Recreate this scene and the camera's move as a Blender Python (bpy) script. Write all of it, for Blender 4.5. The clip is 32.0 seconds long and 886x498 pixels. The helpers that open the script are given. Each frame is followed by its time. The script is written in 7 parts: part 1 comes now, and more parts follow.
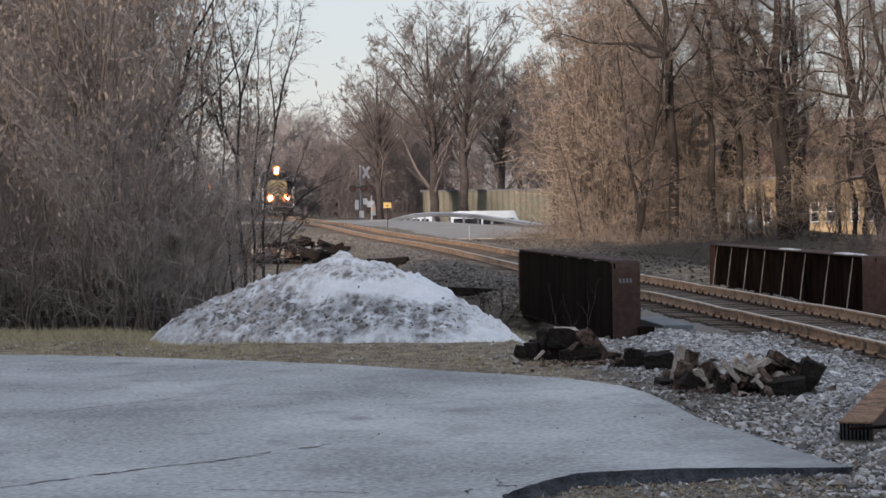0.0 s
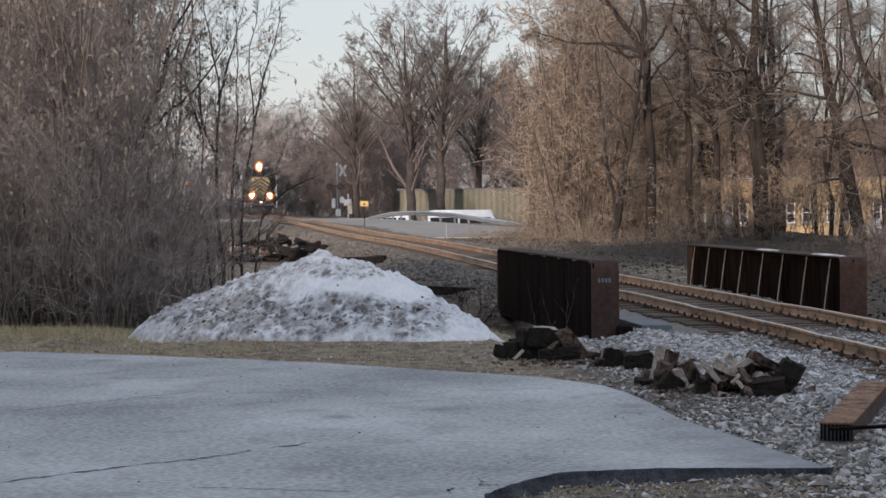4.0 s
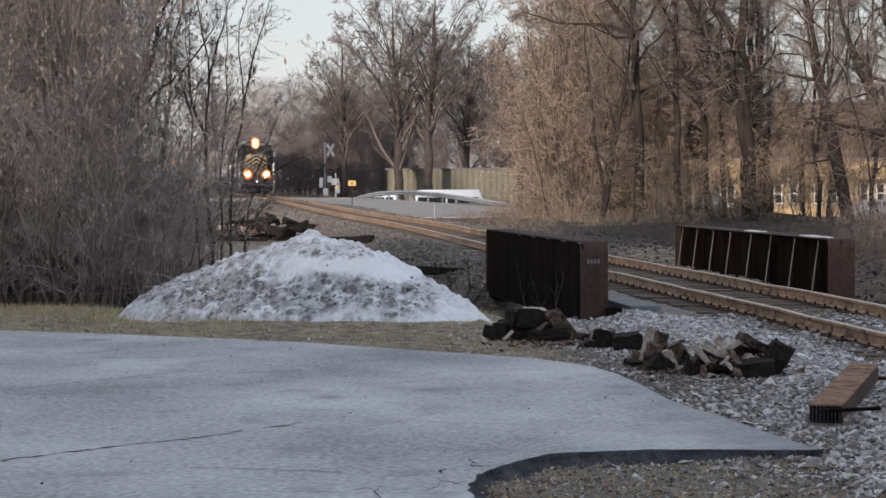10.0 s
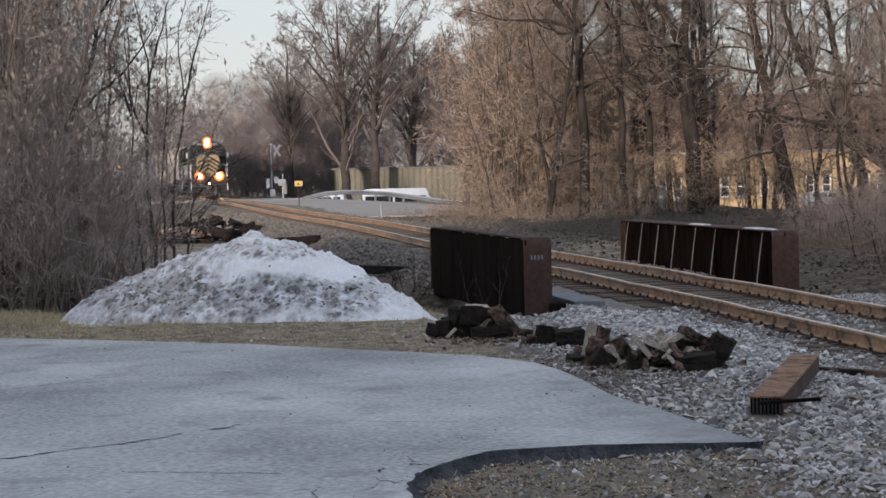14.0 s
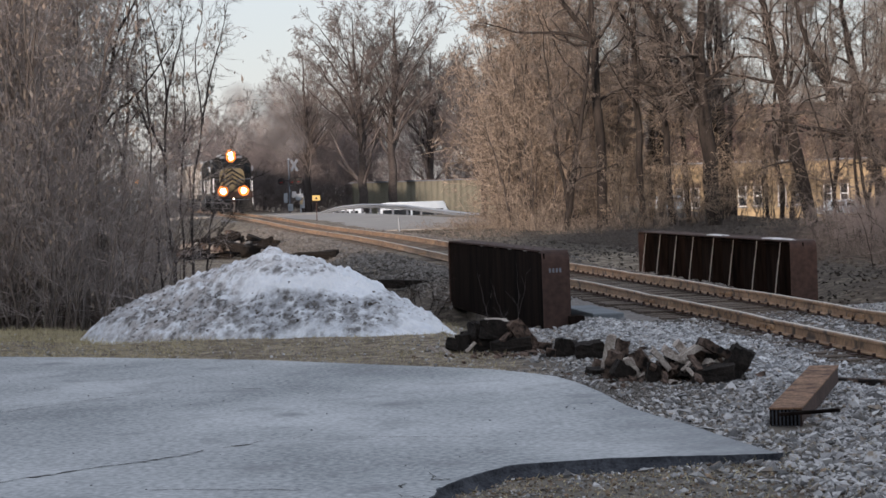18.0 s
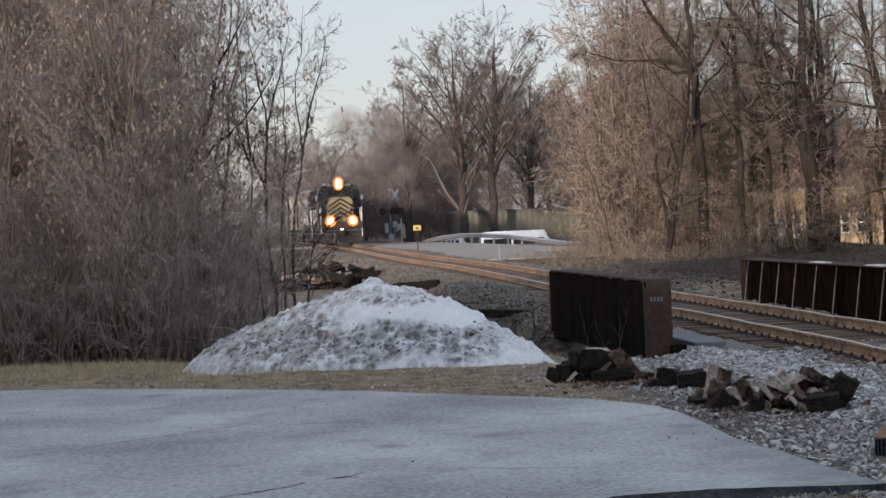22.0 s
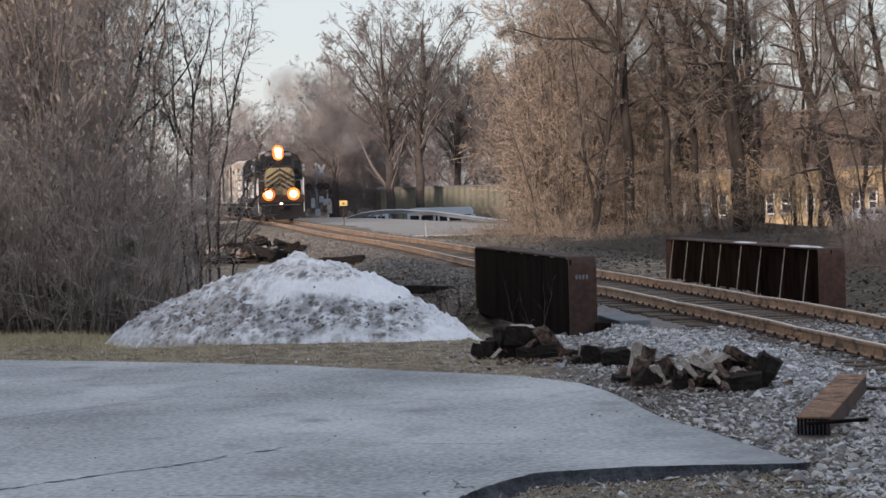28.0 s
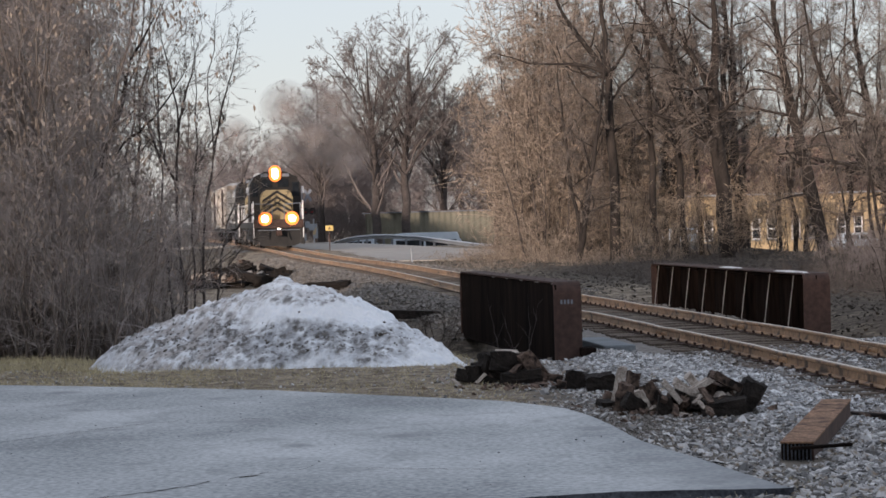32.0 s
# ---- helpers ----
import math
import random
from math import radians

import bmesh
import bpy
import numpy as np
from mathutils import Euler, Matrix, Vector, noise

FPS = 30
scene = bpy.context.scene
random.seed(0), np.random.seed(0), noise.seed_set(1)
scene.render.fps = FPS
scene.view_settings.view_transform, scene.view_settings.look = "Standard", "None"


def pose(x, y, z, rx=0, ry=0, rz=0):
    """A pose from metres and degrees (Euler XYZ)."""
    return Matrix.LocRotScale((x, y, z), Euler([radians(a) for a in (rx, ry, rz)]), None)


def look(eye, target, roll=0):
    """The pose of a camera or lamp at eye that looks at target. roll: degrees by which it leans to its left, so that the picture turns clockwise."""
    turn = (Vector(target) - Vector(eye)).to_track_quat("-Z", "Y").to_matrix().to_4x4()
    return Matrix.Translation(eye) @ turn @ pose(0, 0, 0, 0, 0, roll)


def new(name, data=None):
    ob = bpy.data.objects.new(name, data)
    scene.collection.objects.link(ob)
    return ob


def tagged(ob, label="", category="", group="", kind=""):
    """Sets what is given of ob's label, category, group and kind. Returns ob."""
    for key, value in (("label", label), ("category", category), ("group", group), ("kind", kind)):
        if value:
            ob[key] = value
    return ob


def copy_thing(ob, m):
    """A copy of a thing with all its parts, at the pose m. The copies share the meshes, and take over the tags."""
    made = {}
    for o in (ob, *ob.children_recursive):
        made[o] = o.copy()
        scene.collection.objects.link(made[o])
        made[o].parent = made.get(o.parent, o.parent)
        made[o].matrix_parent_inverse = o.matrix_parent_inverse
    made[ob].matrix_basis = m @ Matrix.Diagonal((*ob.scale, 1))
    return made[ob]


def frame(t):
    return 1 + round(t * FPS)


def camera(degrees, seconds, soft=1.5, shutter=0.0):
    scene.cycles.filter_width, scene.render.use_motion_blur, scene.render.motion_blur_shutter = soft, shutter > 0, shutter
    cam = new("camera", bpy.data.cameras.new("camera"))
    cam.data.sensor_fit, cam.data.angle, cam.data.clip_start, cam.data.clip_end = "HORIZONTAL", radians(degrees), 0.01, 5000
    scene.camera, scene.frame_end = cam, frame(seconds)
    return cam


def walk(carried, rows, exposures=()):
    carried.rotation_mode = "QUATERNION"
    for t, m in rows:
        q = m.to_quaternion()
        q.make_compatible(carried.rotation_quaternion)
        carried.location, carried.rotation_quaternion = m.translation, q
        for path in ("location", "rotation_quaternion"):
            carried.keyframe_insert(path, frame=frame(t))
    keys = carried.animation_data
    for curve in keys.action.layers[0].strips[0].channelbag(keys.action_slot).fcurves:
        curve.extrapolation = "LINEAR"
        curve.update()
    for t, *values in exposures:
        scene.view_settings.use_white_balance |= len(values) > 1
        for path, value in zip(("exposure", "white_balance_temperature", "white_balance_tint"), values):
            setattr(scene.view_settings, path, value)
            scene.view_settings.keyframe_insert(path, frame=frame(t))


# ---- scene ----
# ---- camera ----
cam = camera(22.0, 32.0, soft=1.6)
PATH = [
    (0, pose(0.079, -0.032, 1.693, 88.750, 0.827, 1.651)),
    (0.5, pose(0.083, 0.004, 1.689, 88.785, 0.871, 1.650)),
    (1, pose(0.078, -0.003, 1.689, 88.917, 0.853, 1.647)),
    (1.5, pose(0.070, -0.015, 1.691, 89.022, 0.858, 1.633)),
    (2, pose(0.069, -0.030, 1.698, 89.011, 0.806, 1.606)),
    (2.5, pose(0.057, -0.019, 1.696, 88.883, 0.713, 1.562)),
    (3, pose(0.053, -0.029, 1.694, 88.735, 0.667, 1.505)),
    (3.5, pose(0.040, -0.027, 1.693, 88.718, 0.576, 1.281)),
    (5.5, pose(0.037, -0.014, 1.693, 88.611, 0.418, 0.652)),
    (6, pose(0.035, 0.005, 1.691, 88.524, 0.367, 0.541)),
    (6.5, pose(0.027, -0.046, 1.695, 88.596, 0.318, 0.377)),
    (7, pose(0.029, -0.030, 1.698, 88.614, 0.256, 0.295)),
    (7.5, pose(0.026, -0.018, 1.698, 88.586, 0.143, 0.223)),
    (8, pose(0.013, -0.001, 1.700, 88.527, 0.058, 0.017)),
    (8.5, pose(0.006, 0.008, 1.700, 88.390, -0.006, -0.177)),
    (9, pose(0.000, 0.000, 1.700, 88.282, -0.000, 0.000)),
    (9.5, pose(-0.009, -0.019, 1.700, 88.251, 0.102, 0.405)),
    (10, pose(0.008, -0.058, 1.705, 88.199, 0.294, 0.734)),
    (10.5, pose(0.021, -0.003, 1.696, 88.157, 0.483, 0.940)),
    (11, pose(0.042, 0.024, 1.703, 88.119, 0.799, 0.874)),
    (11.5, pose(0.065, 0.022, 1.702, 88.117, 1.089, 0.556)),
    (12, pose(0.081, 0.051, 1.700, 88.117, 1.292, 0.198)),
    (12.5, pose(0.088, 0.043, 1.701, 88.172, 1.368, 0.024)),
    (13, pose(0.088, 0.007, 1.701, 88.274, 1.378, -0.068)),
    (13.5, pose(0.092, 0.018, 1.698, 88.314, 1.350, -0.216)),
    (14, pose(0.089, -0.001, 1.699, 88.142, 1.277, -0.572)),
    (14.5, pose(0.087, 0.025, 1.695, 87.675, 1.125, -1.843)),
    (16.5, pose(0.070, 0.036, 1.706, 86.795, 1.335, -3.833)),
    (17, pose(0.064, 0.005, 1.709, 87.337, 1.631, -2.514)),
    (17.5, pose(0.075, -0.058, 1.718, 88.021, 1.832, -1.309)),
    (18, pose(0.085, -0.070, 1.721, 88.470, 1.898, -0.136)),
    (18.5, pose(0.082, -0.011, 1.721, 88.678, 1.806, 0.632)),
    (19, pose(0.085, -0.022, 1.723, 88.767, 1.402, 1.066)),
    (19.5, pose(0.068, -0.024, 1.729, 88.945, 1.056, 1.510)),
    (20, pose(0.071, -0.004, 1.729, 89.486, 1.093, 1.961)),
    (20.5, pose(0.072, -0.016, 1.740, 89.925, 1.310, 2.573)),
    (21, pose(0.068, -0.034, 1.737, 89.932, 1.698, 2.811)),
    (21.5, pose(0.084, -0.030, 1.729, 89.687, 2.030, 2.704)),
    (22, pose(0.095, -0.025, 1.729, 89.296, 2.368, 2.400)),
    (22.5, pose(0.104, 0.025, 1.725, 88.946, 2.600, 2.011)),
    (23, pose(0.107, 0.017, 1.723, 88.735, 2.725, 1.692)),
    (23.5, pose(0.107, 0.015, 1.721, 88.632, 2.898, 1.501)),
    (24, pose(0.108, 0.023, 1.721, 88.558, 2.922, 1.298)),
    (24.5, pose(0.116, 0.032, 1.722, 88.455, 2.825, 1.058)),
    (25, pose(0.113, 0.036, 1.718, 88.419, 2.501, 0.803)),
    (25.5, pose(0.104, 0.031, 1.720, 88.438, 2.194, 0.728)),
    (27.5, pose(0.091, 0.031, 1.716, 88.553, 1.663, 0.596)),
    (28, pose(0.097, 0.037, 1.716, 88.638, 1.587, 0.555)),
    (28.5, pose(0.094, 0.020, 1.718, 88.664, 1.494, 0.466)),
    (29, pose(0.101, 0.040, 1.714, 88.646, 1.486, 0.424)),
    (29.5, pose(0.106, 0.027, 1.719, 88.678, 1.504, 0.426)),
    (30, pose(0.110, 0.030, 1.717, 88.805, 1.592, 0.429)),
    (30.5, pose(0.115, 0.019, 1.712, 88.936, 1.647, 0.434)),
    (31, pose(0.116, 0.013, 1.712, 89.043, 1.607, 0.410)),
    (31.5, pose(0.112, 0.035, 1.711, 89.175, 1.527, 0.286)),
    (32, pose(0.113, 0.047, 1.714, 89.258, 1.571, 0.208)),
]
walk(cam, PATH, exposures=[(0, 0.97, 6350, 17), (2, 0.93, 6350, 17), (7, 0.98, 6350, 17), (9, 1.02, 6350, 17), (14, 0.98, 6350, 17), (17, 1.06, 6350, 17), (19, 0.95, 6350, 17), (21, 0.88, 6350, 17), (24, 0.96, 6350, 17), (28, 1.04, 6350, 17), (32.0, 1.0, 6350, 17)])

# ---- world and sun ----
SUN_AZ, SUN_EL = radians(204), radians(6)      # compass from +Y clockwise
world = bpy.data.worlds.new("evening_sky")
scene.world = world
world.use_nodes = True
wn, wl = world.node_tree.nodes, world.node_tree.links
sky = wn.new("ShaderNodeTexSky")
sky.sky_type, sky.sun_disc = "NISHITA", False
sky.sun_elevation, sky.sun_rotation = SUN_EL, SUN_AZ
sky.air_density, sky.dust_density, sky.ozone_density = 1.0, 0.4, 2.0
wn["Background"].inputs["Strength"].default_value = 0.027
wl.new(sky.outputs[0], wn["Background"].inputs["Color"])
# thin even haze over the whole sky
haze, both = wn.new("ShaderNodeBackground"), wn.new("ShaderNodeAddShader")
haze.inputs["Color"].default_value, haze.inputs["Strength"].default_value = (0.9, 0.95, 1.0, 1), 0.30
wl.new(wn["Background"].outputs[0], both.inputs[0])
wl.new(haze.outputs[0], both.inputs[1])
wl.new(both.outputs[0], wn["World Output"].inputs["Surface"])
sun = new("sun", bpy.data.lights.new("sun", "SUN"))
sun.data.energy, sun.data.angle, sun.data.color = 2.3, radians(3.0), (1.0, 0.83, 0.66)
sun.matrix_world = look((0, 0, 0), (-math.sin(SUN_AZ), -math.cos(SUN_AZ), -math.tan(SUN_EL)))


# ---- materials ----
def mat(name, a, b, scale=6.0, rough=0.8, metal=0.0, bump=0.15, fine=60.0, c=None, stretch=(1, 1, 1), island=0.0, emit=0.0, spec=0.3, patch=2.3, cut=(0.5, 0.62)):
    """Two colours mixed by coarse and fine noise, with relief; c: a third colour in patches."""
    m = bpy.data.materials.new(name)
    m.use_nodes = True
    n, l = m.node_tree.nodes, m.node_tree.links
    bsdf = n["Principled BSDF"]
    bsdf.inputs["Roughness"].default_value, bsdf.inputs["Metallic"].default_value = rough, metal
    bsdf.inputs["Specular IOR Level"].default_value = spec
    geo, mp = n.new("ShaderNodeTexCoord"), n.new("ShaderNodeMapping")
    l.new(geo.outputs["Object"], mp.inputs[0])
    mp.inputs["Scale"].default_value = stretch
    big, small = n.new("ShaderNodeTexNoise"), n.new("ShaderNodeTexNoise")
    for t, s in ((big, scale), (small, fine)):
        l.new(mp.outputs[0], t.inputs["Vector"])
        t.inputs["Scale"].default_value, t.inputs["Detail"].default_value = s, 5
    mix = n.new("ShaderNodeMix")
    mix.data_type = "RGBA"
    mix.inputs[6].default_value, mix.inputs[7].default_value = (*a, 1), (*b, 1)
    add = n.new("ShaderNodeMath")
    add.operation = "ADD"
    l.new(big.outputs[0], add.inputs[0])
    l.new(small.outputs[0], add.inputs[1])
    ramp = n.new("ShaderNodeMapRange")
    ramp.inputs[1].default_value, ramp.inputs[2].default_value = 0.72, 1.28
    l.new(add.outputs[0], ramp.inputs[0])
    value = ramp.outputs[0]
    if island:
        gi, mx = n.new("ShaderNodeNewGeometry"), n.new("ShaderNodeMix")
        mx.inputs[0].default_value = island
        l.new(value, mx.inputs[2])
        l.new(gi.outputs["Random Per Island"], mx.inputs[3])
        value = mx.outputs[0]
    l.new(value, mix.inputs[0])
    colour = mix.outputs[2]
    if c:
        pn, mr, m2 = n.new("ShaderNodeTexNoise"), n.new("ShaderNodeMapRange"), n.new("ShaderNodeMix")
        m2.data_type = "RGBA"
        l.new(mp.outputs[0], pn.inputs["Vector"])
        pn.inputs["Scale"].default_value, pn.inputs["Detail"].default_value = scale * patch, 8
        mr.inputs[1].default_value, mr.inputs[2].default_value = cut
        l.new(pn.outputs[0], mr.inputs[0])
        l.new(mr.outputs[0], m2.inputs[0])
        l.new(colour, m2.inputs[6])
        m2.inputs[7].default_value = (*c, 1)
        colour = m2.outputs[2]
    l.new(colour, bsdf.inputs["Base Color"])
    if emit:
        l.new(colour, bsdf.inputs["Emission Color"])
        bsdf.inputs["Emission Strength"].default_value = emit
    if bump:
        bp = n.new("ShaderNodeBump")
        bp.inputs["Strength"].default_value, bp.inputs["Distance"].default_value = bump, 0.02
        l.new(add.outputs[0], bp.inputs["Height"])
        l.new(bp.outputs[0], bsdf.inputs["Normal"])
    return m


M = dict(
    asphalt=mat("worn_asphalt", (0.2, 0.225, 0.24), (0.545, 0.578, 0.598), 0.8, 0.8, bump=0.15, fine=38, stretch=(0.6, 0.5, 1), c=(0.2, 0.216, 0.231), patch=4.4, cut=(0.55, 0.82)),
    litter=mat("dead_leaves", (0.05, 0.034, 0.025), (0.36, 0.27, 0.19), 9, 0.95, bump=0, island=0.85),
    clod=mat("frozen_dirt", (0.04, 0.035, 0.03), (0.16, 0.14, 0.12), 9, 0.95, bump=0.2, fine=40, island=0.8),
    tar=mat("fresh_tar", (0.022, 0.025, 0.031), (0.085, 0.092, 0.106), 7, 0.95, bump=0.4, fine=50, spec=0.05),
    crack=mat("crack_dirt", (0.02, 0.02, 0.02), (0.05, 0.045, 0.04), 8, 0.95),
    road=mat("pale_road", (0.3, 0.283, 0.26), (0.43, 0.405, 0.372), 0.4, 0.85, bump=0.1, fine=8),
    ground=mat("dirt_and_dry_grass", (0.12, 0.099, 0.077), (0.42, 0.365, 0.285), 1.6, 0.95, bump=1.0, fine=11, c=(0.13, 0.108, 0.085), patch=3.0, cut=(0.46, 0.6), spec=0.1),
    ballast=mat("ballast_stone", (0.12, 0.112, 0.104), (0.28, 0.265, 0.25), 9, 0.9, bump=0.3, fine=30),
    bankstone=mat("dirty_stone", (0.075, 0.07, 0.064), (0.3, 0.28, 0.26), 9, 0.9, bump=0.2, fine=40, island=0.7),
    stone=mat("crushed_stone", (0.07, 0.071, 0.073), (0.66, 0.665, 0.67), 12, 0.85, bump=0.2, fine=80, island=0.85, c=(0.27, 0.225, 0.175), patch=1.2, cut=(0.56, 0.66)),
    clean=mat("clean_crushed_stone", (0.15, 0.157, 0.165), (0.78, 0.8, 0.82), 12, 0.85, bump=0.2, fine=80, island=0.85),
    straw=mat("dead_grass", (0.29, 0.25, 0.145), (0.62, 0.55, 0.36), 3, 0.9, bump=0, island=0.7),
    snow=mat("dirty_snow", (0.9, 0.91, 0.94), (0.6, 0.6, 0.61), 1.2, 0.6, bump=1.0, fine=30, c=(0.27, 0.25, 0.23), patch=8.0, cut=(0.5, 0.64)),
    rust=mat("rusted_steel", (0.035, 0.022, 0.0185), (0.086, 0.051, 0.042), 1.8, 0.8, 0.0, bump=0.2, fine=12),
    girder=mat("near_black_girder", (0.004, 0.0035, 0.0035), (0.022, 0.015, 0.0125), 3, 0.95, 0.0, bump=0.2, fine=14, stretch=(1, 1, 0.12), spec=0.03),
    rail=mat("brown_rail", (0.18, 0.11, 0.068), (0.52, 0.335, 0.2), 1.3, 0.5, 0.0, bump=0.1, fine=14, c=(0.06, 0.042, 0.032), patch=3.5, cut=(0.54, 0.66)),
    railtop=mat("polished_railhead", (0.55, 0.5, 0.44), (0.72, 0.66, 0.58), 3, 0.35, 0.5, bump=0.05),
    tie=mat("weathered_tie", (0.06, 0.048, 0.039), (0.2, 0.162, 0.132), 5, 0.9, bump=0.5, fine=50, stretch=(1, 6, 1)),
    rotten=mat("rotten_tie", (0.007, 0.006, 0.0055), (0.03, 0.024, 0.02), 6, 0.95, bump=0.6, fine=40),
    brownwood=mat("brown_broken_wood", (0.02, 0.0145, 0.012), (0.22, 0.155, 0.122), 9, 0.95, bump=0.6, fine=30, c=(0.014, 0.011, 0.01), patch=0.8, cut=(0.52, 0.62)),
    splinter=mat("split_wood", (0.24, 0.2, 0.17), (0.6, 0.54, 0.48), 8, 0.9, bump=0.5, fine=60),
    bark=mat("grey_bark", (0.018, 0.015, 0.0135), (0.05, 0.041, 0.036), 5, 0.95, bump=0.6, fine=30, stretch=(1, 1, 0.25)),
    twig=mat("grey_twig", (0.095, 0.08, 0.071), (0.2, 0.17, 0.15), 2, 0.9, bump=0, island=0.6),
    banktwig=mat("bank_twig", (0.085, 0.071, 0.062), (0.28, 0.236, 0.206), 2, 0.9, bump=0, island=0.7),
    thicket=mat("thicket_twig", (0.215, 0.192, 0.184), (0.47, 0.424, 0.407), 2, 0.9, bump=0, island=0.7),
    golden=mat("tan_twig", (0.06, 0.047, 0.038), (0.5, 0.405, 0.325), 2, 0.9, bump=0, island=0.9),
    bankbrush=mat("bank_brush_twig", (0.12, 0.1, 0.093), (0.4, 0.342, 0.32), 2, 0.9, bump=0, island=0.8),
    dry=mat("dry_stalks", (0.11, 0.086, 0.066), (0.6, 0.475, 0.36), 2, 0.9, bump=0, island=0.9),
    far_brush=mat("distant_brush", (0.15, 0.13, 0.128), (0.3, 0.262, 0.257), 0.4, 0.95, bump=0, island=0.5),
    far_bark=mat("brown_grey_bark", (0.042, 0.036, 0.034), (0.1, 0.085, 0.08), 1.5, 0.95, bump=0.3, fine=9),
    far_twig=mat("distant_twig", (0.1, 0.086, 0.082), (0.22, 0.19, 0.18), 0.4, 0.95, bump=0, island=0.5),
    seed=mat("dry_seed_keys", (0.21, 0.172, 0.143), (0.41, 0.345, 0.29), 2, 0.9, bump=0, island=0.8),
    siding=mat("beige_metal_siding", (0.155, 0.15, 0.115), (0.215, 0.207, 0.16), 0.6, 0.6, bump=0.05, fine=9),
    brick=mat("yellow_brick", (0.42, 0.32, 0.19), (0.56, 0.42, 0.26), 0.8, 0.9, bump=0.1, fine=14),
    roof=mat("brown_shingle", (0.07, 0.044, 0.036), (0.12, 0.075, 0.062), 0.7, 0.9, bump=0.2, fine=12),
    white=mat("white_paint", (0.72, 0.73, 0.75), (0.82, 0.82, 0.82), 2, 0.4, bump=0.03),
    dim=mat("weathered_white", (0.13, 0.15, 0.18), (0.2, 0.22, 0.26), 3, 0.6, bump=0.05),
    boxgrey=mat("grey_white_enamel", (0.26, 0.29, 0.32), (0.4, 0.43, 0.47), 3, 0.5, bump=0.05),
    carwhite=mat("white_car_paint", (0.46, 0.54, 0.62), (0.56, 0.63, 0.7), 2, 0.35, bump=0),
    grey=mat("galvanised", (0.34, 0.37, 0.41), (0.46, 0.49, 0.53), 2, 0.45, 0.5, bump=0.05),
    palebar=mat("pale_edge", (0.22, 0.2, 0.18), (0.4, 0.37, 0.34), 3, 0.6, bump=0.1),
    glass=mat("dark_glass", (0.012, 0.015, 0.02), (0.03, 0.035, 0.04), 2, 0.08, bump=0),
    rubber=mat("black_rubber", (0.015, 0.015, 0.015), (0.03, 0.03, 0.03), 8, 0.85),
    black=mat("black_paint", (0.012, 0.012, 0.013), (0.03, 0.028, 0.027), 3, 0.5, bump=0.05),
    yellow=mat("signal_yellow", (0.5, 0.36, 0.1), (0.58, 0.43, 0.16), 4, 0.5, bump=0.03),
    gold=mat("weathered_gold_paint", (0.25, 0.2, 0.105), (0.37, 0.3, 0.17), 1.5, 0.5, bump=0.05, fine=12),
    carside=mat("grey_freight_paint", (0.42, 0.4, 0.37), (0.55, 0.53, 0.5), 0.7, 0.6, bump=0.05, c=(0.3, 0.24, 0.19)),
    red=mat("dark_red_lens", (0.3, 0.012, 0.01), (0.4, 0.02, 0.015), 3, 0.25, bump=0, emit=0.1),
    plate=mat("grey_concrete", (0.14, 0.165, 0.185), (0.22, 0.25, 0.275), 2, 0.8, bump=0.15),
    rustbright=mat("orange_rust", (0.11, 0.062, 0.04), (0.38, 0.23, 0.145), 4, 0.85, 0.1, bump=0.3, fine=40, c=(0.085, 0.047, 0.034), patch=1.7, cut=(0.5, 0.64)),
    yellowish=mat("tan_paint", (0.5, 0.38, 0.22), (0.58, 0.46, 0.3), 3, 0.6, bump=0),
    lamp=mat("lit_headlamp", (1.0, 0.72, 0.42), (1.0, 0.78, 0.5), 4, 0.3, bump=0, emit=40.0),
    # orange glow that imitates the glare round a lamp
    halo_disc=mat("halo_glow", (1.0, 0.22, 0.035), (1.0, 0.28, 0.055), 4, 0.5, bump=0, emit=0.55),
    amber=mat("amber_lens", (1.0, 0.3, 0.06), (1.0, 0.36, 0.08), 4, 0.3, bump=0, emit=1.5),
    marker=mat("lit_marker", (1.0, 0.85, 0.6), (1.0, 0.9, 0.7), 4, 0.3, bump=0, emit=3.0),
)


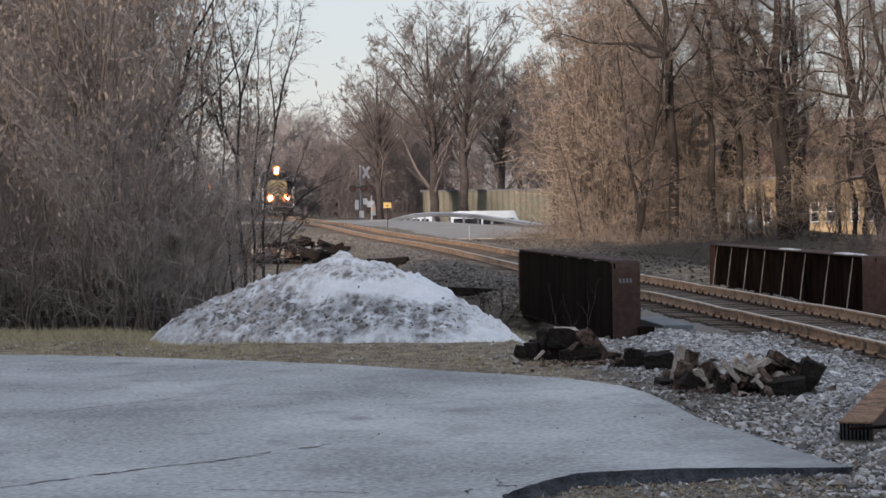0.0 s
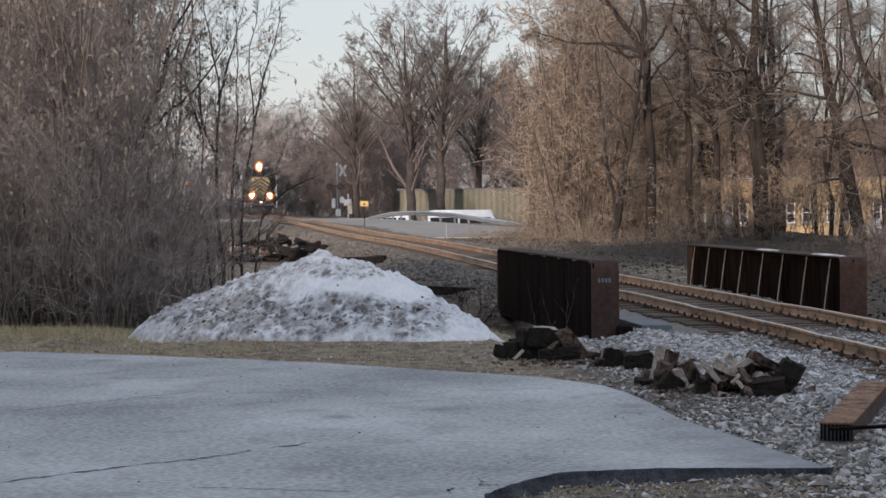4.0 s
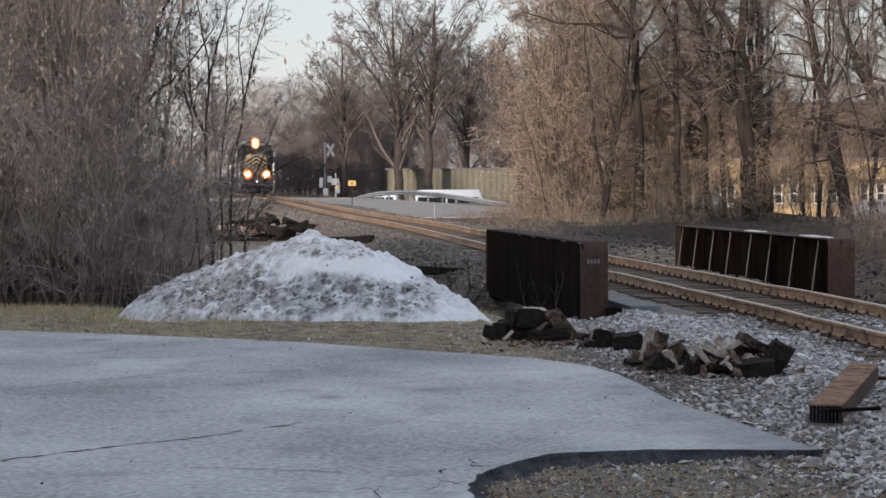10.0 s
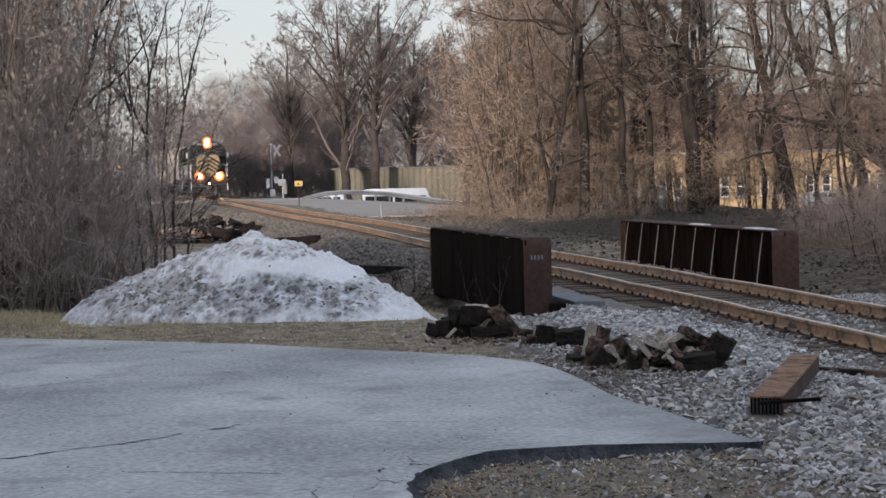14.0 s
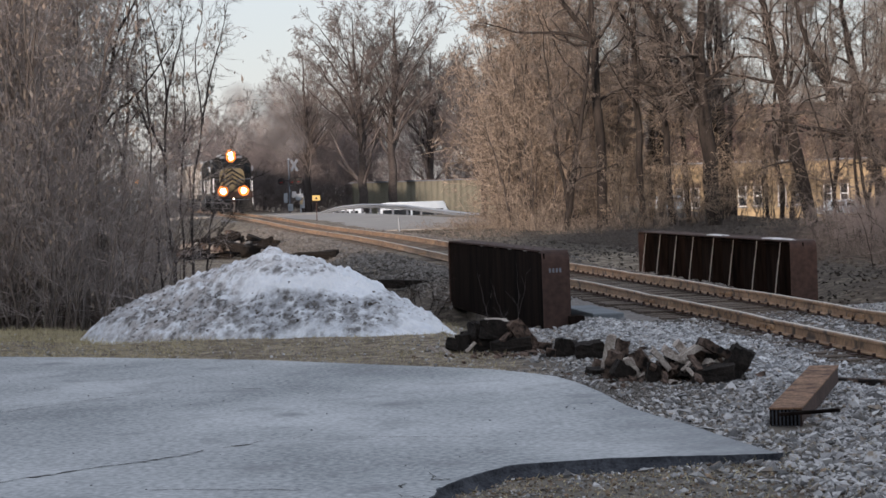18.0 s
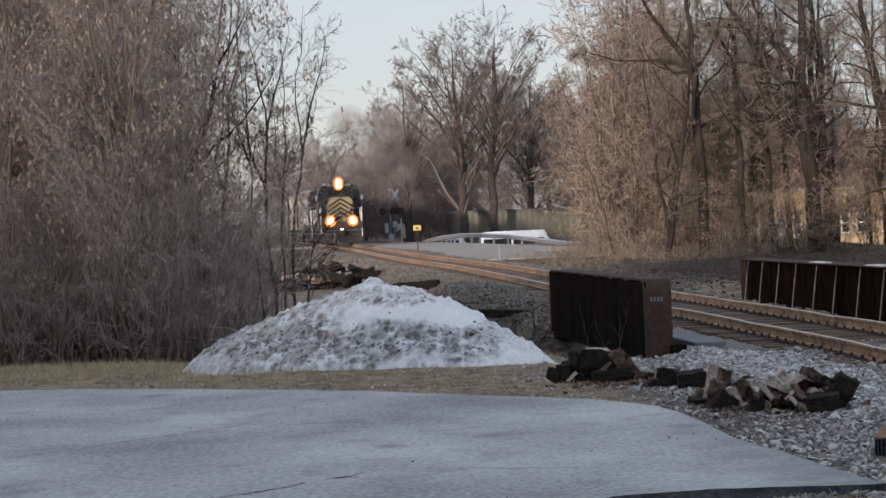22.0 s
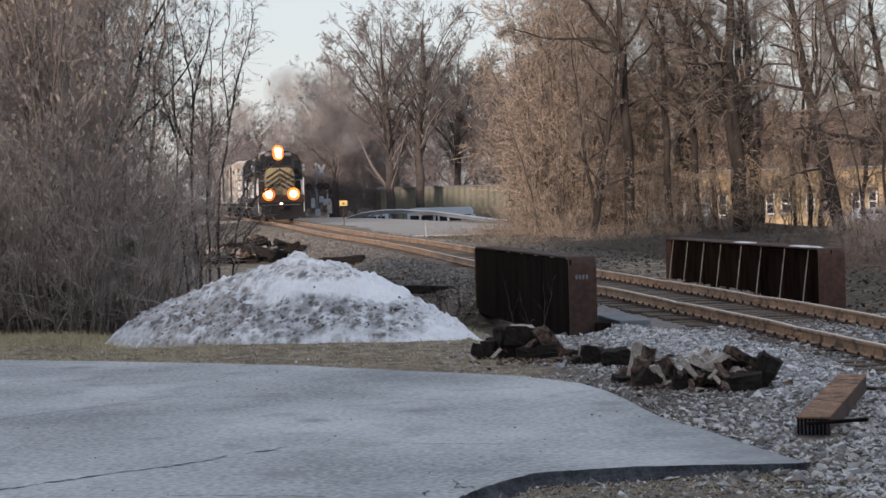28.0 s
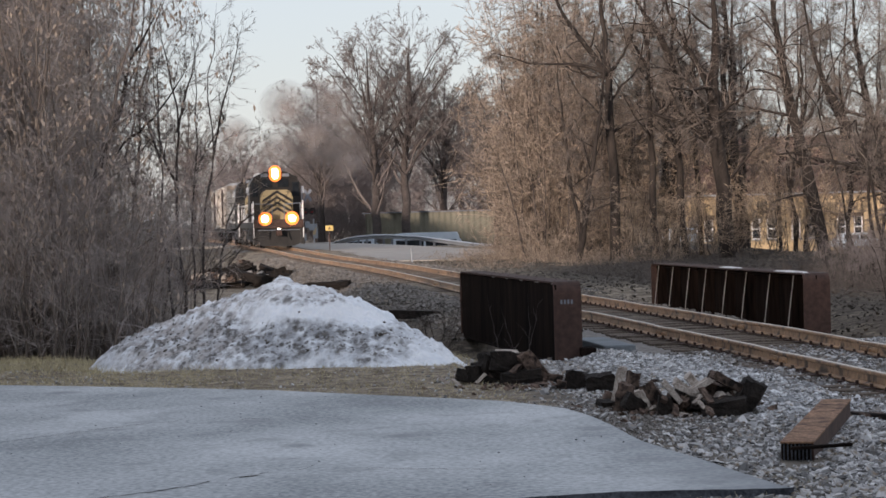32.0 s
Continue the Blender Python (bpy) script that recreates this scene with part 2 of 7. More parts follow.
def snow_material():
    """Packed snow: clean crest, clumps of grit in a band below it, tan dirt on one slope."""
    m = mat("dirty_snow", (0.93, 0.965, 1.0), (0.78, 0.84, 0.915), 2.2, 0.55, bump=1.0, fine=22)
    n, l = m.node_tree.nodes, m.node_tree.links
    bsdf = n["Principled BSDF"]
    colour = bsdf.inputs["Base Color"].links[0].from_socket
    co, sep = n.new("ShaderNodeTexCoord"), n.new("ShaderNodeSeparateXYZ")
    l.new(co.outputs["Object"], sep.inputs[0])

    def noisy(scale, detail, rough=0.55):
        t = n.new("ShaderNodeTexNoise")
        l.new(co.outputs["Object"], t.inputs["Vector"])
        t.inputs["Scale"].default_value, t.inputs["Detail"].default_value, t.inputs["Roughness"].default_value = scale, detail, rough
        return t

    def ranged(src, a, b, lo=0.0, hi=1.0):
        r = n.new("ShaderNodeMapRange")
        for k, v in zip((1, 2, 3, 4), (a, b, lo, hi)):
            r.inputs[k].default_value = v
        l.new(src, r.inputs[0])
        return r.outputs[0]

    def maths(op, a, b):
        k = n.new("ShaderNodeMath")
        k.operation = op
        for i, v in enumerate((a, b)):
            if isinstance(v, float):
                k.inputs[i].default_value = v
            else:
                l.new(v, k.inputs[i])
        return k.outputs[0]

    def over(below, amount, top):
        mx = n.new("ShaderNodeMix")
        mx.data_type = "RGBA"
        l.new(amount, mx.inputs[0])
        l.new(below, mx.inputs[6])
        mx.inputs[7].default_value = (*top, 1)
        return mx.outputs[2]
    broad, mid, grit = noisy(1.6, 4), noisy(5.5, 6, 0.6), noisy(17, 8, 0.65)
    level = maths("ADD", sep.outputs[2], ranged(broad.outputs[0], 0.3, 0.7, -0.13, 0.13))
    band = maths("MULTIPLY", ranged(level, 0.44, 0.54, 1.0, 0.0), ranged(level, 0.05, 0.15, 0.3, 1.0))
    band = maths("MULTIPLY", band, ranged(sep.outputs[0], -0.75, -0.35, 1.0, 0.25))
    crest = maths("MULTIPLY", ranged(level, 0.68, 0.76), 0.6)
    slope = ranged(sep.outputs[0], -2.2, -2.7)
    slope = maths("MULTIPLY", slope, ranged(sep.outputs[0], -4.3, -3.7, 0.2, 1.0))
    # a grey or tan film in the hollows
    colour = over(colour, maths("MULTIPLY", band, ranged(mid.outputs[0], 0.36, 0.56, 0.15, 0.85)), (0.24, 0.25, 0.268))
    colour = over(colour, maths("MULTIPLY", maths("MAXIMUM", slope, crest), ranged(mid.outputs[0], 0.42, 0.58, 0.05, 0.85)), (0.46, 0.435, 0.425))
    # clumps
    where = maths("MAXIMUM", band, maths("MAXIMUM", maths("MULTIPLY", slope, 0.8), crest))
    warp = n.new("ShaderNodeMix")
    warp.data_type = "VECTOR"
    warp.inputs[0].default_value = 0.07
    l.new(co.outputs["Object"], warp.inputs[4])
    l.new(mid.outputs["Color"], warp.inputs[5])
    for scale, limit, tone in ((4.6, 0.62, (0.075, 0.07, 0.066)), (7.5, 0.5, (0.1, 0.093, 0.087)), (14.0, 0.45, (0.06, 0.055, 0.05))):
        vor, hue = n.new("ShaderNodeTexVoronoi"), n.new("ShaderNodeSeparateColor")
        l.new(warp.outputs[1], vor.inputs["Vector"])
        vor.inputs["Scale"].default_value = scale
        l.new(vor.outputs["Color"], hue.inputs[0])
        spot = maths("MULTIPLY", ranged(vor.outputs["Distance"], 0.3, 0.5, 1.0, 0.0), maths("GREATER_THAN", hue.outputs[0], limit))
        spot = maths("MULTIPLY", spot, ranged(grit.outputs[0], 0.36, 0.54, 0.15, 0.9))
        colour = over(colour, maths("MULTIPLY", spot, where), tone)
    colour = over(colour, maths("MULTIPLY", where, ranged(grit.outputs[0], 0.54, 0.66, 0.0, 0.8)), (0.16, 0.145, 0.13))
    l.new(colour, bsdf.inputs["Base Color"])
    return m


M["pile"] = snow_material()


def tongue_tone():
    """Darkens the asphalt towards the tip of the lot's narrow tongue."""
    n, l = M["asphalt"].node_tree.nodes, M["asphalt"].node_tree.links
    base = n["Principled BSDF"].inputs["Base Color"]
    under = base.links[0].from_socket
    co, sep, wob = n.new("ShaderNodeTexCoord"), n.new("ShaderNodeSeparateXYZ"), n.new("ShaderNodeTexNoise")
    add, r, mx = n.new("ShaderNodeMath"), n.new("ShaderNodeMapRange"), n.new("ShaderNodeMix")
    l.new(co.outputs["Object"], sep.inputs[0])
    l.new(co.outputs["Object"], wob.inputs["Vector"])
    wob.inputs["Scale"].default_value, wob.inputs["Detail"].default_value = 1.6, 5
    add.operation = "MULTIPLY_ADD"
    l.new(wob.outputs[0], add.inputs[0])
    add.inputs[1].default_value = 1.6
    l.new(sep.outputs[0], add.inputs[2])
    for k, v in zip((1, 2, 3, 4), (1.75, 2.95, 0.0, 0.85)):
        r.inputs[k].default_value = v
    l.new(add.outputs[0], r.inputs[0])
    mx.data_type = "RGBA"
    l.new(r.outputs[0], mx.inputs[0])
    l.new(under, mx.inputs[6])
    mx.inputs[7].default_value = (0.17, 0.188, 0.205, 1)
    l.new(mx.outputs[2], base)


tongue_tone()


def shade_and_dirt():
    """Shade painted dark into the channel bed and grey trodden dirt by the line, over the dry ground."""
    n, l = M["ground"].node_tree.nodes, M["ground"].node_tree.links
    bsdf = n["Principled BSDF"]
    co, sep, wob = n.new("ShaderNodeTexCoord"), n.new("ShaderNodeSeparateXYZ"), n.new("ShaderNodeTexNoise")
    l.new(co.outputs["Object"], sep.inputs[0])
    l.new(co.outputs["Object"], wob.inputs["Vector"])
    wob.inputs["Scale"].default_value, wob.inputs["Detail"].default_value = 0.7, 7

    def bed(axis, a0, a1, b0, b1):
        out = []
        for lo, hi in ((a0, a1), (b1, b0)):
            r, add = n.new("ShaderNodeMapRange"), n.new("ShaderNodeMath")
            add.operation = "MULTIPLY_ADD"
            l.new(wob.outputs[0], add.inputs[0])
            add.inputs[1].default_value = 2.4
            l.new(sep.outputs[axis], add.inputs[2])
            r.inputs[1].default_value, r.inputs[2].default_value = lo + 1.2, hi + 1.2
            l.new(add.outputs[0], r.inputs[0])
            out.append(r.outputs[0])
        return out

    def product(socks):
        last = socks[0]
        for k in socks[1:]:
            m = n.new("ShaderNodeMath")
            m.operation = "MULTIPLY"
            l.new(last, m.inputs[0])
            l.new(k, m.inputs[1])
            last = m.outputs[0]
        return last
    # first tone paints the channel's shade into the ground; the others are dirt
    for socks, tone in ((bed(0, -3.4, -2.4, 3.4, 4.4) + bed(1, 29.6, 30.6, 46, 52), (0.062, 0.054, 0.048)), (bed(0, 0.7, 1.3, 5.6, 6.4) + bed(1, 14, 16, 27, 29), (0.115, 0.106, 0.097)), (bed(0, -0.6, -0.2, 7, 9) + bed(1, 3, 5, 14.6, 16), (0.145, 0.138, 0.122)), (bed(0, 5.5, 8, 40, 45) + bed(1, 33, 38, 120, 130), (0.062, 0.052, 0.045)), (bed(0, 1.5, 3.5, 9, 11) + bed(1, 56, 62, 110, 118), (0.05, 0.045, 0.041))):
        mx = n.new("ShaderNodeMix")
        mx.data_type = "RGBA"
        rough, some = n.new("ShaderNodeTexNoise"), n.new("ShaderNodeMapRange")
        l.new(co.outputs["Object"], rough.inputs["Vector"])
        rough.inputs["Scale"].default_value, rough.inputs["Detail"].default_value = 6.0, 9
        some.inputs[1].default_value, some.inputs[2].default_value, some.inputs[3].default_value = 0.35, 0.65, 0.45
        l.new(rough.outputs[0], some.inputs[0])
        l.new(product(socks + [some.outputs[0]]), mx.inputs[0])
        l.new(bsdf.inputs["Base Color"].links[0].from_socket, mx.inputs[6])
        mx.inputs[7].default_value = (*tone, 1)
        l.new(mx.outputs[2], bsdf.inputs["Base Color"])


shade_and_dirt()


def smoke_material():
    """Thin exhaust haze, thickest in a puff's heart."""
    m = bpy.data.materials.new("exhaust_haze")
    m.use_nodes = True
    n, l = m.node_tree.nodes, m.node_tree.links
    n.remove(n["Principled BSDF"])
    clear, soot, mix = n.new("ShaderNodeBsdfTransparent"), n.new("ShaderNodeBsdfDiffuse"), n.new("ShaderNodeMixShader")
    soot.inputs[0].default_value = (0.2, 0.187, 0.187, 1)
    co, flat, far, wisp, rng, mul = n.new("ShaderNodeTexCoord"), n.new("ShaderNodeVectorMath"), n.new("ShaderNodeVectorMath"), n.new("ShaderNodeTexNoise"), n.new("ShaderNodeMapRange"), n.new("ShaderNodeMath")
    flat.operation, far.operation, mul.operation = "MULTIPLY", "LENGTH", "MULTIPLY"
    flat.inputs[1].default_value = (1, 0, 1)
    l.new(co.outputs["Object"], flat.inputs[0])
    l.new(flat.outputs[0], far.inputs[0])
    rng.inputs[1].default_value, rng.inputs[2].default_value, rng.inputs[4].default_value = 0.95, 0.1, 1.25
    l.new(far.outputs["Value"], rng.inputs[0])
    wisp.inputs["Scale"].default_value, wisp.inputs["Detail"].default_value = 2.2, 3
    l.new(co.outputs["Object"], wisp.inputs["Vector"])
    l.new(rng.outputs[0], mul.inputs[0])
    l.new(wisp.outputs[0], mul.inputs[1])
    l.new(mul.outputs[0], mix.inputs[0])
    l.new(clear.outputs[0], mix.inputs[1])
    l.new(soot.outputs[0], mix.inputs[2])
    l.new(mix.outputs[0], n["Material Output"].inputs[0])
    return m


M["smoke"] = smoke_material()


# ---- mesh helpers ----
def link(name, mesh, material, parent=None, label=""):
    ob = new(name, mesh)
    if material and not mesh.materials:
        mesh.materials.append(material)
    if parent:
        ob.parent = parent
    if label:
        ob["label"] = label
    return ob


def part(name, bm, material, parent=None, label=""):
    """Links a bmesh as one mesh object under a thing or a part."""
    mesh = bpy.data.meshes.new(name)
    bm.to_mesh(mesh)
    bm.free()
    return link(name, mesh, material, parent, label)


def array_mesh(name, verts, faces, smooth=True):
    """A mesh from arrays: verts n x 3, faces m x k, all with k corners."""
    verts, faces = np.asarray(verts, np.float32), np.asarray(faces, np.int32)
    mesh = bpy.data.meshes.new(name)
    k = faces.shape[1]
    mesh.vertices.add(len(verts))
    mesh.vertices.foreach_set("co", verts.ravel())
    mesh.loops.add(faces.size)
    mesh.loops.foreach_set("vertex_index", faces.ravel())
    mesh.polygons.add(len(faces))
    mesh.polygons.foreach_set("loop_start", np.arange(0, faces.size, k, dtype=np.int32))
    mesh.polygons.foreach_set("use_smooth", np.full(len(faces), smooth))
    mesh.update(calc_edges=True)
    return mesh


def box(bm, x, y, z, sx, sy, sz, bevel=0.0, m=None):
    """A box round (x, y, z), of the full sizes given, turned by m."""
    r = bmesh.ops.create_cube(bm, size=1, matrix=Matrix.Translation((x, y, z)) @ (m or Matrix()) @ Matrix.Diagonal((sx, sy, sz, 1)))
    if bevel:
        es = list({e for v in r["verts"] for e in v.link_edges})
        bmesh.ops.bevel(bm, geom=es, offset=bevel, segments=2, affect="EDGES", profile=0.6)
    return bm


def rod(bm, a, b, r, sides=8, r2=None):
    a, b = Vector(a), Vector(b)
    q = (b - a).to_track_quat("Z", "Y").to_matrix().to_4x4()
    bmesh.ops.create_cone(bm, cap_ends=True, segments=sides, radius1=r, radius2=r if r2 is None else r2, depth=(b - a).length,
                          matrix=Matrix.Translation((a + b) / 2) @ q)
    return bm


def one(x, y, z, sx, sy, sz, bevel=0.0, m=None):
    return box(bmesh.new(), x, y, z, sx, sy, sz, bevel, m)


def onerod(a, b, r, sides=8, r2=None):
    return rod(bmesh.new(), a, b, r, sides, r2)


def prism(pts, y0, y1):
    """A profile in x, z drawn out from y0 to y1."""
    bm = bmesh.new()
    f = bm.faces.new([bm.verts.new((x, y0, z)) for x, z in pts])
    ext = bmesh.ops.extrude_face_region(bm, geom=[f])["geom"]
    bmesh.ops.translate(bm, verts=[v for v in ext if isinstance(v, bmesh.types.BMVert)], vec=(0, y1 - y0, 0))
    bmesh.ops.recalc_face_normals(bm, faces=bm.faces)
    return bm


def thing(name, label, category, group="", m=None, kind=""):
    ob = tagged(new(name), label, category, group, kind)
    if m is not None:
        ob.matrix_basis = m
    return ob


# ---- the line of the track ----
def track_x(y):
    q = min(max(y, 14.0), 218.0)
    u = q / 100
    x = 7.088 - 4.986 * u - 14.57 * u ** 2 + 9.14 * u ** 3 - 2.184 * u ** 4 + 0.109 * u ** 5
    s = (-4.986 - 29.14 * u + 27.42 * u ** 2 - 8.736 * u ** 3 + 0.545 * u ** 4) / 100
    return x + s * (y - q) + 0.17 * smooth(95, 130, y)


def track_turn(y):
    return math.degrees(math.atan((track_x(y - 1) - track_x(y + 1)) / 2))


def smooth(a, b, v):
    u = min(max((v - a) / (b - a), 0.0), 1.0)
    return u * u * (3 - 2 * u)


def rail_z(y):
    """The height of the rail heads: the line rises a little towards the road crossing."""
    return 0.02 + 0.18 * smooth(46, 80, y) + 0.12 * smooth(90, 140, y)


def ground_z(x, y):
    q = x - track_x(y)
    z = 0.0
    # low ground beside the bank, past the lot
    b = q + 0.95 * (1 - smooth(40, 80, y))      # across the line's shoulders
    left = smooth(29, 40, y) * (1 - smooth(110, 165, y)) * smooth(-2.0, -4.2, b)
    z -= 0.55 * left
    right = smooth(24, 40, y) * smooth(3.6, 7, b) * (1 - smooth(62, 78, y))
    z -= 0.3 * right
    z -= 1.9 * smooth(14, 24, x) * smooth(60, 110, y)
    z -= 1.07 * smooth(150, 168, y) * smooth(7.5, 10.5, q) * (1 - smooth(12, 20, x))
    z += (rail_z(y) - 0.2) * smooth(-3.0, -1.5, q) * (1 - smooth(2.6, 5.0, q))
    # the channel below the bridge
    ch = y - 34.5 - 0.55 * b
    z -= 0.75 * math.exp(-(ch / 2.6) ** 4) * smooth(-9, -5, b) * (1 - smooth(8, 12, b))
    z -= 0.35 * smooth(1.7, 2.4, q) * (1 - smooth(4.0, 5.5, q)) * smooth(38.5, 40.5, y) * (1 - smooth(52, 56, y))
    # stones heaped on the shoulder of the line
    z -= 0.035 * smooth(14.6, 13.9, y) * smooth(2.5, 0.8, x)
    z -= 0.14 * smooth(-1.5, -2.2, b) * smooth(24.5, 27, y) * (1 - smooth(31, 34, y)) * smooth(0.05, 0.5, x)
    z += (0.03 * smooth(-3.2, -1.9, q) * (1 - smooth(1.9, 2.8, q)) - 0.012 * smooth(-1.55, -1.3, q) * (1 - smooth(1.3, 1.55, q))) * (1 - smooth(250, 300, y))
    z += 0.03 * noise.noise(Vector((x * 0.6, y * 0.6, 0))) + 0.012 * noise.noise(Vector((x * 3, y * 3, 4)))
    return z


def in_poly(x, y, poly):
    inside, j = False, len(poly) - 1
    for i in range(len(poly)):
        (xi, yi), (xj, yj) = poly[i], poly[j]
        if (yi > y) != (yj > y) and x < (xj - xi) * (y - yi) / (yj - yi) + xi:
            inside = not inside
        j = i
    return inside


def rounded(pts):
    """Cuts the corners of a line of points once."""
    out = [pts[0]]
    for (ax, ay), (bx, by) in zip(pts, pts[1:]):
        out += [(ax * 0.75 + bx * 0.25, ay * 0.75 + by * 0.25), (ax * 0.25 + bx * 0.75, ay * 0.25 + by * 0.75)]
    return out + [pts[-1]]


BAY = rounded([(2.14, 13.84), (2.02, 13.8), (1.72, 13.82), (1.37, 13.86), (1.02, 13.84), (0.61, 13.73), (0.4, 13.58), (0.19, 13.12), (0.05, 12.8), (-0.01, 12.21), (0.02, 11.8), (0.13, 10.98), (0.2, 10.5)])
LOT = [(-60, 26.8), (-12, 26.9), (-4.94, 25.05), (-3.63, 24.33), (-2.67, 23.76), (-1.75, 23.15), (-0.85, 22.31), (-0.02, 21.55), (0.5, 21.06), (0.8, 20.56), (1.07, 20.01), (1.23, 19.25), (1.35, 18.34),
       (1.47, 17.05), (1.61, 16.32), (1.76, 15.7), (1.87, 15.1), (1.98, 14.52), (2.09, 13.99)] + BAY + [(0.45, 9), (0.9, 6), (1.5, 2), (2, -6), (-60, -6)]


# ---- ground ----
def build_ground():
    xs = np.concatenate([[-3000, -900, -300, -120], np.arange(-60, -12, 3.0), np.arange(-12, 14, 0.22), np.arange(14, 60, 2.5), [60, 120, 300, 900, 3000]])
    ys = np.concatenate([[-900, -200, -60], np.arange(-20, 8, 3.0), np.arange(8, 46, 0.22), np.arange(46, 130, 1.0), np.arange(130, 290, 4.0), [300, 400, 700, 1500, 4000]])
    v = [(x, y, ground_z(x, y)) for y in ys for x in xs]
    # the lot's own bed lies lower than its slab
    v = [(x, y, min(z, -0.012) - 0.02 if -14 < x < 3 and in_poly(x, y, LOT) else z) for x, y, z in v]
    n = len(xs)
    f = [(j * n + i, j * n + i + 1, (j + 1) * n + i + 1, (j + 1) * n + i) for j in range(len(ys) - 1) for i in range(n - 1)]
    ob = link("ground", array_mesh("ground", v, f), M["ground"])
    tagged(ob, "bare dirt and dry winter grass with scattered gravel", "ground", kind="structure")

    bm = bmesh.new()
    top = [bm.verts.new((x, y, 0.03)) for x, y in LOT]
    low = [bm.verts.new((x, y, -0.12)) for x, y in LOT]
    bm.faces.new(top)
    for i in range(len(LOT)):
        j = (i + 1) % len(LOT)
        bm.faces.new((top[j], top[i], low[i], low[j]))
    bmesh.ops.recalc_face_normals(bm, faces=bm.faces)
    lot = part("parking_lot", bm, M["asphalt"])
    tagged(lot, "worn pale grey asphalt lot with long cracks", "asphalt lot", kind="structure")
    # darker tar along the near kerb edge
    rim = []
    for (ax, ay), (bx, by) in zip(BAY, BAY[1:]):
        rim += [(ax + (bx - ax) * k / 4, ay + (by - ay) * k / 4) for k in range(4)]
    bm, rows = bmesh.new(), []
    for i, (x, y) in enumerate(rim):
        a, b = Vector(rim[max(i - 1, 0)]), Vector(rim[min(i + 1, len(rim) - 1)])
        t = (b - a).normalized()
        out = Vector((-t.y, t.x))
        if in_poly(x + out.x * 0.03, y + out.y * 0.03, LOT):
            out = -out
        w = noise.noise(Vector((x * 5, y * 5, 1))) + 0.5 * noise.noise(Vector((x * 16, y * 16, 4)))
        p, k = Vector((x, y)), smooth(0, 8, i)
        rows.append([bm.verts.new((*(p - out * (0.012 + 0.03 * max(w, -0.3) * k)), 0.0335)), bm.verts.new((*(p + out * 0.006), 0.0335)), bm.verts.new((*(p + out * (0.022 + 0.015 * w)), 0.0)),
                     bm.verts.new((*(p + out * (0.05 + 0.1 * k + 0.06 * w)), -0.062))])
    for r, s in zip(rows, rows[1:]):
        for k in range(3):
            bm.faces.new((r[k], r[k + 1], s[k + 1], s[k]))
    bmesh.ops.recalc_face_normals(bm, faces=bm.faces)
    part("tar_edge", bm, M["tar"], lot, "dark tar edge")
    # cracks
    rng = random.Random(4)
    lines = (
        ((-4.2, 11.7), (-3.1, 13.1), (-2.12, 14.26), (-1.93, 14.41), (-1.78, 14.61), (-1.62, 14.78), (-1.49, 15.09)), ((-1.42, 15.14), (-1.26, 15.29), (-1.15, 15.57)), ((-0.97, 15.58), (-0.92, 15.71), (-0.88, 15.88)),
        ((-1.64, 13.07), (-1.43, 13.04), (-1.17, 13.0), (-0.87, 12.87), (-0.67, 12.79)), ((-4.1, 17.4), (-2.86, 19.18), (-2.7, 19.38), (-2.49, 19.63), (-2.22, 19.75)), ((-0.52, 15.59), (-0.24, 15.47), (0.14, 15.34), (0.37, 15.32)),
    )
    # fine branching cracks towards the bay
    lines += (
        ((-0.02, 13.49), (0.01, 13.27), (-0.01, 13.14), (0.05, 13.08), (0.12, 13.18)), ((-0.14, 13.0), (-0.19, 12.91), (-0.17, 12.76), (-0.19, 12.62), (-0.17, 12.45), (-0.08, 12.36), (-0.01, 12.48)),
        ((-0.17, 12.45), (-0.19, 12.19), (-0.25, 12.05), (-0.29, 11.93), (-0.3, 11.65)), ((-0.49, 12.24), (-0.52, 12.05), (-0.49, 11.86), (-0.46, 11.77)), ((-0.46, 11.43), (-0.43, 11.48), (-0.43, 11.33), (-0.41, 11.23), (-0.34, 11.16)),
        ((-0.34, 11.16), (-0.29, 11.26), (-0.24, 11.51)), ((-0.3, 11.65), (-0.21, 11.55), (-0.11, 11.45)), ((-0.62, 12.12), (-0.55, 12.17), (-0.48, 12.33)), ((-0.35, 11.6), (-0.42, 11.52), (-0.45, 11.41)), ((-0.02, 10.87), (0.1, 11.09)), ((-1.48, 19.7), (-1.68, 19.78), (-1.8, 19.71)))
    for i, pts in enumerate(lines):
        w, bm, prev = (0.011 if i in (0, 1, 2) else 0.0035 if i in (3, 5) else 0.0065), bmesh.new(), None
        for (ax, ay), (bx, by) in zip(pts, pts[1:]):
            n = max(3, int(math.hypot(bx - ax, by - ay) / 0.06))
            for k in range(n):
                u = k / n
                x, y = ax + (bx - ax) * u + rng.uniform(-1, 1) * 0.01, ay + (by - ay) * u + rng.uniform(-1, 1) * 0.035
                ww = w * rng.uniform(0.35, 1.5)
                cur = bm.verts.new((x, y - ww * 1.6, 0.034)), bm.verts.new((x + 0.002, y + ww * 1.6, 0.034))
                if prev:
                    bm.faces.new((prev[0], cur[0], cur[1], prev[1]))
                prev = cur
        part("crack", bm, M["crack"], lot, "dark jagged crack")


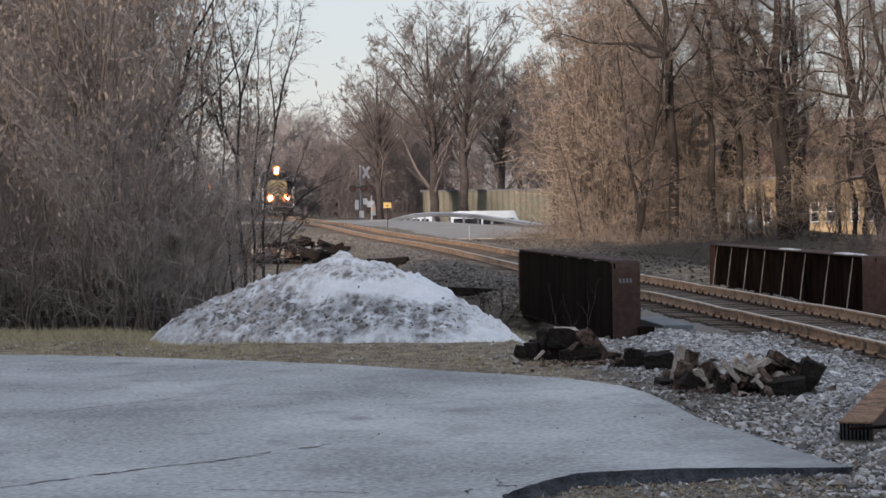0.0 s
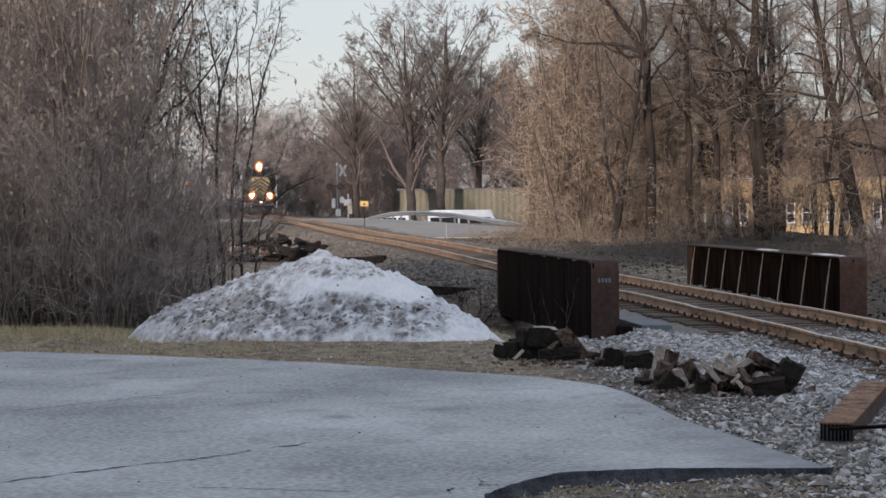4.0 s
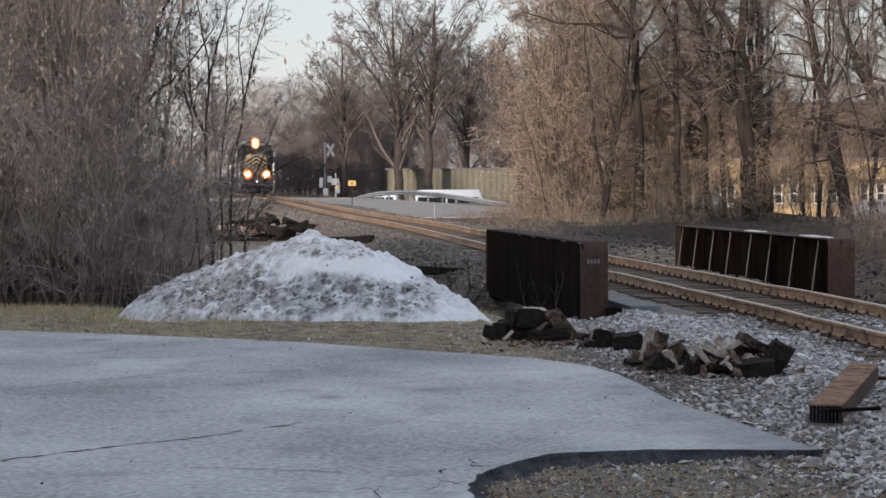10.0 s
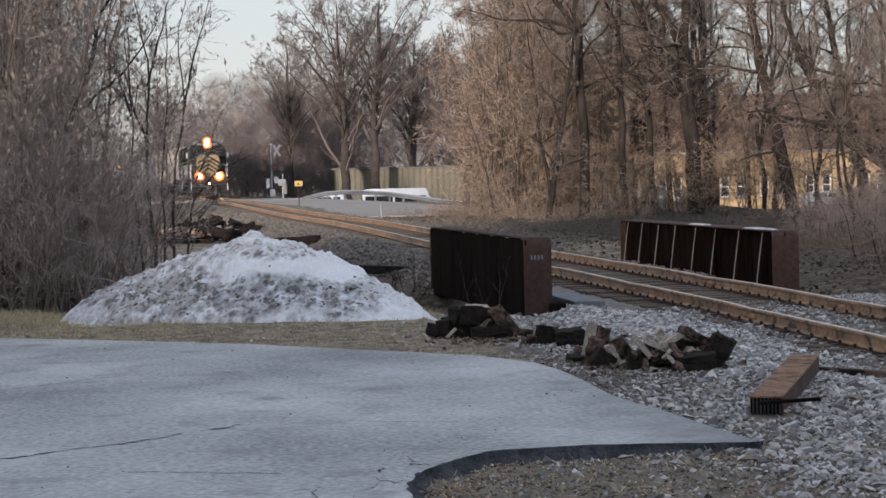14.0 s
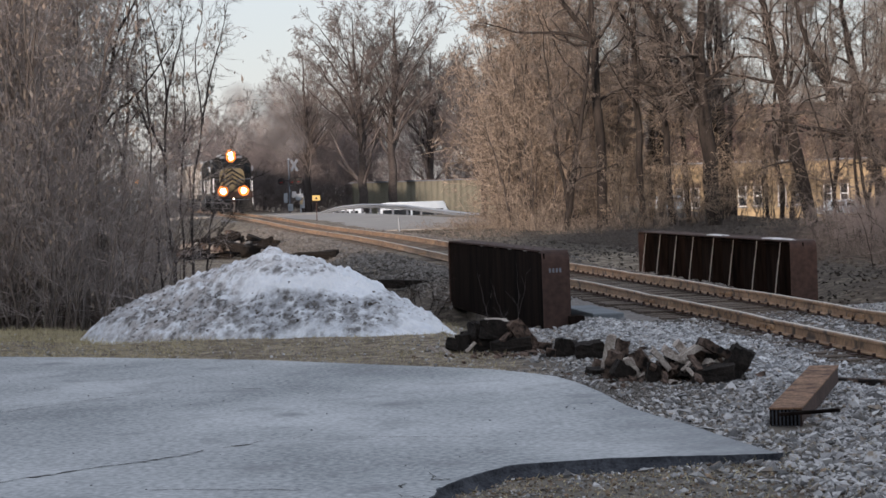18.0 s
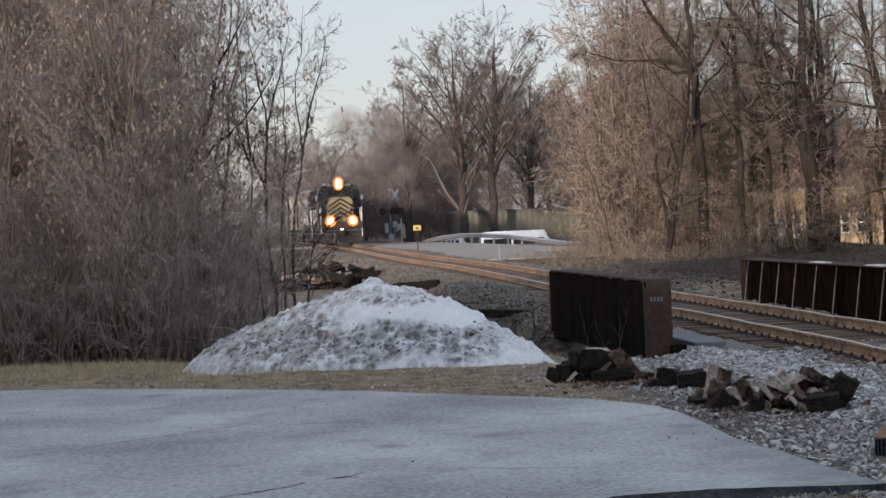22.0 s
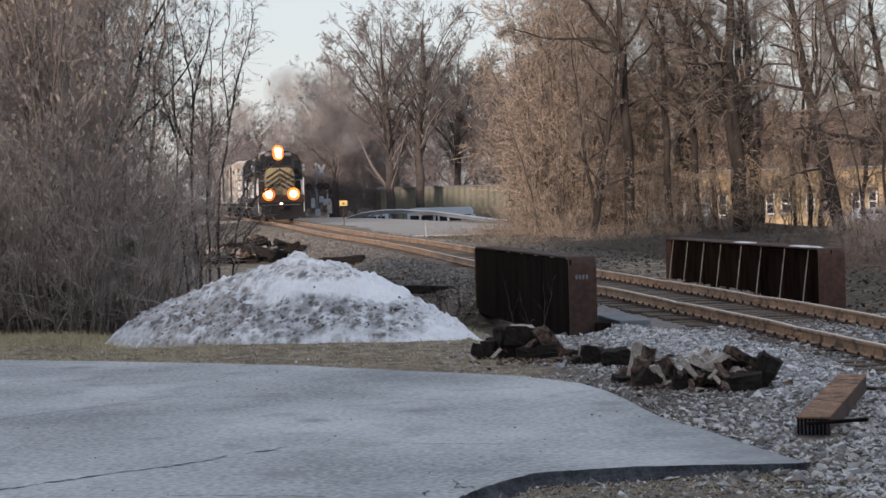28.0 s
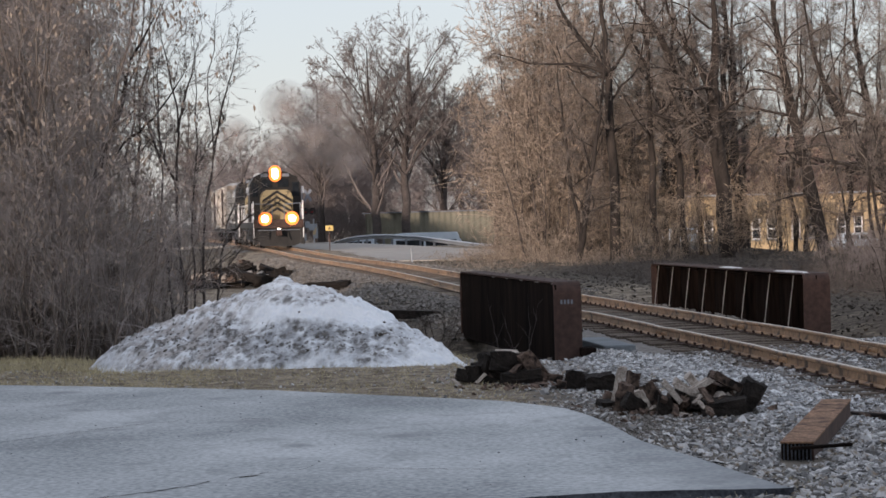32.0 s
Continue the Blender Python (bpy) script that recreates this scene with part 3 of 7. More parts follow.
def stones(name, count, area, size, material, label, seed, level=None):
    """Loose broken stones over an area: area(rng) gives x, y; each stone is a lopsided block of its own."""
    rng = np.random.default_rng(seed)
    base = np.array([[1.25, 0, 0], [0, 1.25, 0], [-1.25, 0, 0], [0, -1.25, 0], [0.3, 0.2, 1.1], [-0.2, 0.1, -1.1]], float)
    tri = np.array([[0, 1, 4], [1, 2, 4], [2, 3, 4], [3, 0, 4], [1, 0, 5], [2, 1, 5], [3, 2, 5], [0, 3, 5]])
    v, f = np.empty((count, 6, 3)), np.empty((count, 8, 3), int)
    for i in range(count):
        x, y = area(rng)
        s = size * rng.lognormal(0, 0.32)
        k = base * s * rng.uniform(0.5, 1.1, 3) * (1, 1, 0.6) * rng.uniform(0.65, 1.25, (6, 1)) + rng.normal(0, 0.16 * s, (6, 3))
        e = Euler(rng.uniform(-0.7, 0.7, 3) * (1, 1, 4.5)).to_matrix()
        v[i] = k @ np.array(e).T + (x, y, (ground_z(x, y) if level is None else level(x, y) if callable(level) else level) + 0.3 * s)
        f[i] = tri + 6 * i
    ob = link(name, array_mesh(name, v.reshape(-1, 3), f.reshape(-1, 3), smooth=False), material)
    return tagged(ob, label, "gravel", kind="stuff")


def build_gravel():
    def shoulder(r):
        while True:
            y = 10.6 + 27.4 * r.random() ** 1.6
            x = track_x(y) + r.uniform(-5.4, 3.0)
            q = abs(x - track_x(y))
            if not in_poly(x, y, LOT) and noise.noise(Vector((x * 1.5, y * 0.7, 2))) + 0.5 * noise.noise(Vector((x * 4, y * 3, 7))) > r.random() * 1.1 - 0.85 and not 0.64 < q < 0.86 and (q > 1.4 or r.random() < 0.65) and not (y > 29.5 and x - track_x(y) < -2.7) and (((x - 2.05) / 0.75) ** 2 + ((y - 18.6) / 1.5) ** 2 > 1 or r.random() < 0.3) and r.random() < max(smooth(-4.9, -2.7, x - track_x(y) + 0.5 * noise.noise(Vector((x * 2, y * 1.5, 9)))), 0.03) and not (1.93 < x < 2.5 and 29.9 < y < 32.2) and not (2.3 < x < 2.66 and 15.2 < y < 15.66):
                return x, y

    def patch(r):
        while True:
            y = r.uniform(9.5, 21)
            x = r.uniform(0.1, 5.6)
            if not in_poly(x, y, LOT) and noise.noise(Vector((x * 2, y * 1.2, 3))) > r.random() - 0.6:
                return x, y

    def bank(r):
        y = r.uniform(36, 110)
        q = r.uniform(1.3, 3.7)
        return track_x(y) + (-q if r.random() < 0.72 else q * 0.7), y

    def strip(r):
        x = r.uniform(-9, 1.2)
        while True:
            y = r.uniform(20.5, 30)
            if not in_poly(x, y, LOT):
                return x, y
    stones("ballast_gravel", 98000, shoulder, 0.021, M["stone"], "pale grey crushed stone beside the rails", 1)
    def between(r):
        y = 13 + 25 * r.random() ** 1.5
        while True:
            q = r.uniform(-1.6, 1.6)
            if not 0.66 < abs(q) < 0.84:
                return track_x(y) + q, y

    def trodden(r):
        while True:
            x, y = r.normal(2.0, 0.45), r.normal(18.6, 0.9)
            if not in_poly(x, y, LOT):
                return x, y
    def litter(r):
        while True:
            x, y = r.uniform(0.05, 3.6), 9.8 + 4.4 * r.random()
            if not in_poly(x, y, LOT) and (in_poly(x - 0.25, y + 0.5, LOT) or r.random() < 0.6):
                return x, y
    def far_bank(r):
        y = 36 + 64 * r.random() ** 1.4
        return track_x(y) + r.uniform(2.6, 16), y
    stones("bank_litter", 14000, far_bank, 0.032, M["clod"], "dark leaf litter and dirt on the far bank", 16)
    stones("lot_edge_grit", 17000, patch, 0.0095, M["bankstone"], "fine dull grit by the asphalt's edge", 14)
    stones("leaf_litter", 3600, litter, 0.0105, M["litter"], "brown leaf crumbs and twigs along the asphalt's edge", 15)
    stones("straw_chips", 1300, litter, 0.0085, M["straw"], "pale straw and wood chips in the dirt", 17)

    def coarse(r):
        while True:
            y = 10.5 + 8.5 * r.random()
            x = r.uniform(1.4, track_x(y) - 1.2)
            if not in_poly(x, y, LOT) and r.random() < smooth(1.2, 3.4, x + 0.6 * noise.noise(Vector((x, y, 3)))) and not (2.2 < x < 2.75 and 14.9 < y < 15.65):
                return x, y
    def fresh(r):
        while True:
            y = 18.5 + 11 * r.random()
            x = track_x(y) + r.uniform(-3.1, -1.25)
            if not in_poly(x, y, LOT) and noise.noise(Vector((x * 1.5, y * 0.8, 6))) > r.random() - 0.7:
                return x, y
    stones("fresh_ballast", 13000, fresh, 0.02, M["clean"], "clean pale bluish stone tipped beside the rails", 19)
    stones("coarse_gravel", 6500, coarse, 0.026, M["stone"], "larger broken stones on the gravel", 18)
    stones("track_gravel", 25000, between, 0.019, M["bankstone"], "dark dirty stone between the ties", 8)
    stones("trodden_gravel", 7000, trodden, 0.011, M["bankstone"], "fine dark grit trodden into the dirt", 9)
    stones("lot_edge_gravel", 8000, patch, 0.01, M["stone"], "fine gravel mixed with dry dirt by the asphalt", 2)
    stones("bank_gravel", 22000, bank, 0.034, M["bankstone"], "dark grey stone along the railway bank", 3)
    stones("strip_gravel", 2500, strip, 0.011, M["stone"], "scattered gravel on dry grass", 5)

    def on_lot(r):
        while True:
            x, y = r.uniform(-5, 2), r.uniform(11, 25)
            if in_poly(x, y, LOT):
                return x, y
    stones("lot_grit", 160, on_lot, 0.0055, M["tar"], "small dark grit lying on the asphalt", 6, 0.03)

    # dry grass blades
    rng = np.random.default_rng(7)
    n = 36000
    v, f = np.empty((n, 3, 3)), np.arange(n * 3).reshape(n, 3)
    i = 0
    while i < n:
        if rng.random() < 0.95:
            x, y = rng.uniform(-11, 0.8) if rng.random() < 0.6 else rng.uniform(-9, -2.6), rng.uniform(20.8, 31.5)
        else:
            x, y = rng.uniform(0.1, 4.5), rng.uniform(10, 14.5)
        if in_poly(x, y, LOT):
            continue
        z, a, h = ground_z(x, y), rng.uniform(0, 6.28), rng.uniform(0.015, 0.055) * (1 + 1.3 * (y > 27.5))
        d = np.array([math.cos(a), math.sin(a), 0])
        lean = np.array([*rng.uniform(-0.8, 0.8, 2), rng.uniform(0.25, 0.9)])
        v[i] = (x, y, z) - d * 0.004, (x, y, z) + d * 0.004, np.array((x, y, z)) + lean * h * 1.3
        i += 1
    tagged(link("dry_grass", array_mesh("dry_grass", v.reshape(-1, 3), f), M["straw"]), "flattened straw-coloured winter grass", "grass", kind="stuff")


# ---- track ----
RAIL = [(-0.065, -0.15), (0.065, -0.15), (0.065, -0.138), (0.012, -0.122), (0.008, -0.046), (0.034, -0.034), (0.035, -0.008), (0.025, 0.0), (-0.025, 0.0), (-0.035, -0.008),
        (-0.034, -0.034), (-0.008, -0.046), (-0.012, -0.122), (-0.065, -0.138)]


JOINTS = (18.2, 27.6, 34.4, 41.5, 50.0, 61.0)


def swept(profile, ys, off):
    v, f, n = [], [], len(profile)
    for y in ys:
        a = math.radians(track_turn(y))
        c, s = math.cos(a), math.sin(a)
        wig = 0.012 * noise.noise(Vector((y * 0.25, off, 2)))
        zig = 0.008 * noise.noise(Vector((y * 0.3, off, 9)))
        # the rail ends sag where they meet
        for j in JOINTS:
            zig -= 0.016 * max(0.0, 1 - abs(y - j - (0 if off < 0 else 1.3)) / 1.6) ** 2
        v += [(track_x(y) + (off + px + wig) * c, y + (off + px) * s, rail_z(y) + pz + zig) for px, pz in profile]
    for j in range(len(ys) - 1):
        f += [(j * n + i, j * n + (i + 1) % n, (j + 1) * n + (i + 1) % n, (j + 1) * n + i) for i in range(n)]
    return v, f


def build_track():
    ys = list(np.arange(4, 60, 0.5)) + list(np.arange(60, 330, 3.0))
    track = thing("railway_track", "single railway track with rusty rails on dark wooden ties", "railway", kind="structure")
    bed = [(-1.75, -0.2), (1.75, -0.2), (2.7, -0.75), (-2.9, -0.85)]
    link("ballast_bed", array_mesh("ballast_bed", *swept(bed, ys, 0), smooth=False), M["ballast"], track, "grey crushed stone bed")
    for off in (-0.7525, 0.7525):
        rail = link("rail", array_mesh("rail", *swept(RAIL, ys, off), smooth=False), M["rail"], track, "rusty brown steel rail")
        link("running_surface", array_mesh("running_surface", *swept([(-0.024, 0.0), (0.024, 0.0), (0.024, 0.004), (-0.024, 0.004)], ys, off), smooth=False),
             M["railtop"], rail, "worn shiny rail head")
        for y in JOINTS:
            yy = y + (1.3 if off > 0 else 0)
            bm = one(0, 0, -0.082, 0.05, 0.72, 0.07, 0.008)
            for k in range(4):
                rod(bm, (-0.045, -0.27 + k * 0.18, -0.088), (0.045, -0.27 + k * 0.18, -0.088), 0.017, 6)
            jb = part("joint_bar", bm, M["rail"], track, "bolted rusty joint bar")
            jb.matrix_basis = pose(track_x(yy), yy, rail_z(yy) - 0.016, 0, 0, track_turn(yy)) @ pose(off, 0, 0)
    rng = random.Random(11)
    tie = bpy.data.meshes.new("tie")
    bm = one(0, 0, 0, 2.6, 0.23, 0.18, 0.012)
    bm.to_mesh(tie)
    bm.free()
    tie.materials.append(M["tie"])
    pl = bpy.data.meshes.new("tie_plate")
    bm = one(0, 0, 0, 0.34, 0.19, 0.012, 0.003)
    for a in (-1, 1):
        box(bm, a * 0.1, 0.05 * a, 0.025, 0.03, 0.03, 0.04)
    bm.to_mesh(pl)
    bm.free()
    pl.materials.append(M["rust"])
    y = 9.0
    while y < 150:
        t = new("tie", tie)
        t.parent = track
        t.matrix_basis = pose(track_x(y) + rng.uniform(-0.06, 0.06), y, rail_z(y) - 0.262 + rng.uniform(-0.012, 0.012), rng.uniform(-1, 1), rng.uniform(-0.5, 0.5),
                              track_turn(y) + rng.uniform(-2.5, 2.5))
        if y < 55:
            for off in (-0.7525, 0.7525):
                p = new("tie_plate", pl)
                p.parent = track
                p.matrix_basis = pose(track_x(y), y, rail_z(y) - 0.155, 0, 0, track_turn(y)) @ pose(off, 0, 0)
        y += 0.52 * rng.uniform(0.96, 1.04)


# ---- bridge girders ----
def girder(name, near, far, top, width, height, stiff, side, label, pale=False):
    """A plate girder from near to far (x, y of its inner or outer top edge); side: +1 if its body lies right of that line."""
    a, b = Vector(near), Vector(far)
    length, turn = (b - a).length, math.degrees(math.atan2(-(b - a).x, (b - a).y))
    g = thing(name, label, "bridge girder", "bridge girders", pose(a.x, a.y, top, 0, 0, turn))
    w, h = width, height
    cx = side * w / 2
    r, bm = 0.16, bmesh.new()
    # top flange that bends down over both ends
    prof = [(0, -h)] + [(r - r * math.cos(i * math.pi / 12), -r + r * math.sin(i * math.pi / 12)) for i in range(7)]
    prof += [(length - y, z) for y, z in reversed(prof)]
    outer, inner = [], []
    for y, z in prof:
        outer.append([bm.verts.new((cx + s * w / 2, y, z)) for s in (-1, 1)])
        ny = min(max(y, 0.022), length - 0.022)
        inner.append([bm.verts.new((cx + s * w / 2, ny, min(z, -0.022) if 0.0 < y < length else z)) for s in (-1, 1)])
    for (o0, o1), (p0, p1) in zip(zip(outer, outer[1:]), zip(inner, inner[1:])):
        bm.faces.new((o0[0], o0[1], o1[1], o1[0]))
        bm.faces.new((p0[0], p1[0], p1[1], p0[1]))
        for k in (0, 1):
            bm.faces.new((o0[k], o1[k], p1[k], p0[k]))
    bmesh.ops.recalc_face_normals(bm, faces=bm.faces)
    fl = part("top_flange", bm, M["rust"], g, "rust-brown flange bent over the ends")
    part("web", one(cx if pale else 0.03, length / 2, -h / 2 - 0.02, 0.02, length - 0.02, h - 0.04), M["girder"], g, "near-black web plate")
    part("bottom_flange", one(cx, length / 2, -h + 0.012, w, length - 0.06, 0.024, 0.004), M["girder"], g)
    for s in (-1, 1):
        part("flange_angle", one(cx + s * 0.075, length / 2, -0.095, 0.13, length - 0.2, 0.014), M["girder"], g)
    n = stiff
    for i in range(n):
        y = length * ((0.06, 0.188, 0.325, 0.449, 0.586, 0.706, 0.83, 0.945)[i] if pale else (i + 0.75) / (n + 0.5))
        for s in ((-1, 1) if pale else (1,)):
            # flat bar with a pale edge, wider towards its foot
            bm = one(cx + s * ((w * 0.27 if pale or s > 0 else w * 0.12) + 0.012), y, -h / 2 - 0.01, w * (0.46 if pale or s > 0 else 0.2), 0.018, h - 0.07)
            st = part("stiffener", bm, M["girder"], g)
            lean = Matrix(((1, 0, 0.13 * s * (-1 if pale else 0), 0), (0, 1, 0, 0), (0, 0, 1, 0), (0, 0, 0, 1)))
            part("stiffener_edge", one(cx + s * (w * 0.5 + 0.006) + (-0.05 if pale and s < 0 else 0), y, -h / 2 - 0.01, 0.014, 0.032, h - 0.08, 0.003, lean if s < 0 else None), M["palebar"] if s < 0 and pale else M["girder"], st, "pale edge" if s < 0 and pale else "")
    rng = random.Random(len(label))
    for i in range(22):
        bm = bmesh.new()
        bmesh.ops.create_icosphere(bm, subdivisions=1, radius=0.016, matrix=Matrix.Translation((cx + (0.11 if i % 2 else -0.11), 0.25 + i * (length - 0.5) / 21, 0.0)) @ Matrix.Diagonal((1, 1, 0.6, 1)))
        part("rivet", bm, M["rust"], g)
    return g


def build_bridge():
    near = girder("bridge_girder", (1.39, 29.1), (0.22, 36.4), 0.88, 0.36, 1.05, 6, 1, "dark rusted steel plate girder beside the track")
    # painted mark on the end plate, too worn to read
    for i in range(4):
        part("paint_mark", one(0.1 + i * 0.045, -0.003, -0.26, 0.026, 0.004, 0.055), M["dim"], near, "faded white mark")
    part("bearing_block", one(0.42, 0.05, -0.93, 0.2, 0.3, 0.16, 0.01), M["girder"], near)
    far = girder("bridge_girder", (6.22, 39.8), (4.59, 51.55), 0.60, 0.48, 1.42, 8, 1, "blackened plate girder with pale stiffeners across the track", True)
    ob = part("abutment_slab", one(2.15, 31.05, -0.15, 0.42, 2.2, 0.3, 0.02, pose(0, 0, 0, 0, 0, 7)), M["plate"])
    tagged(ob, "pale grey concrete abutment slab beside the girder", "concrete slab")
    for x, y, sx, m in ((-0.35, 42.4, 1.5, 3), (1.75, 37.2, 0.9, 4)):
        ob = part("timber_beam", one(x, y, ground_z(x, y), sx, 0.22, 0.16, 0.015, pose(0, 0, 0, 0, 3, m)), M["rotten"])
        tagged(ob, "black old timber lying by the bank", "timber")
    # snow lying on the far flange
    for y, l in ((0.7, 1.5), (4.9, 1.1)):
        bm = bmesh.new()
        bmesh.ops.create_icosphere(bm, subdivisions=3, radius=1)
        for v in bm.verts:
            v.co += v.co * 0.25 * noise.noise(v.co * 3 + Vector((y, 0, 0)))
            v.co = Vector((v.co.x * 0.13, v.co.y * l / 2 * 1.3, max(v.co.z, 0) * 0.025))
        p = part("snow_patch", bm, M["snow"])
        p.matrix_basis = far.matrix_basis @ pose(0.16, y + 0.6, 0.0)
        tagged(p, "thin crust of snow on the girder's top", "snow")


# ---- snow pile and debris ----
def build_snow():
    nx, ny = 300, 200
    cx, lx, ly = -2.25, 2.6, 1.75

    def crest(x):
        return 28.12 + 0.44 * (-0.3 - x)

    def height(x, y):
        u, w = (x + 2.05) / (2.24 if x > -2.05 else 2.55), (y - crest(x)) / ly
        peak = (abs(u) ** 2.5 + abs(w) ** 2.5) ** 0.4
        h = 0.91 * max(0.0, 1 - peak ** (1.4 + 0.22 * smooth(-0.15, 0.15, u))) + 0.1 * math.exp(-((x + 2.06) / 0.2) ** 2 - (w / 0.3) ** 2)
        # a clean shelf on the front that breaks off above the dirty foot
        shelf = math.exp(-((u - 0.18) / 0.36) ** 4) * smooth(0.5, 0.62, h + 0.08 * noise.noise(Vector((x * 1.3, 0, 5)))) * smooth(0.1, -0.25, w)
        h += 0.1 * shelf - 0.07 * math.exp(-((h - 0.4) / 0.13) ** 2) * smooth(0.0, -0.3, w)
        h += 0.05 * math.exp(-((u + 0.75) / 0.2) ** 2 - (w / 0.4) ** 2)
        k = smooth(0.0, 0.25, h)
        p = Vector((x, y, 0))
        h += k * (0.05 * noise.noise(p * 1.7) + 0.065 * noise.noise(p * 4.3) + 0.06 * abs(noise.noise(p * 9)) - 0.035 * abs(noise.noise(p * 14 + Vector((3, 1, 0)))) + 0.014 * noise.noise(p * 18) + 0.008 * noise.noise(p * 34))
        # sunken pits of grit below the shelf and knobs on the flank
        pit = 0.4 - min(0.4, noise.voronoi(p * 5.5 + 0.3 * noise.noise_vector(p * 6))[0][0])
        h += k * pit * (-0.05 if shelf > 0.4 else 0.09 * (1 - smooth(0.75, 0.95, h)))
        edge = 0.12 * noise.noise(Vector((x * 2.2, y * 2.2, 8)))
        return h - 0.03 + 0.035 * smooth(1.0, 0.94, peak + edge) - 0.7 * max(0, peak - 0.93 + edge)
    v = []
    for j in range(ny):
        for i in range(nx):
            x = cx + lx * 1.1 * (2 * i / (nx - 1) - 1)
            y = crest(x) + ly * 1.15 * (2 * j / (ny - 1) - 1)
            v.append((x, y, height(x, y)))
    f = [(j * nx + i, j * nx + i + 1, (j + 1) * nx + i + 1, (j + 1) * nx + i) for j in range(ny - 1) for i in range(nx - 1)]
    tagged(link("snow_pile", array_mesh("snow_pile", v, f), M["pile"]), "melting heap of dirty ploughed snow on dry grass", "snow pile")

    def foot(r):
        while True:
            x = r.uniform(-4.6, 0.1)
            y = crest(x) - ly * r.random()
            h = height(x, y)
            if 0.06 < h < 0.95 and r.random() < (0.9 if 0.14 < h < 0.5 else 0.35 if x < -2.7 else 0.06):
                return x, y
    stones("dirt_clod", 160, foot, 0.015, M["clod"], "dark clods of dirt and gravel stuck in the snow", 12, height)


def chunk(name, x, y, z, sx, sy, sz, turn, material, label, seed, tilt=(0, 0)):
    """A broken, splintered piece of timber."""
    bm = bmesh.new()
    bmesh.ops.create_cube(bm, size=1)
    bmesh.ops.subdivide_edges(bm, edges=bm.edges, cuts=4, use_grid_fill=True)
    for v in bm.verts:
        o = v.co.copy()
        v.co = Vector((o.x * sx, o.y * sy, o.z * sz))
        k = noise.noise_vector(v.co * 7 + Vector((seed, seed * 2, 0)))
        v.co += k * min(sx, sy, sz) * 0.16 + noise.noise_vector(v.co * 21 + Vector((0, seed, seed))) * min(sx, sy, sz) * 0.13
        if abs(o.z) > 0.49 and sz > max(sx, sy) or abs(o.y) > 0.49 and sy >= max(sx, sz):
            v.co += Vector((0, 0, k.x * sz * 0.16))
        if abs(o.x) > 0.49 and sx > max(sy, sz):
            v.co.x += k.y * sx * 0.08
    ob = part(name, bm, material)
    low = min((pose(0, 0, 0, tilt[0], tilt[1], turn) @ v.co).z for v in ob.data.vertices)
    ob.matrix_basis = pose(x, y, z - low - 0.03, tilt[0], tilt[1], turn)
    return tagged(ob, label, "timber", "broken ties by the track")


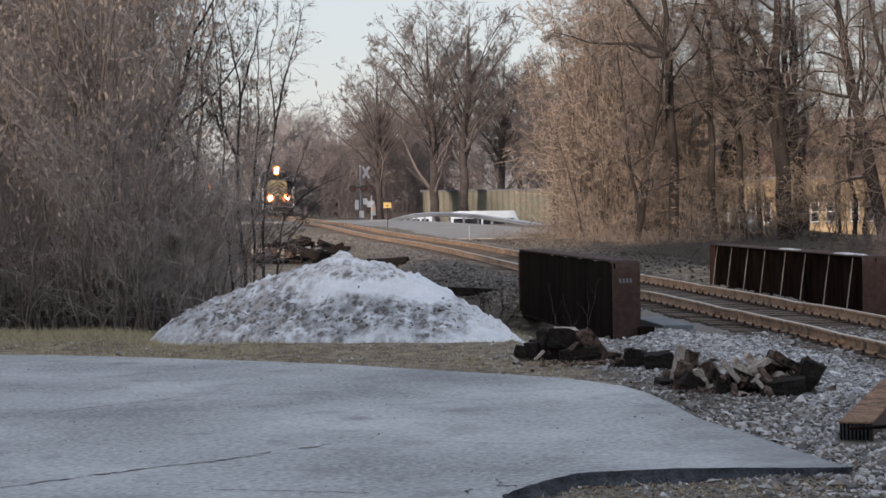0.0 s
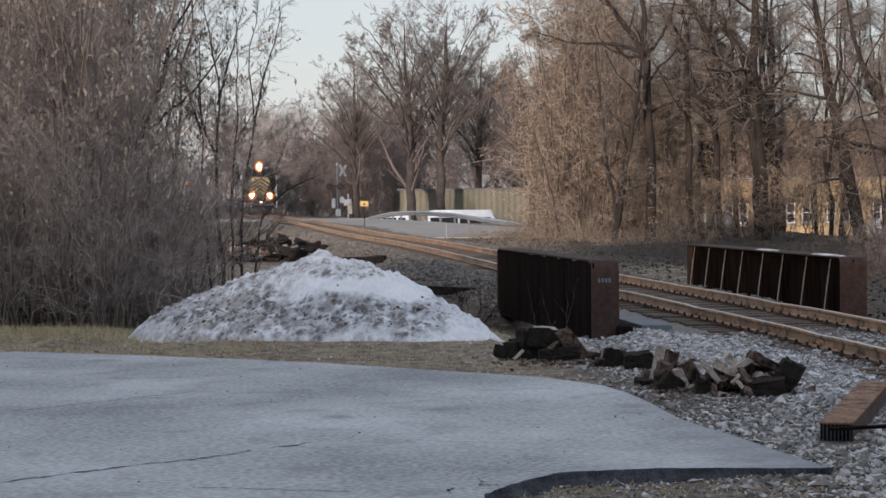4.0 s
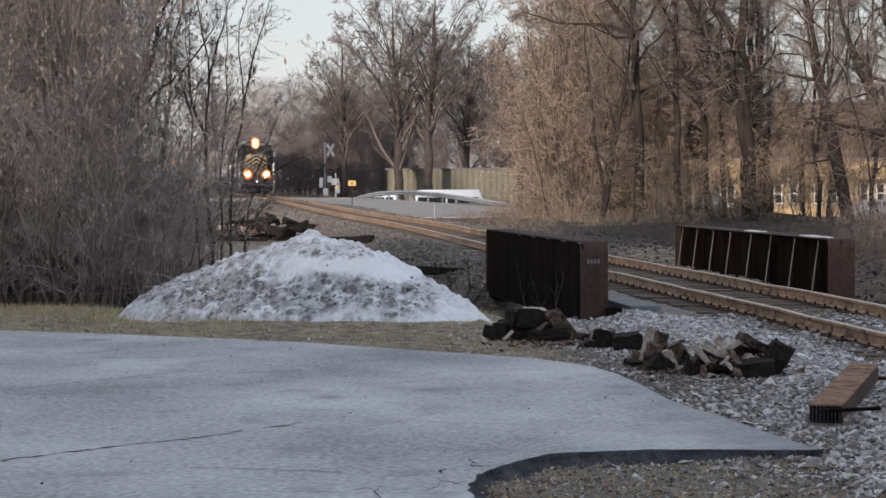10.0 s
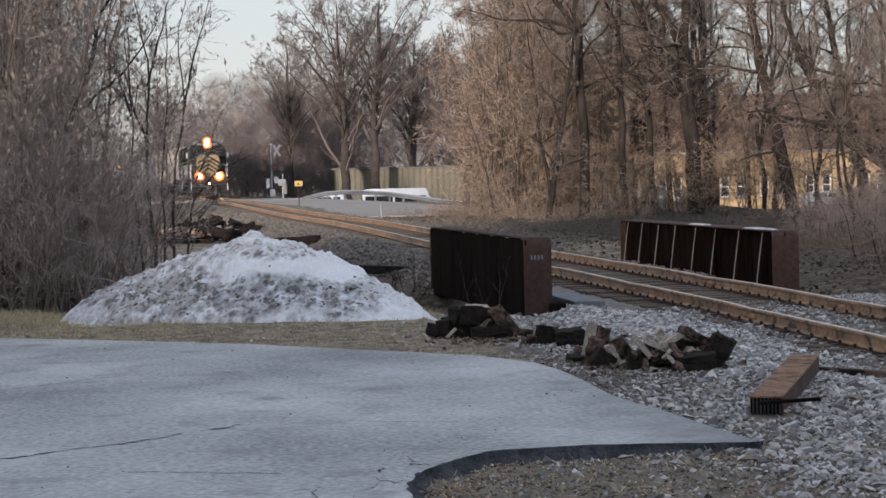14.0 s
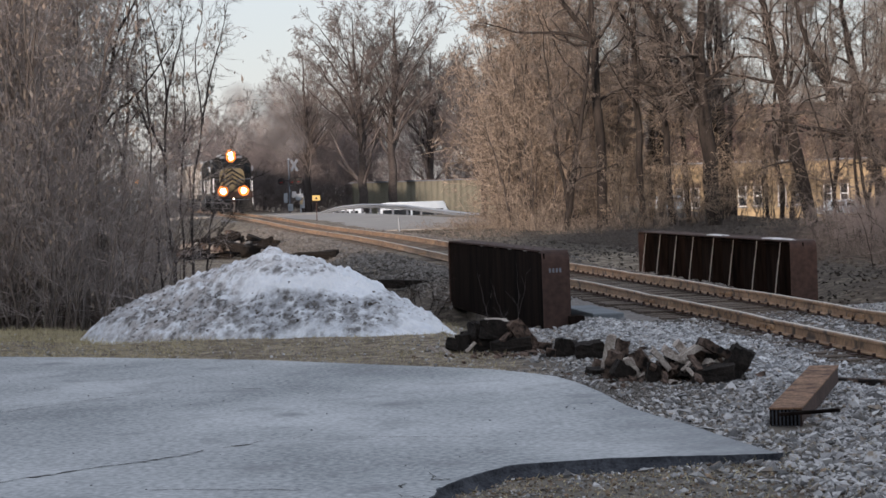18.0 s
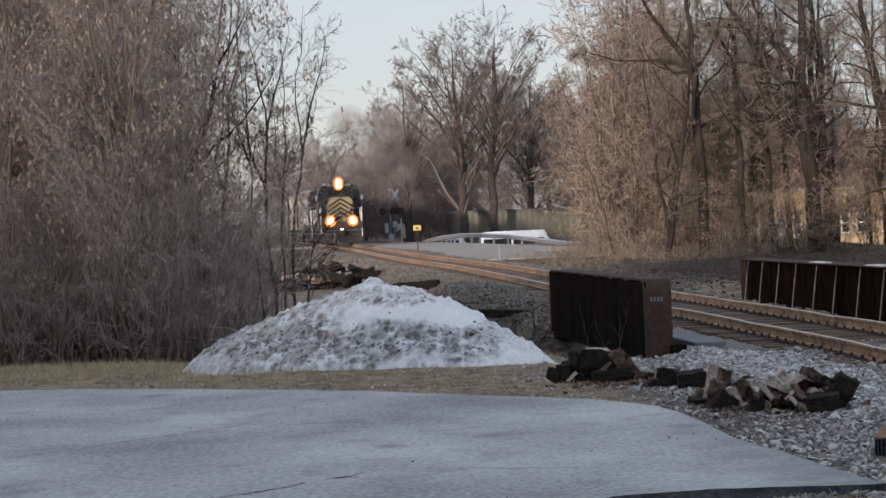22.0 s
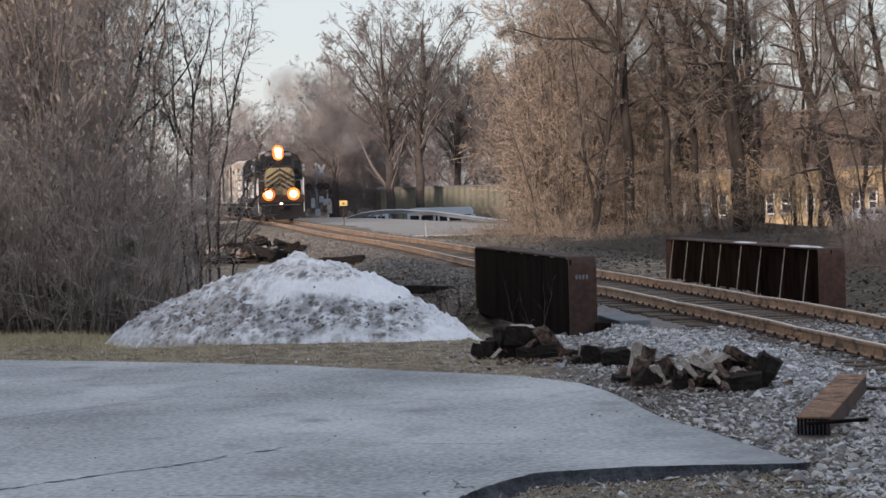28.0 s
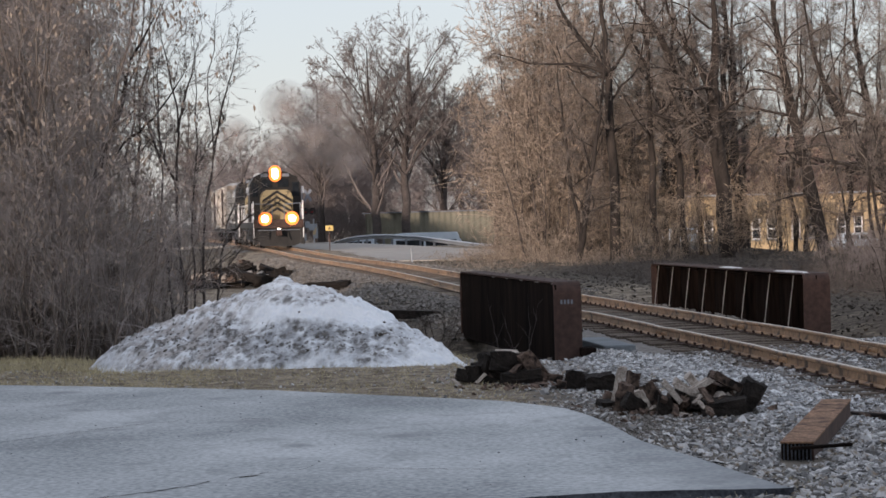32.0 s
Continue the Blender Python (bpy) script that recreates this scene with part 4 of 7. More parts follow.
def build_debris():
    count, dark, pale = iter(range(1, 200)), "black rotten railway tie lying on gravel", "split grey-brown tie fragment on the heap"

    def lay(*rows):
        for x, y, dz, sx, sy, sz, turn, k in rows:
            n = next(count)
            chunk("broken_tie", x, y, ground_z(x, y) + dz, sx, sy, sz, (n * 41 % 37 - 18) if x > 0 else turn, (M["rotten"], M["brownwood"], M["splinter"])[k], dark if k < 1 else pale, n, ((n * 37 % 29 - 14) * 0.4, turn if x > 0 else (n * 23 % 53 - 26) * 0.3))

    # heap at the girder's foot
    lay((0.21, 23.85, 0.02, 0.13, 0.3, 0.12, 10, 0), (0.31, 23.81, 0.03, 0.14, 0.26, 0.16, -6, 0), (0.5, 23.85, 0.0, 0.35, 0.3, 0.15, 4, 0), (0.65, 23.72, 0.12, 0.36, 0.26, 0.19, 3, 0))
    lay((0.79, 23.47, 0.0, 0.41, 0.24, 0.15, -6, 0), (0.91, 23.54, 0.03, 0.15, 0.26, 0.32, -38, 1), (0.66, 23.72, 0.3, 0.23, 0.2, 0.05, 4, 2), (1.12, 23.5, 0.0, 0.14, 0.12, 0.1, 15, 1))
    lay((0.45, 23.8, 0.14, 0.15, 0.24, 0.18, 8, 0), (0.98, 23.07, 0.0, 0.14, 0.1, 0.06, 0, 1), (1.15, 22.4, 0.02, 0.1, 0.1, 0.09, 12, 1), (0.62, 24.3, 0.0, 0.6, 0.3, 0.2, -6, 0))
    lay((1.3, 22.47, 0.0, 0.2, 0.26, 0.17, 8, 0), (1.52, 22.25, 0.0, 0.27, 0.26, 0.17, -5, 0), (1.41, 22.5, 0.0, 0.2, 0.16, 0.1, 20, 0))
    # scattered heap nearer
    lay((1.49, 20.5, 0.0, 0.12, 0.14, 0.12, 20, 1), (1.66, 20.2, 0.02, 0.1, 0.12, 0.32, 10, 1), (1.47, 20.3, 0.0, 0.2, 0.16, 0.08, 0, 0), (1.56, 19.71, 0.0, 0.13, 0.12, 0.24, 14, 1))
    lay((1.68, 19.67, 0.03, 0.11, 0.14, 0.17, -18, 1), (1.82, 19.61, 0.0, 0.12, 0.12, 0.28, -32, 1), (1.88, 19.36, 0.0, 0.12, 0.2, 0.16, 4, 0), (1.99, 19.55, 0.07, 0.14, 0.16, 0.1, 10, 1))
    lay((2.08, 19.52, 0.13, 0.25, 0.12, 0.07, 36, 2), (2.17, 19.49, 0.16, 0.24, 0.12, 0.08, 48, 2), (2.1, 19.51, 0.02, 0.21, 0.2, 0.12, -8, 1), (2.23, 19.46, 0.05, 0.2, 0.1, 0.06, -42, 2))
    lay((2.34, 19.46, 0.12, 0.26, 0.16, 0.12, 18, 1), (2.44, 19.4, 0.08, 0.21, 0.1, 0.07, -38, 2), (2.27, 19.5, 0.21, 0.15, 0.1, 0.06, 12, 1), (2.34, 19.1, 0.0, 0.35, 0.26, 0.16, -4, 0))
    lay((2.57, 19.33, 0.01, 0.17, 0.24, 0.29, 32, 0), (2.51, 19.4, 0.12, 0.14, 0.14, 0.09, -20, 1), (2.03, 19.08, 0.0, 0.1, 0.08, 0.05, 10, 2), (1.75, 19.9, 0.0, 0.22, 0.2, 0.12, 30, 1))
    lay((2.2, 19.7, 0.0, 0.4, 0.24, 0.16, 12, 0), (2.45, 19.65, 0.0, 0.3, 0.22, 0.18, -20, 1))
    # further up the bank
    lay((1.53, 19.9, 0.1, 0.07, 0.1, 0.3, 14, 2), (1.72, 19.58, 0.02, 0.08, 0.1, 0.2, -25, 2), (1.95, 19.42, 0.1, 0.24, 0.16, 0.05, 52, 2), (2.06, 19.38, 0.17, 0.2, 0.14, 0.045, 28, 2))
    lay((2.2, 19.36, 0.2, 0.22, 0.16, 0.05, -30, 2), (2.3, 19.3, 0.04, 0.2, 0.12, 0.05, -50, 2), (2.15, 19.3, 0.05, 0.12, 0.12, 0.1, 12, 0), (1.62, 19.55, 0.0, 0.16, 0.14, 0.13, 35, 0), (2.4, 19.34, 0.2, 0.3, 0.14, 0.07, 30, 1))
    lay((-8.6, 86, 0.0, 1.6, 0.3, 0.3, 20, 0), (-8.0, 85, 0.0, 1.4, 0.3, 0.3, -30, 0), (-7.3, 84, 0.0, 1.3, 0.3, 0.34, 10, 0), (-8.3, 85.5, 0.3, 1.5, 0.26, 0.26, 35, 0))
    lay((-6.6, 82, 0.0, 0.9, 0.4, 0.4, 15, 0), (-8.9, 84, 0.0, 1.4, 0.3, 0.2, -12, 1), (-7.9, 83, 0.0, 1.1, 0.26, 0.24, 48, 1), (-8.2, 82, 0.0, 1.8, 0.24, 0.2, -20, 0), (-6.2, 84, 0.0, 0.7, 0.4, 0.3, 30, 0))
    lay((-3.4, 63, -0.03, 1.3, 0.3, 0.38, 3, 0))
    # jumbled ties further up the bank
    ru = random.Random(31)
    for i in range(30):
        x, y = ru.uniform(-9.3, -6.3), ru.uniform(80, 86)
        chunk("broken_tie", x, y, ground_z(x, y) + ru.uniform(0, 0.75) * math.exp(-((x + 7.9) / 1.1) ** 2), ru.uniform(0.6, 1.5), ru.uniform(0.18, 0.3), ru.uniform(0.16, 0.26), ru.uniform(-70, 70), M["splinter"] if i % 5 == 1 else M["rotten"] if i % 3 else M["brownwood"], dark, 300 + i, (ru.uniform(-12, 12), ru.uniform(-18, 18)))
    # shards and slivers over the heaps
    rr = random.Random(77)
    for i in range(70):
        x, y, top = (rr.gauss(2.15, 0.26), rr.gauss(19.5, 0.2), 0.16) if i < 50 else (rr.gauss(0.65, 0.3), rr.gauss(23.8, 0.25), 0.16)
        chunk("wood_shard", x, y, ground_z(x, y) + rr.uniform(0.0, top) * math.exp(-((x - (2.2 if i < 50 else 0.65)) / 0.35) ** 2), rr.uniform(0.06, 0.2), rr.uniform(0.03, 0.07), rr.uniform(0.015, 0.04), rr.uniform(0, 180),
              M["splinter"] if rr.random() < 0.4 else M["brownwood"], "splintered shard of old tie on the heap", 200 + i, (rr.uniform(-40, 40), rr.uniform(-45, 45)))
    # wood crumbs round the heap
    rng = np.random.default_rng(21)

    def crumbs(r):
        a = r.random()
        return (r.normal(2.1, 0.35), r.normal(19.7, 0.45)) if a < 0.7 else (r.normal(1.0, 0.5), r.normal(23.2, 0.4))
    stones("wood_crumbs", 500, crumbs, 0.03, M["brownwood"], "crumbled dark wood under the heap", 31)

    # rusty box section with a ribbed end
    b = thing("steel_beam_offcut", "rusty steel box offcut with a ribbed dark end, on gravel", "steel offcut", m=pose(2.43, 15.6, 0.125, 1.4, 0, -15.3))
    bm = one(0.0, 1.35, 0.0, 0.23, 2.7, 0.014, 0.003)
    part("top_plate", bm, M["rustbright"], b, "orange-brown rusted top plate")
    part("side_plate", one(0.104, 1.35, -0.068, 0.014, 2.66, 0.12), M["rust"], b, "brown rusted side plate")
    part("side_plate", one(-0.104, 1.35, -0.068, 0.014, 2.66, 0.12), M["girder"], b, "dark side plate")
    part("end_plate", one(0.0, 0.03, -0.068, 0.19, 0.012, 0.11), M["girder"], b, "dark end plate")
    for i in range(8):
        part("rib", one(-0.091 + i * 0.026, 0.02, -0.066, 0.011, 0.02, 0.118, 0.003), M["tar"], b)
    s = part("steel_strap", one(2.58, 15.5, 0.105, 0.42, 0.06, 0.022, 0.004, pose(0, 0, 0, 0, -2, 3)), M["girder"])
    tagged(s, "thin dark steel strap across the offcut's end", "steel strap")
    z = ground_z(3.85, 19.6)
    s = part("buried_timber", one(3.85, 19.6, z + 0.03, 0.86, 0.12, 0.09, 0.012, pose(0, 0, 0, 0, 3, -18)), M["brownwood"])
    tagged(s, "long dark timber half buried in ballast", "timber")


# ---- trees ----
def tubes(P, R, sides):
    """Tapered tubes: P is n x k x 3 points, R n x k radii; returns vertices and quads."""
    n, k, _ = P.shape
    D = np.gradient(P, axis=1)
    D /= np.linalg.norm(D, axis=2, keepdims=True) + 1e-9
    ref = np.where(np.abs(D[..., 2:]) > 0.9, np.array([1.0, 0, 0]), np.array([0, 0, 1.0]))
    U = np.cross(D, ref)
    U /= np.linalg.norm(U, axis=2, keepdims=True) + 1e-9
    V = np.cross(D, U)
    ang = np.arange(sides) * 2 * np.pi / sides
    ring = P[:, :, None] + R[:, :, None, None] * (U[:, :, None] * np.cos(ang)[:, None] + V[:, :, None] * np.sin(ang)[:, None])
    idx = np.arange(n * k * sides).reshape(n, k, sides)
    nxt = np.roll(idx, -1, axis=2)
    f = np.stack([idx[:, :-1], nxt[:, :-1], nxt[:, 1:], idx[:, 1:]], axis=-1)
    return ring.reshape(-1, 3), f.reshape(-1, 4)


def merged(parts):
    vs, fs, o = [], [], 0
    for v, f in parts:
        vs.append(v)
        fs.append(f + o)
        o += len(v)
    return np.concatenate(vs), np.concatenate(fs)


def grow(rng, start, way, length, r0, k, wander, lift, tip=0.25):
    """Polylines of k segments from each start along each way."""
    n = len(start)
    P, d = np.empty((n, k + 1, 3)), way / np.linalg.norm(way, axis=1, keepdims=True)
    P[:, 0] = start
    for i in range(k):
        d = d + rng.normal(0, wander, (n, 3)) + np.array([0, 0, lift])
        d /= np.linalg.norm(d, axis=1, keepdims=True)
        P[:, i + 1] = P[:, i] + d * (length / k)[:, None]
    R = r0[:, None] * np.linspace(1, tip, k + 1)[None]
    return P, R


def spawn(rng, P, R, per, lo, hi, angle, ratio, thin, parent_len):
    """Starts, ways, lengths and radii of side branches on the polylines P."""
    n, k, _ = P.shape
    m = n * per
    own = np.repeat(np.arange(n), per)
    u = rng.uniform(lo, hi, m) * (k - 1)
    i = np.minimum(u.astype(int), k - 2)
    w = (u - i)[:, None]
    s = P[own, i] * (1 - w) + P[own, i + 1] * w
    d = P[own, i + 1] - P[own, i]
    d /= np.linalg.norm(d, axis=1, keepdims=True) + 1e-9
    side = rng.normal(0, 1, (m, 3))
    side -= (side * d).sum(1, keepdims=True) * d
    side /= np.linalg.norm(side, axis=1, keepdims=True) + 1e-9
    a = np.radians(rng.uniform(*angle, m))[:, None]
    way = d * np.cos(a) + side * np.sin(a)
    frac = u / (k - 1)
    length = parent_len[own] * ratio * rng.uniform(0.55, 1.2, m) * (1.15 - 0.6 * frac)
    r = (R[own, i] * (1 - w[:, 0]) + R[own, i + 1] * w[:, 0]) * thin * rng.uniform(0.7, 1.0, m)
    return s, way, length, r


def woody(name, label, category, group, seed, stems, bark, twigs, levels, min_r=0.0022, seeds=0, seed_drop=0.12, stem_name="", branch=None):
    """stems: list of (points, radius). levels: rows (per, lo, hi, (angle0, angle1), ratio, thin, segments, wander, lift)."""
    rng = np.random.default_rng(seed)
    t = thing(name, label, category, group)
    first, fine, limbs, cur = [], [], [], []
    for pts, r in stems:
        pts = np.array(pts, float)
        q = np.linspace(0, len(pts) - 1, 15)
        P = np.stack([np.interp(q, np.arange(len(pts)), pts[:, c]) for c in range(3)], 1)
        for c in range(2):
            P[1:-1] = 0.25 * P[:-2] + 0.5 * P[1:-1] + 0.25 * P[2:]
        L = np.linalg.norm(np.diff(P, axis=0), axis=1).sum()
        P[1:] += rng.normal(0, (0.0025 if r > 0.1 else 0.006) * L, (14, 3)) * np.array([1, 1, 0.2])
        R = r * (1 - 0.94 * np.linspace(0, 1, 15) ** (1.8 if r > 0.1 else 1.1))
        R[0] *= 1.35
        first.append(tubes(P[None], R[None], 9))
        cur.append((P[None], R[None], np.array([L])))
    tips = None
    for li, (per, lo, hi, ang, ratio, thin, k, wander, lift) in enumerate(levels):
        nxt = []
        for P, R, L in cur:
            s, w, ln, r = spawn(rng, P, R, per, lo, hi, ang, ratio, thin, L)
            r = np.maximum(r, min_r)
            P2, R2 = grow(rng, s, w, ln, r, k, wander, lift, 0.35)
            (limbs if li == 0 and branch else fine).append(tubes(P2, R2, 4 if li == 0 and min_r < 0.01 else 3))
            nxt.append((P2, R2, ln))
        # keep one batch a level
        cur = [(np.concatenate([a[0] for a in nxt]), np.concatenate([a[1] for a in nxt]), np.concatenate([a[2] for a in nxt]))]
        tips = cur[0][0]
    for i, (v, f) in enumerate(first):
        nm = stem_name or ("trunk" if i == 0 else "limb")
        link(nm, array_mesh(nm, v, f), bark, t)
    tagged(link("crown", array_mesh("crown", *merged(fine)), twigs, t, "bare winter twigs"), kind="stuff")
    if limbs:
        tagged(link("branchwork", array_mesh("branchwork", *merged(limbs)), branch, t, "dark bare branches"), kind="stuff")
    if seeds:
        pick = rng.integers(0, len(tips), seeds)
        at = tips[pick, rng.integers(1, tips.shape[1], seeds)]
        a = rng.uniform(0, 2 * np.pi, seeds)
        d = np.stack([np.cos(a), np.sin(a), np.zeros(seeds)], 1)
        h = rng.uniform(0.4, 1.3, (seeds, 1)) * seed_drop
        down = np.array([0, 0, -1.0]) + rng.normal(0, 0.35, (seeds, 3))
        w = h * 0.27
        v = np.stack([at, at + down * h * 0.5 - d * w, at + down * h, at + down * h * 0.55 + d * w], 1).reshape(-1, 3)
        tagged(link("seed_cluster", array_mesh("seed_cluster", v, np.arange(seeds * 4).reshape(-1, 4), smooth=False), M["seed"], t, "hanging tan seed keys"), kind="stuff")
    return t


SHRUB = [(16, 0.06, 1.0, (20, 70), 0.3, 0.5, 4, 0.15, 0.02), (9, 0.08, 1.0, (20, 80), 0.5, 0.5, 3, 0.2, 0.0), (5, 0.1, 1.0, (20, 80), 0.55, 0.6, 1, 0.2, -0.03)]
LIGHT = [(12, 0.06, 1.0, (20, 70), 0.3, 0.5, 3, 0.15, 0.02), (7, 0.08, 1.0, (20, 80), 0.5, 0.55, 2, 0.2, 0.0), (4, 0.1, 1.0, (20, 80), 0.5, 0.65, 1, 0.2, 0.0)]


def shrub_stems(rng, n, height, spread, r):
    out = []
    for i in range(n):
        a, d = rng.uniform(0, 6.28), spread * math.sqrt(rng.random())
        b = Vector((math.cos(a) * d * 0.4, math.sin(a) * d * 0.4, -0.1))
        h = height * rng.uniform(0.7, 1.05)
        mid = b + Vector((math.cos(a) * d * 0.25 + rng.uniform(-0.2, 0.2), math.sin(a) * d * 0.25 + rng.uniform(-0.2, 0.2), h * 0.5))
        out.append(([b, mid, mid + Vector((math.cos(a) * d * 0.5 + rng.uniform(-0.4, 0.4), math.sin(a) * d * 0.5 + rng.uniform(-0.4, 0.4), h * 0.5))], r * rng.uniform(0.6, 1.2)))
    return out


def tangle_stems(rng, n, height, spread, r):
    """Stems from all over the patch that arch over and droop."""
    out = []
    for i in range(n):
        a, d, b = rng.uniform(0, 6.28), spread * math.sqrt(rng.random()), rng.uniform(0, 6.28)
        x, y, h, s = math.cos(a) * d, math.sin(a) * d, height * rng.uniform(0.5, 1.0), rng.uniform(0.5, 1.5)
        out.append(([(x, y, -0.2), (x + math.cos(b) * s * 0.4, y + math.sin(b) * s * 0.4, h * 0.6), (x + math.cos(b) * s, y + math.sin(b) * s, h), (x + math.cos(b) * s * 1.9, y + math.sin(b) * s * 1.9, h * rng.uniform(0.6, 1.0))], r * rng.uniform(0.6, 1.2)))
    return out


def build_left_thicket():
    rng = random.Random(5)
    kinds = []
    for s in range(4):
        kinds.append(woody("thicket_tree", "dense grey bare thicket tree hung with tan seed keys", "bare tree", "thicket by the lot", 40 + s,
                           shrub_stems(rng, 9, 8.0, 1.7, 0.036), M["twig"], M["thicket"], SHRUB if s < 3 else LIGHT, 0.0033 if s < 3 else 0.0045, 7500, 0.062, "stem"))
    low = woody("thicket_bush", "low tangled grey winter brush at the thicket's foot", "bush", "brush by the lot", 50, shrub_stems(rng, 14, 2.9, 1.5, 0.016), M["twig"], M["thicket"],
                [(12, 0.05, 1.0, (20, 70), 0.4, 0.6, 3, 0.16, 0.0), (9, 0.1, 1.0, (20, 80), 0.5, 0.6, 2, 0.2, -0.02)], 0.0028, 700, 0.045, "stem")
    spots = []
    for row, (y0, xs) in enumerate(((33.0, (-5.6, -6.5, -7.7, -8.8, -10)), (35.5, (-5.85, -6.9, -8.2, -9.4, -10.6)), (39, (-7.0, -8.0, -9.2, -10.6)), (43, (-7.8, -9.0, -10.2)), (36.6, (-6.3, -6.9)), (40.5, (-7.0,)))):
        for x in xs:
            spots.append((x + rng.uniform(-0.4, 0.4), y0 + rng.uniform(-0.7, 0.7), row))
    used = set()
    for i, (x, y, row) in enumerate(spots):
        src = kinds[i % 3] if row < 2 else kinds[3]
        m = pose(x, y, ground_z(x, y), rng.uniform(-3, 3), rng.uniform(-4, 6), rng.uniform(0, 360))
        if src not in used:
            used.add(src)
            src.matrix_basis = m
        else:
            copy_thing(src, m)
    first = True
    for x, y in ((-4.5, 32.2), (-5.2, 31.6), (-6.0, 31.9), (-6.8, 31.6), (-7.8, 31.8), (-9.0, 31.9), (-5.0, 34.6), (-5.3, 37), (-5.8, 41), (-6.6, 46), (-5.0, 33), (-5.6, 33.4), (-6.4, 33.2), (-7.3, 33), (-5.7, 39.5), (-6.2, 43), (-4.75, 36.0)):
        m = pose(x, y, ground_z(x, y), 0, 0, rng.uniform(0, 360))
        if first:
            low.matrix_basis, first = m, False
        else:
            copy_thing(low, m)
    # slim saplings at the thicket's open edge
    def sapling(i, stems):
        x, y, z = stems[0][0][0]
        stems[0][0].insert(0, (x, y, ground_z(x, y) - 0.1))
        woody("sapling", "slim grey sapling with fine bare twigs at the thicket's edge", "bare tree", "saplings by the track", 70 + i, stems,
              M["far_bark"], M["twig"], [(12, 0.15, 1.0, (18, 55), 0.22, 0.5, 5, 0.1, 0.06), (8, 0.15, 1.0, (20, 60), 0.5, 0.55, 3, 0.12, 0.03), (5, 0.2, 1.0, (20, 60), 0.5, 0.6, 2, 0.12, 0.0)], 0.0028, branch=M["far_bark"])

    sapling(0, [([(-3.98, 35.0, 0.18), (-4.03, 35.0, 1.22), (-4.09, 35.0, 2.18), (-4.05, 35.0, 3.18), (-4.12, 35.0, 3.91), (-4.27, 35.0, 4.61), (-4.33, 35.0, 5.21)], 0.035), ([(-4.05, 35.0, 3.15), (-3.93, 35.0, 3.65), (-3.77, 35.0, 4.17), (-3.61, 35.0, 4.78)], 0.022), ([(-4.08, 35.0, 2.27), (-4.35, 35.0, 2.96), (-4.32, 35.0, 3.83), (-4.28, 35.0, 4.69)], 0.022)])
    sapling(1, [([(-3.82, 36.0, 0.31), (-3.84, 36.0, 1.21), (-3.72, 36.0, 2.10), (-3.60, 36.0, 2.86), (-3.68, 36.0, 3.71), (-3.59, 36.0, 4.51), (-3.52, 36.0, 5.22)], 0.027), ([(-3.60, 36.0, 2.86), (-3.44, 36.0, 3.62), (-3.21, 36.0, 4.33), (-3.10, 36.0, 4.95)], 0.018)])
    sapling(2, [([(-4.09, 34.0, 0.05), (-4.13, 34.0, 1.07), (-4.18, 34.0, 2.08), (-4.20, 34.0, 3.09), (-4.28, 34.0, 3.94), (-4.24, 34.0, 4.78)], 0.025), ([(-4.19, 34.0, 2.67), (-4.39, 34.0, 3.35), (-4.53, 34.0, 4.02)], 0.017)])
    sapling(3, [([(-3.74, 37.0, 0.55), (-3.60, 37.0, 1.38), (-3.39, 37.0, 2.11), (-3.18, 37.0, 2.66), (-2.93, 37.0, 3.12)], 0.023), ([(-3.60, 37.0, 1.38), (-3.23, 37.0, 1.83), (-2.81, 37.0, 2.02), (-2.58, 37.0, 2.11)], 0.018), ([(-3.69, 37.0, 0.83), (-3.42, 37.0, 1.19), (-3.04, 37.0, 1.70)], 0.014)])
    sapling(4, [([(-3.95, 36.0, 0.31), (-4.02, 36.0, 1.39), (-3.92, 36.0, 2.55), (-3.82, 36.0, 3.62), (-3.91, 36.0, 4.42), (-3.87, 36.0, 5.13)], 0.022), ([(-3.92, 36.0, 2.55), (-3.62, 36.0, 3.08), (-3.35, 36.0, 3.53)], 0.013)])
    # a leaning tree through the thicket
    woody("leaning_tree", "dark bare tree leaning out of the thicket", "bare tree", "thicket by the lot", 90,
          [([(-6.0, 35, -0.6), (-5.76, 35.0, 0.62), (-5.53, 35.0, 1.58), (-5.32, 35.0, 2.53), (-5.16, 35.0, 2.97), (-4.90, 35.0, 3.57), (-4.74, 35.0, 4.18), (-4.51, 35.0, 4.69), (-4.24, 35.0, 5.21)], 0.085), ([(-5.21, 34.7, 2.65), (-4.74, 34.7, 3.08), (-4.39, 34.7, 3.34), (-4.00, 34.7, 3.85), (-3.77, 34.7, 4.24)], 0.03), ([(-6.36, 34.5, 0.56), (-5.67, 34.5, 0.90), (-4.90, 34.5, 1.28), (-4.38, 34.5, 1.56), (-3.99, 34.5, 1.83)], 0.03)],
          M["bark"], M["twig"], [(6, 0.3, 1.0, (25, 60), 0.2, 0.4, 5, 0.12, 0.03), (7, 0.15, 1.0, (20, 60), 0.4, 0.55, 4, 0.14, 0.0), (4, 0.15, 1.0, (20, 60), 0.5, 0.6, 2, 0.15, 0)], 0.0028, branch=M["bark"])


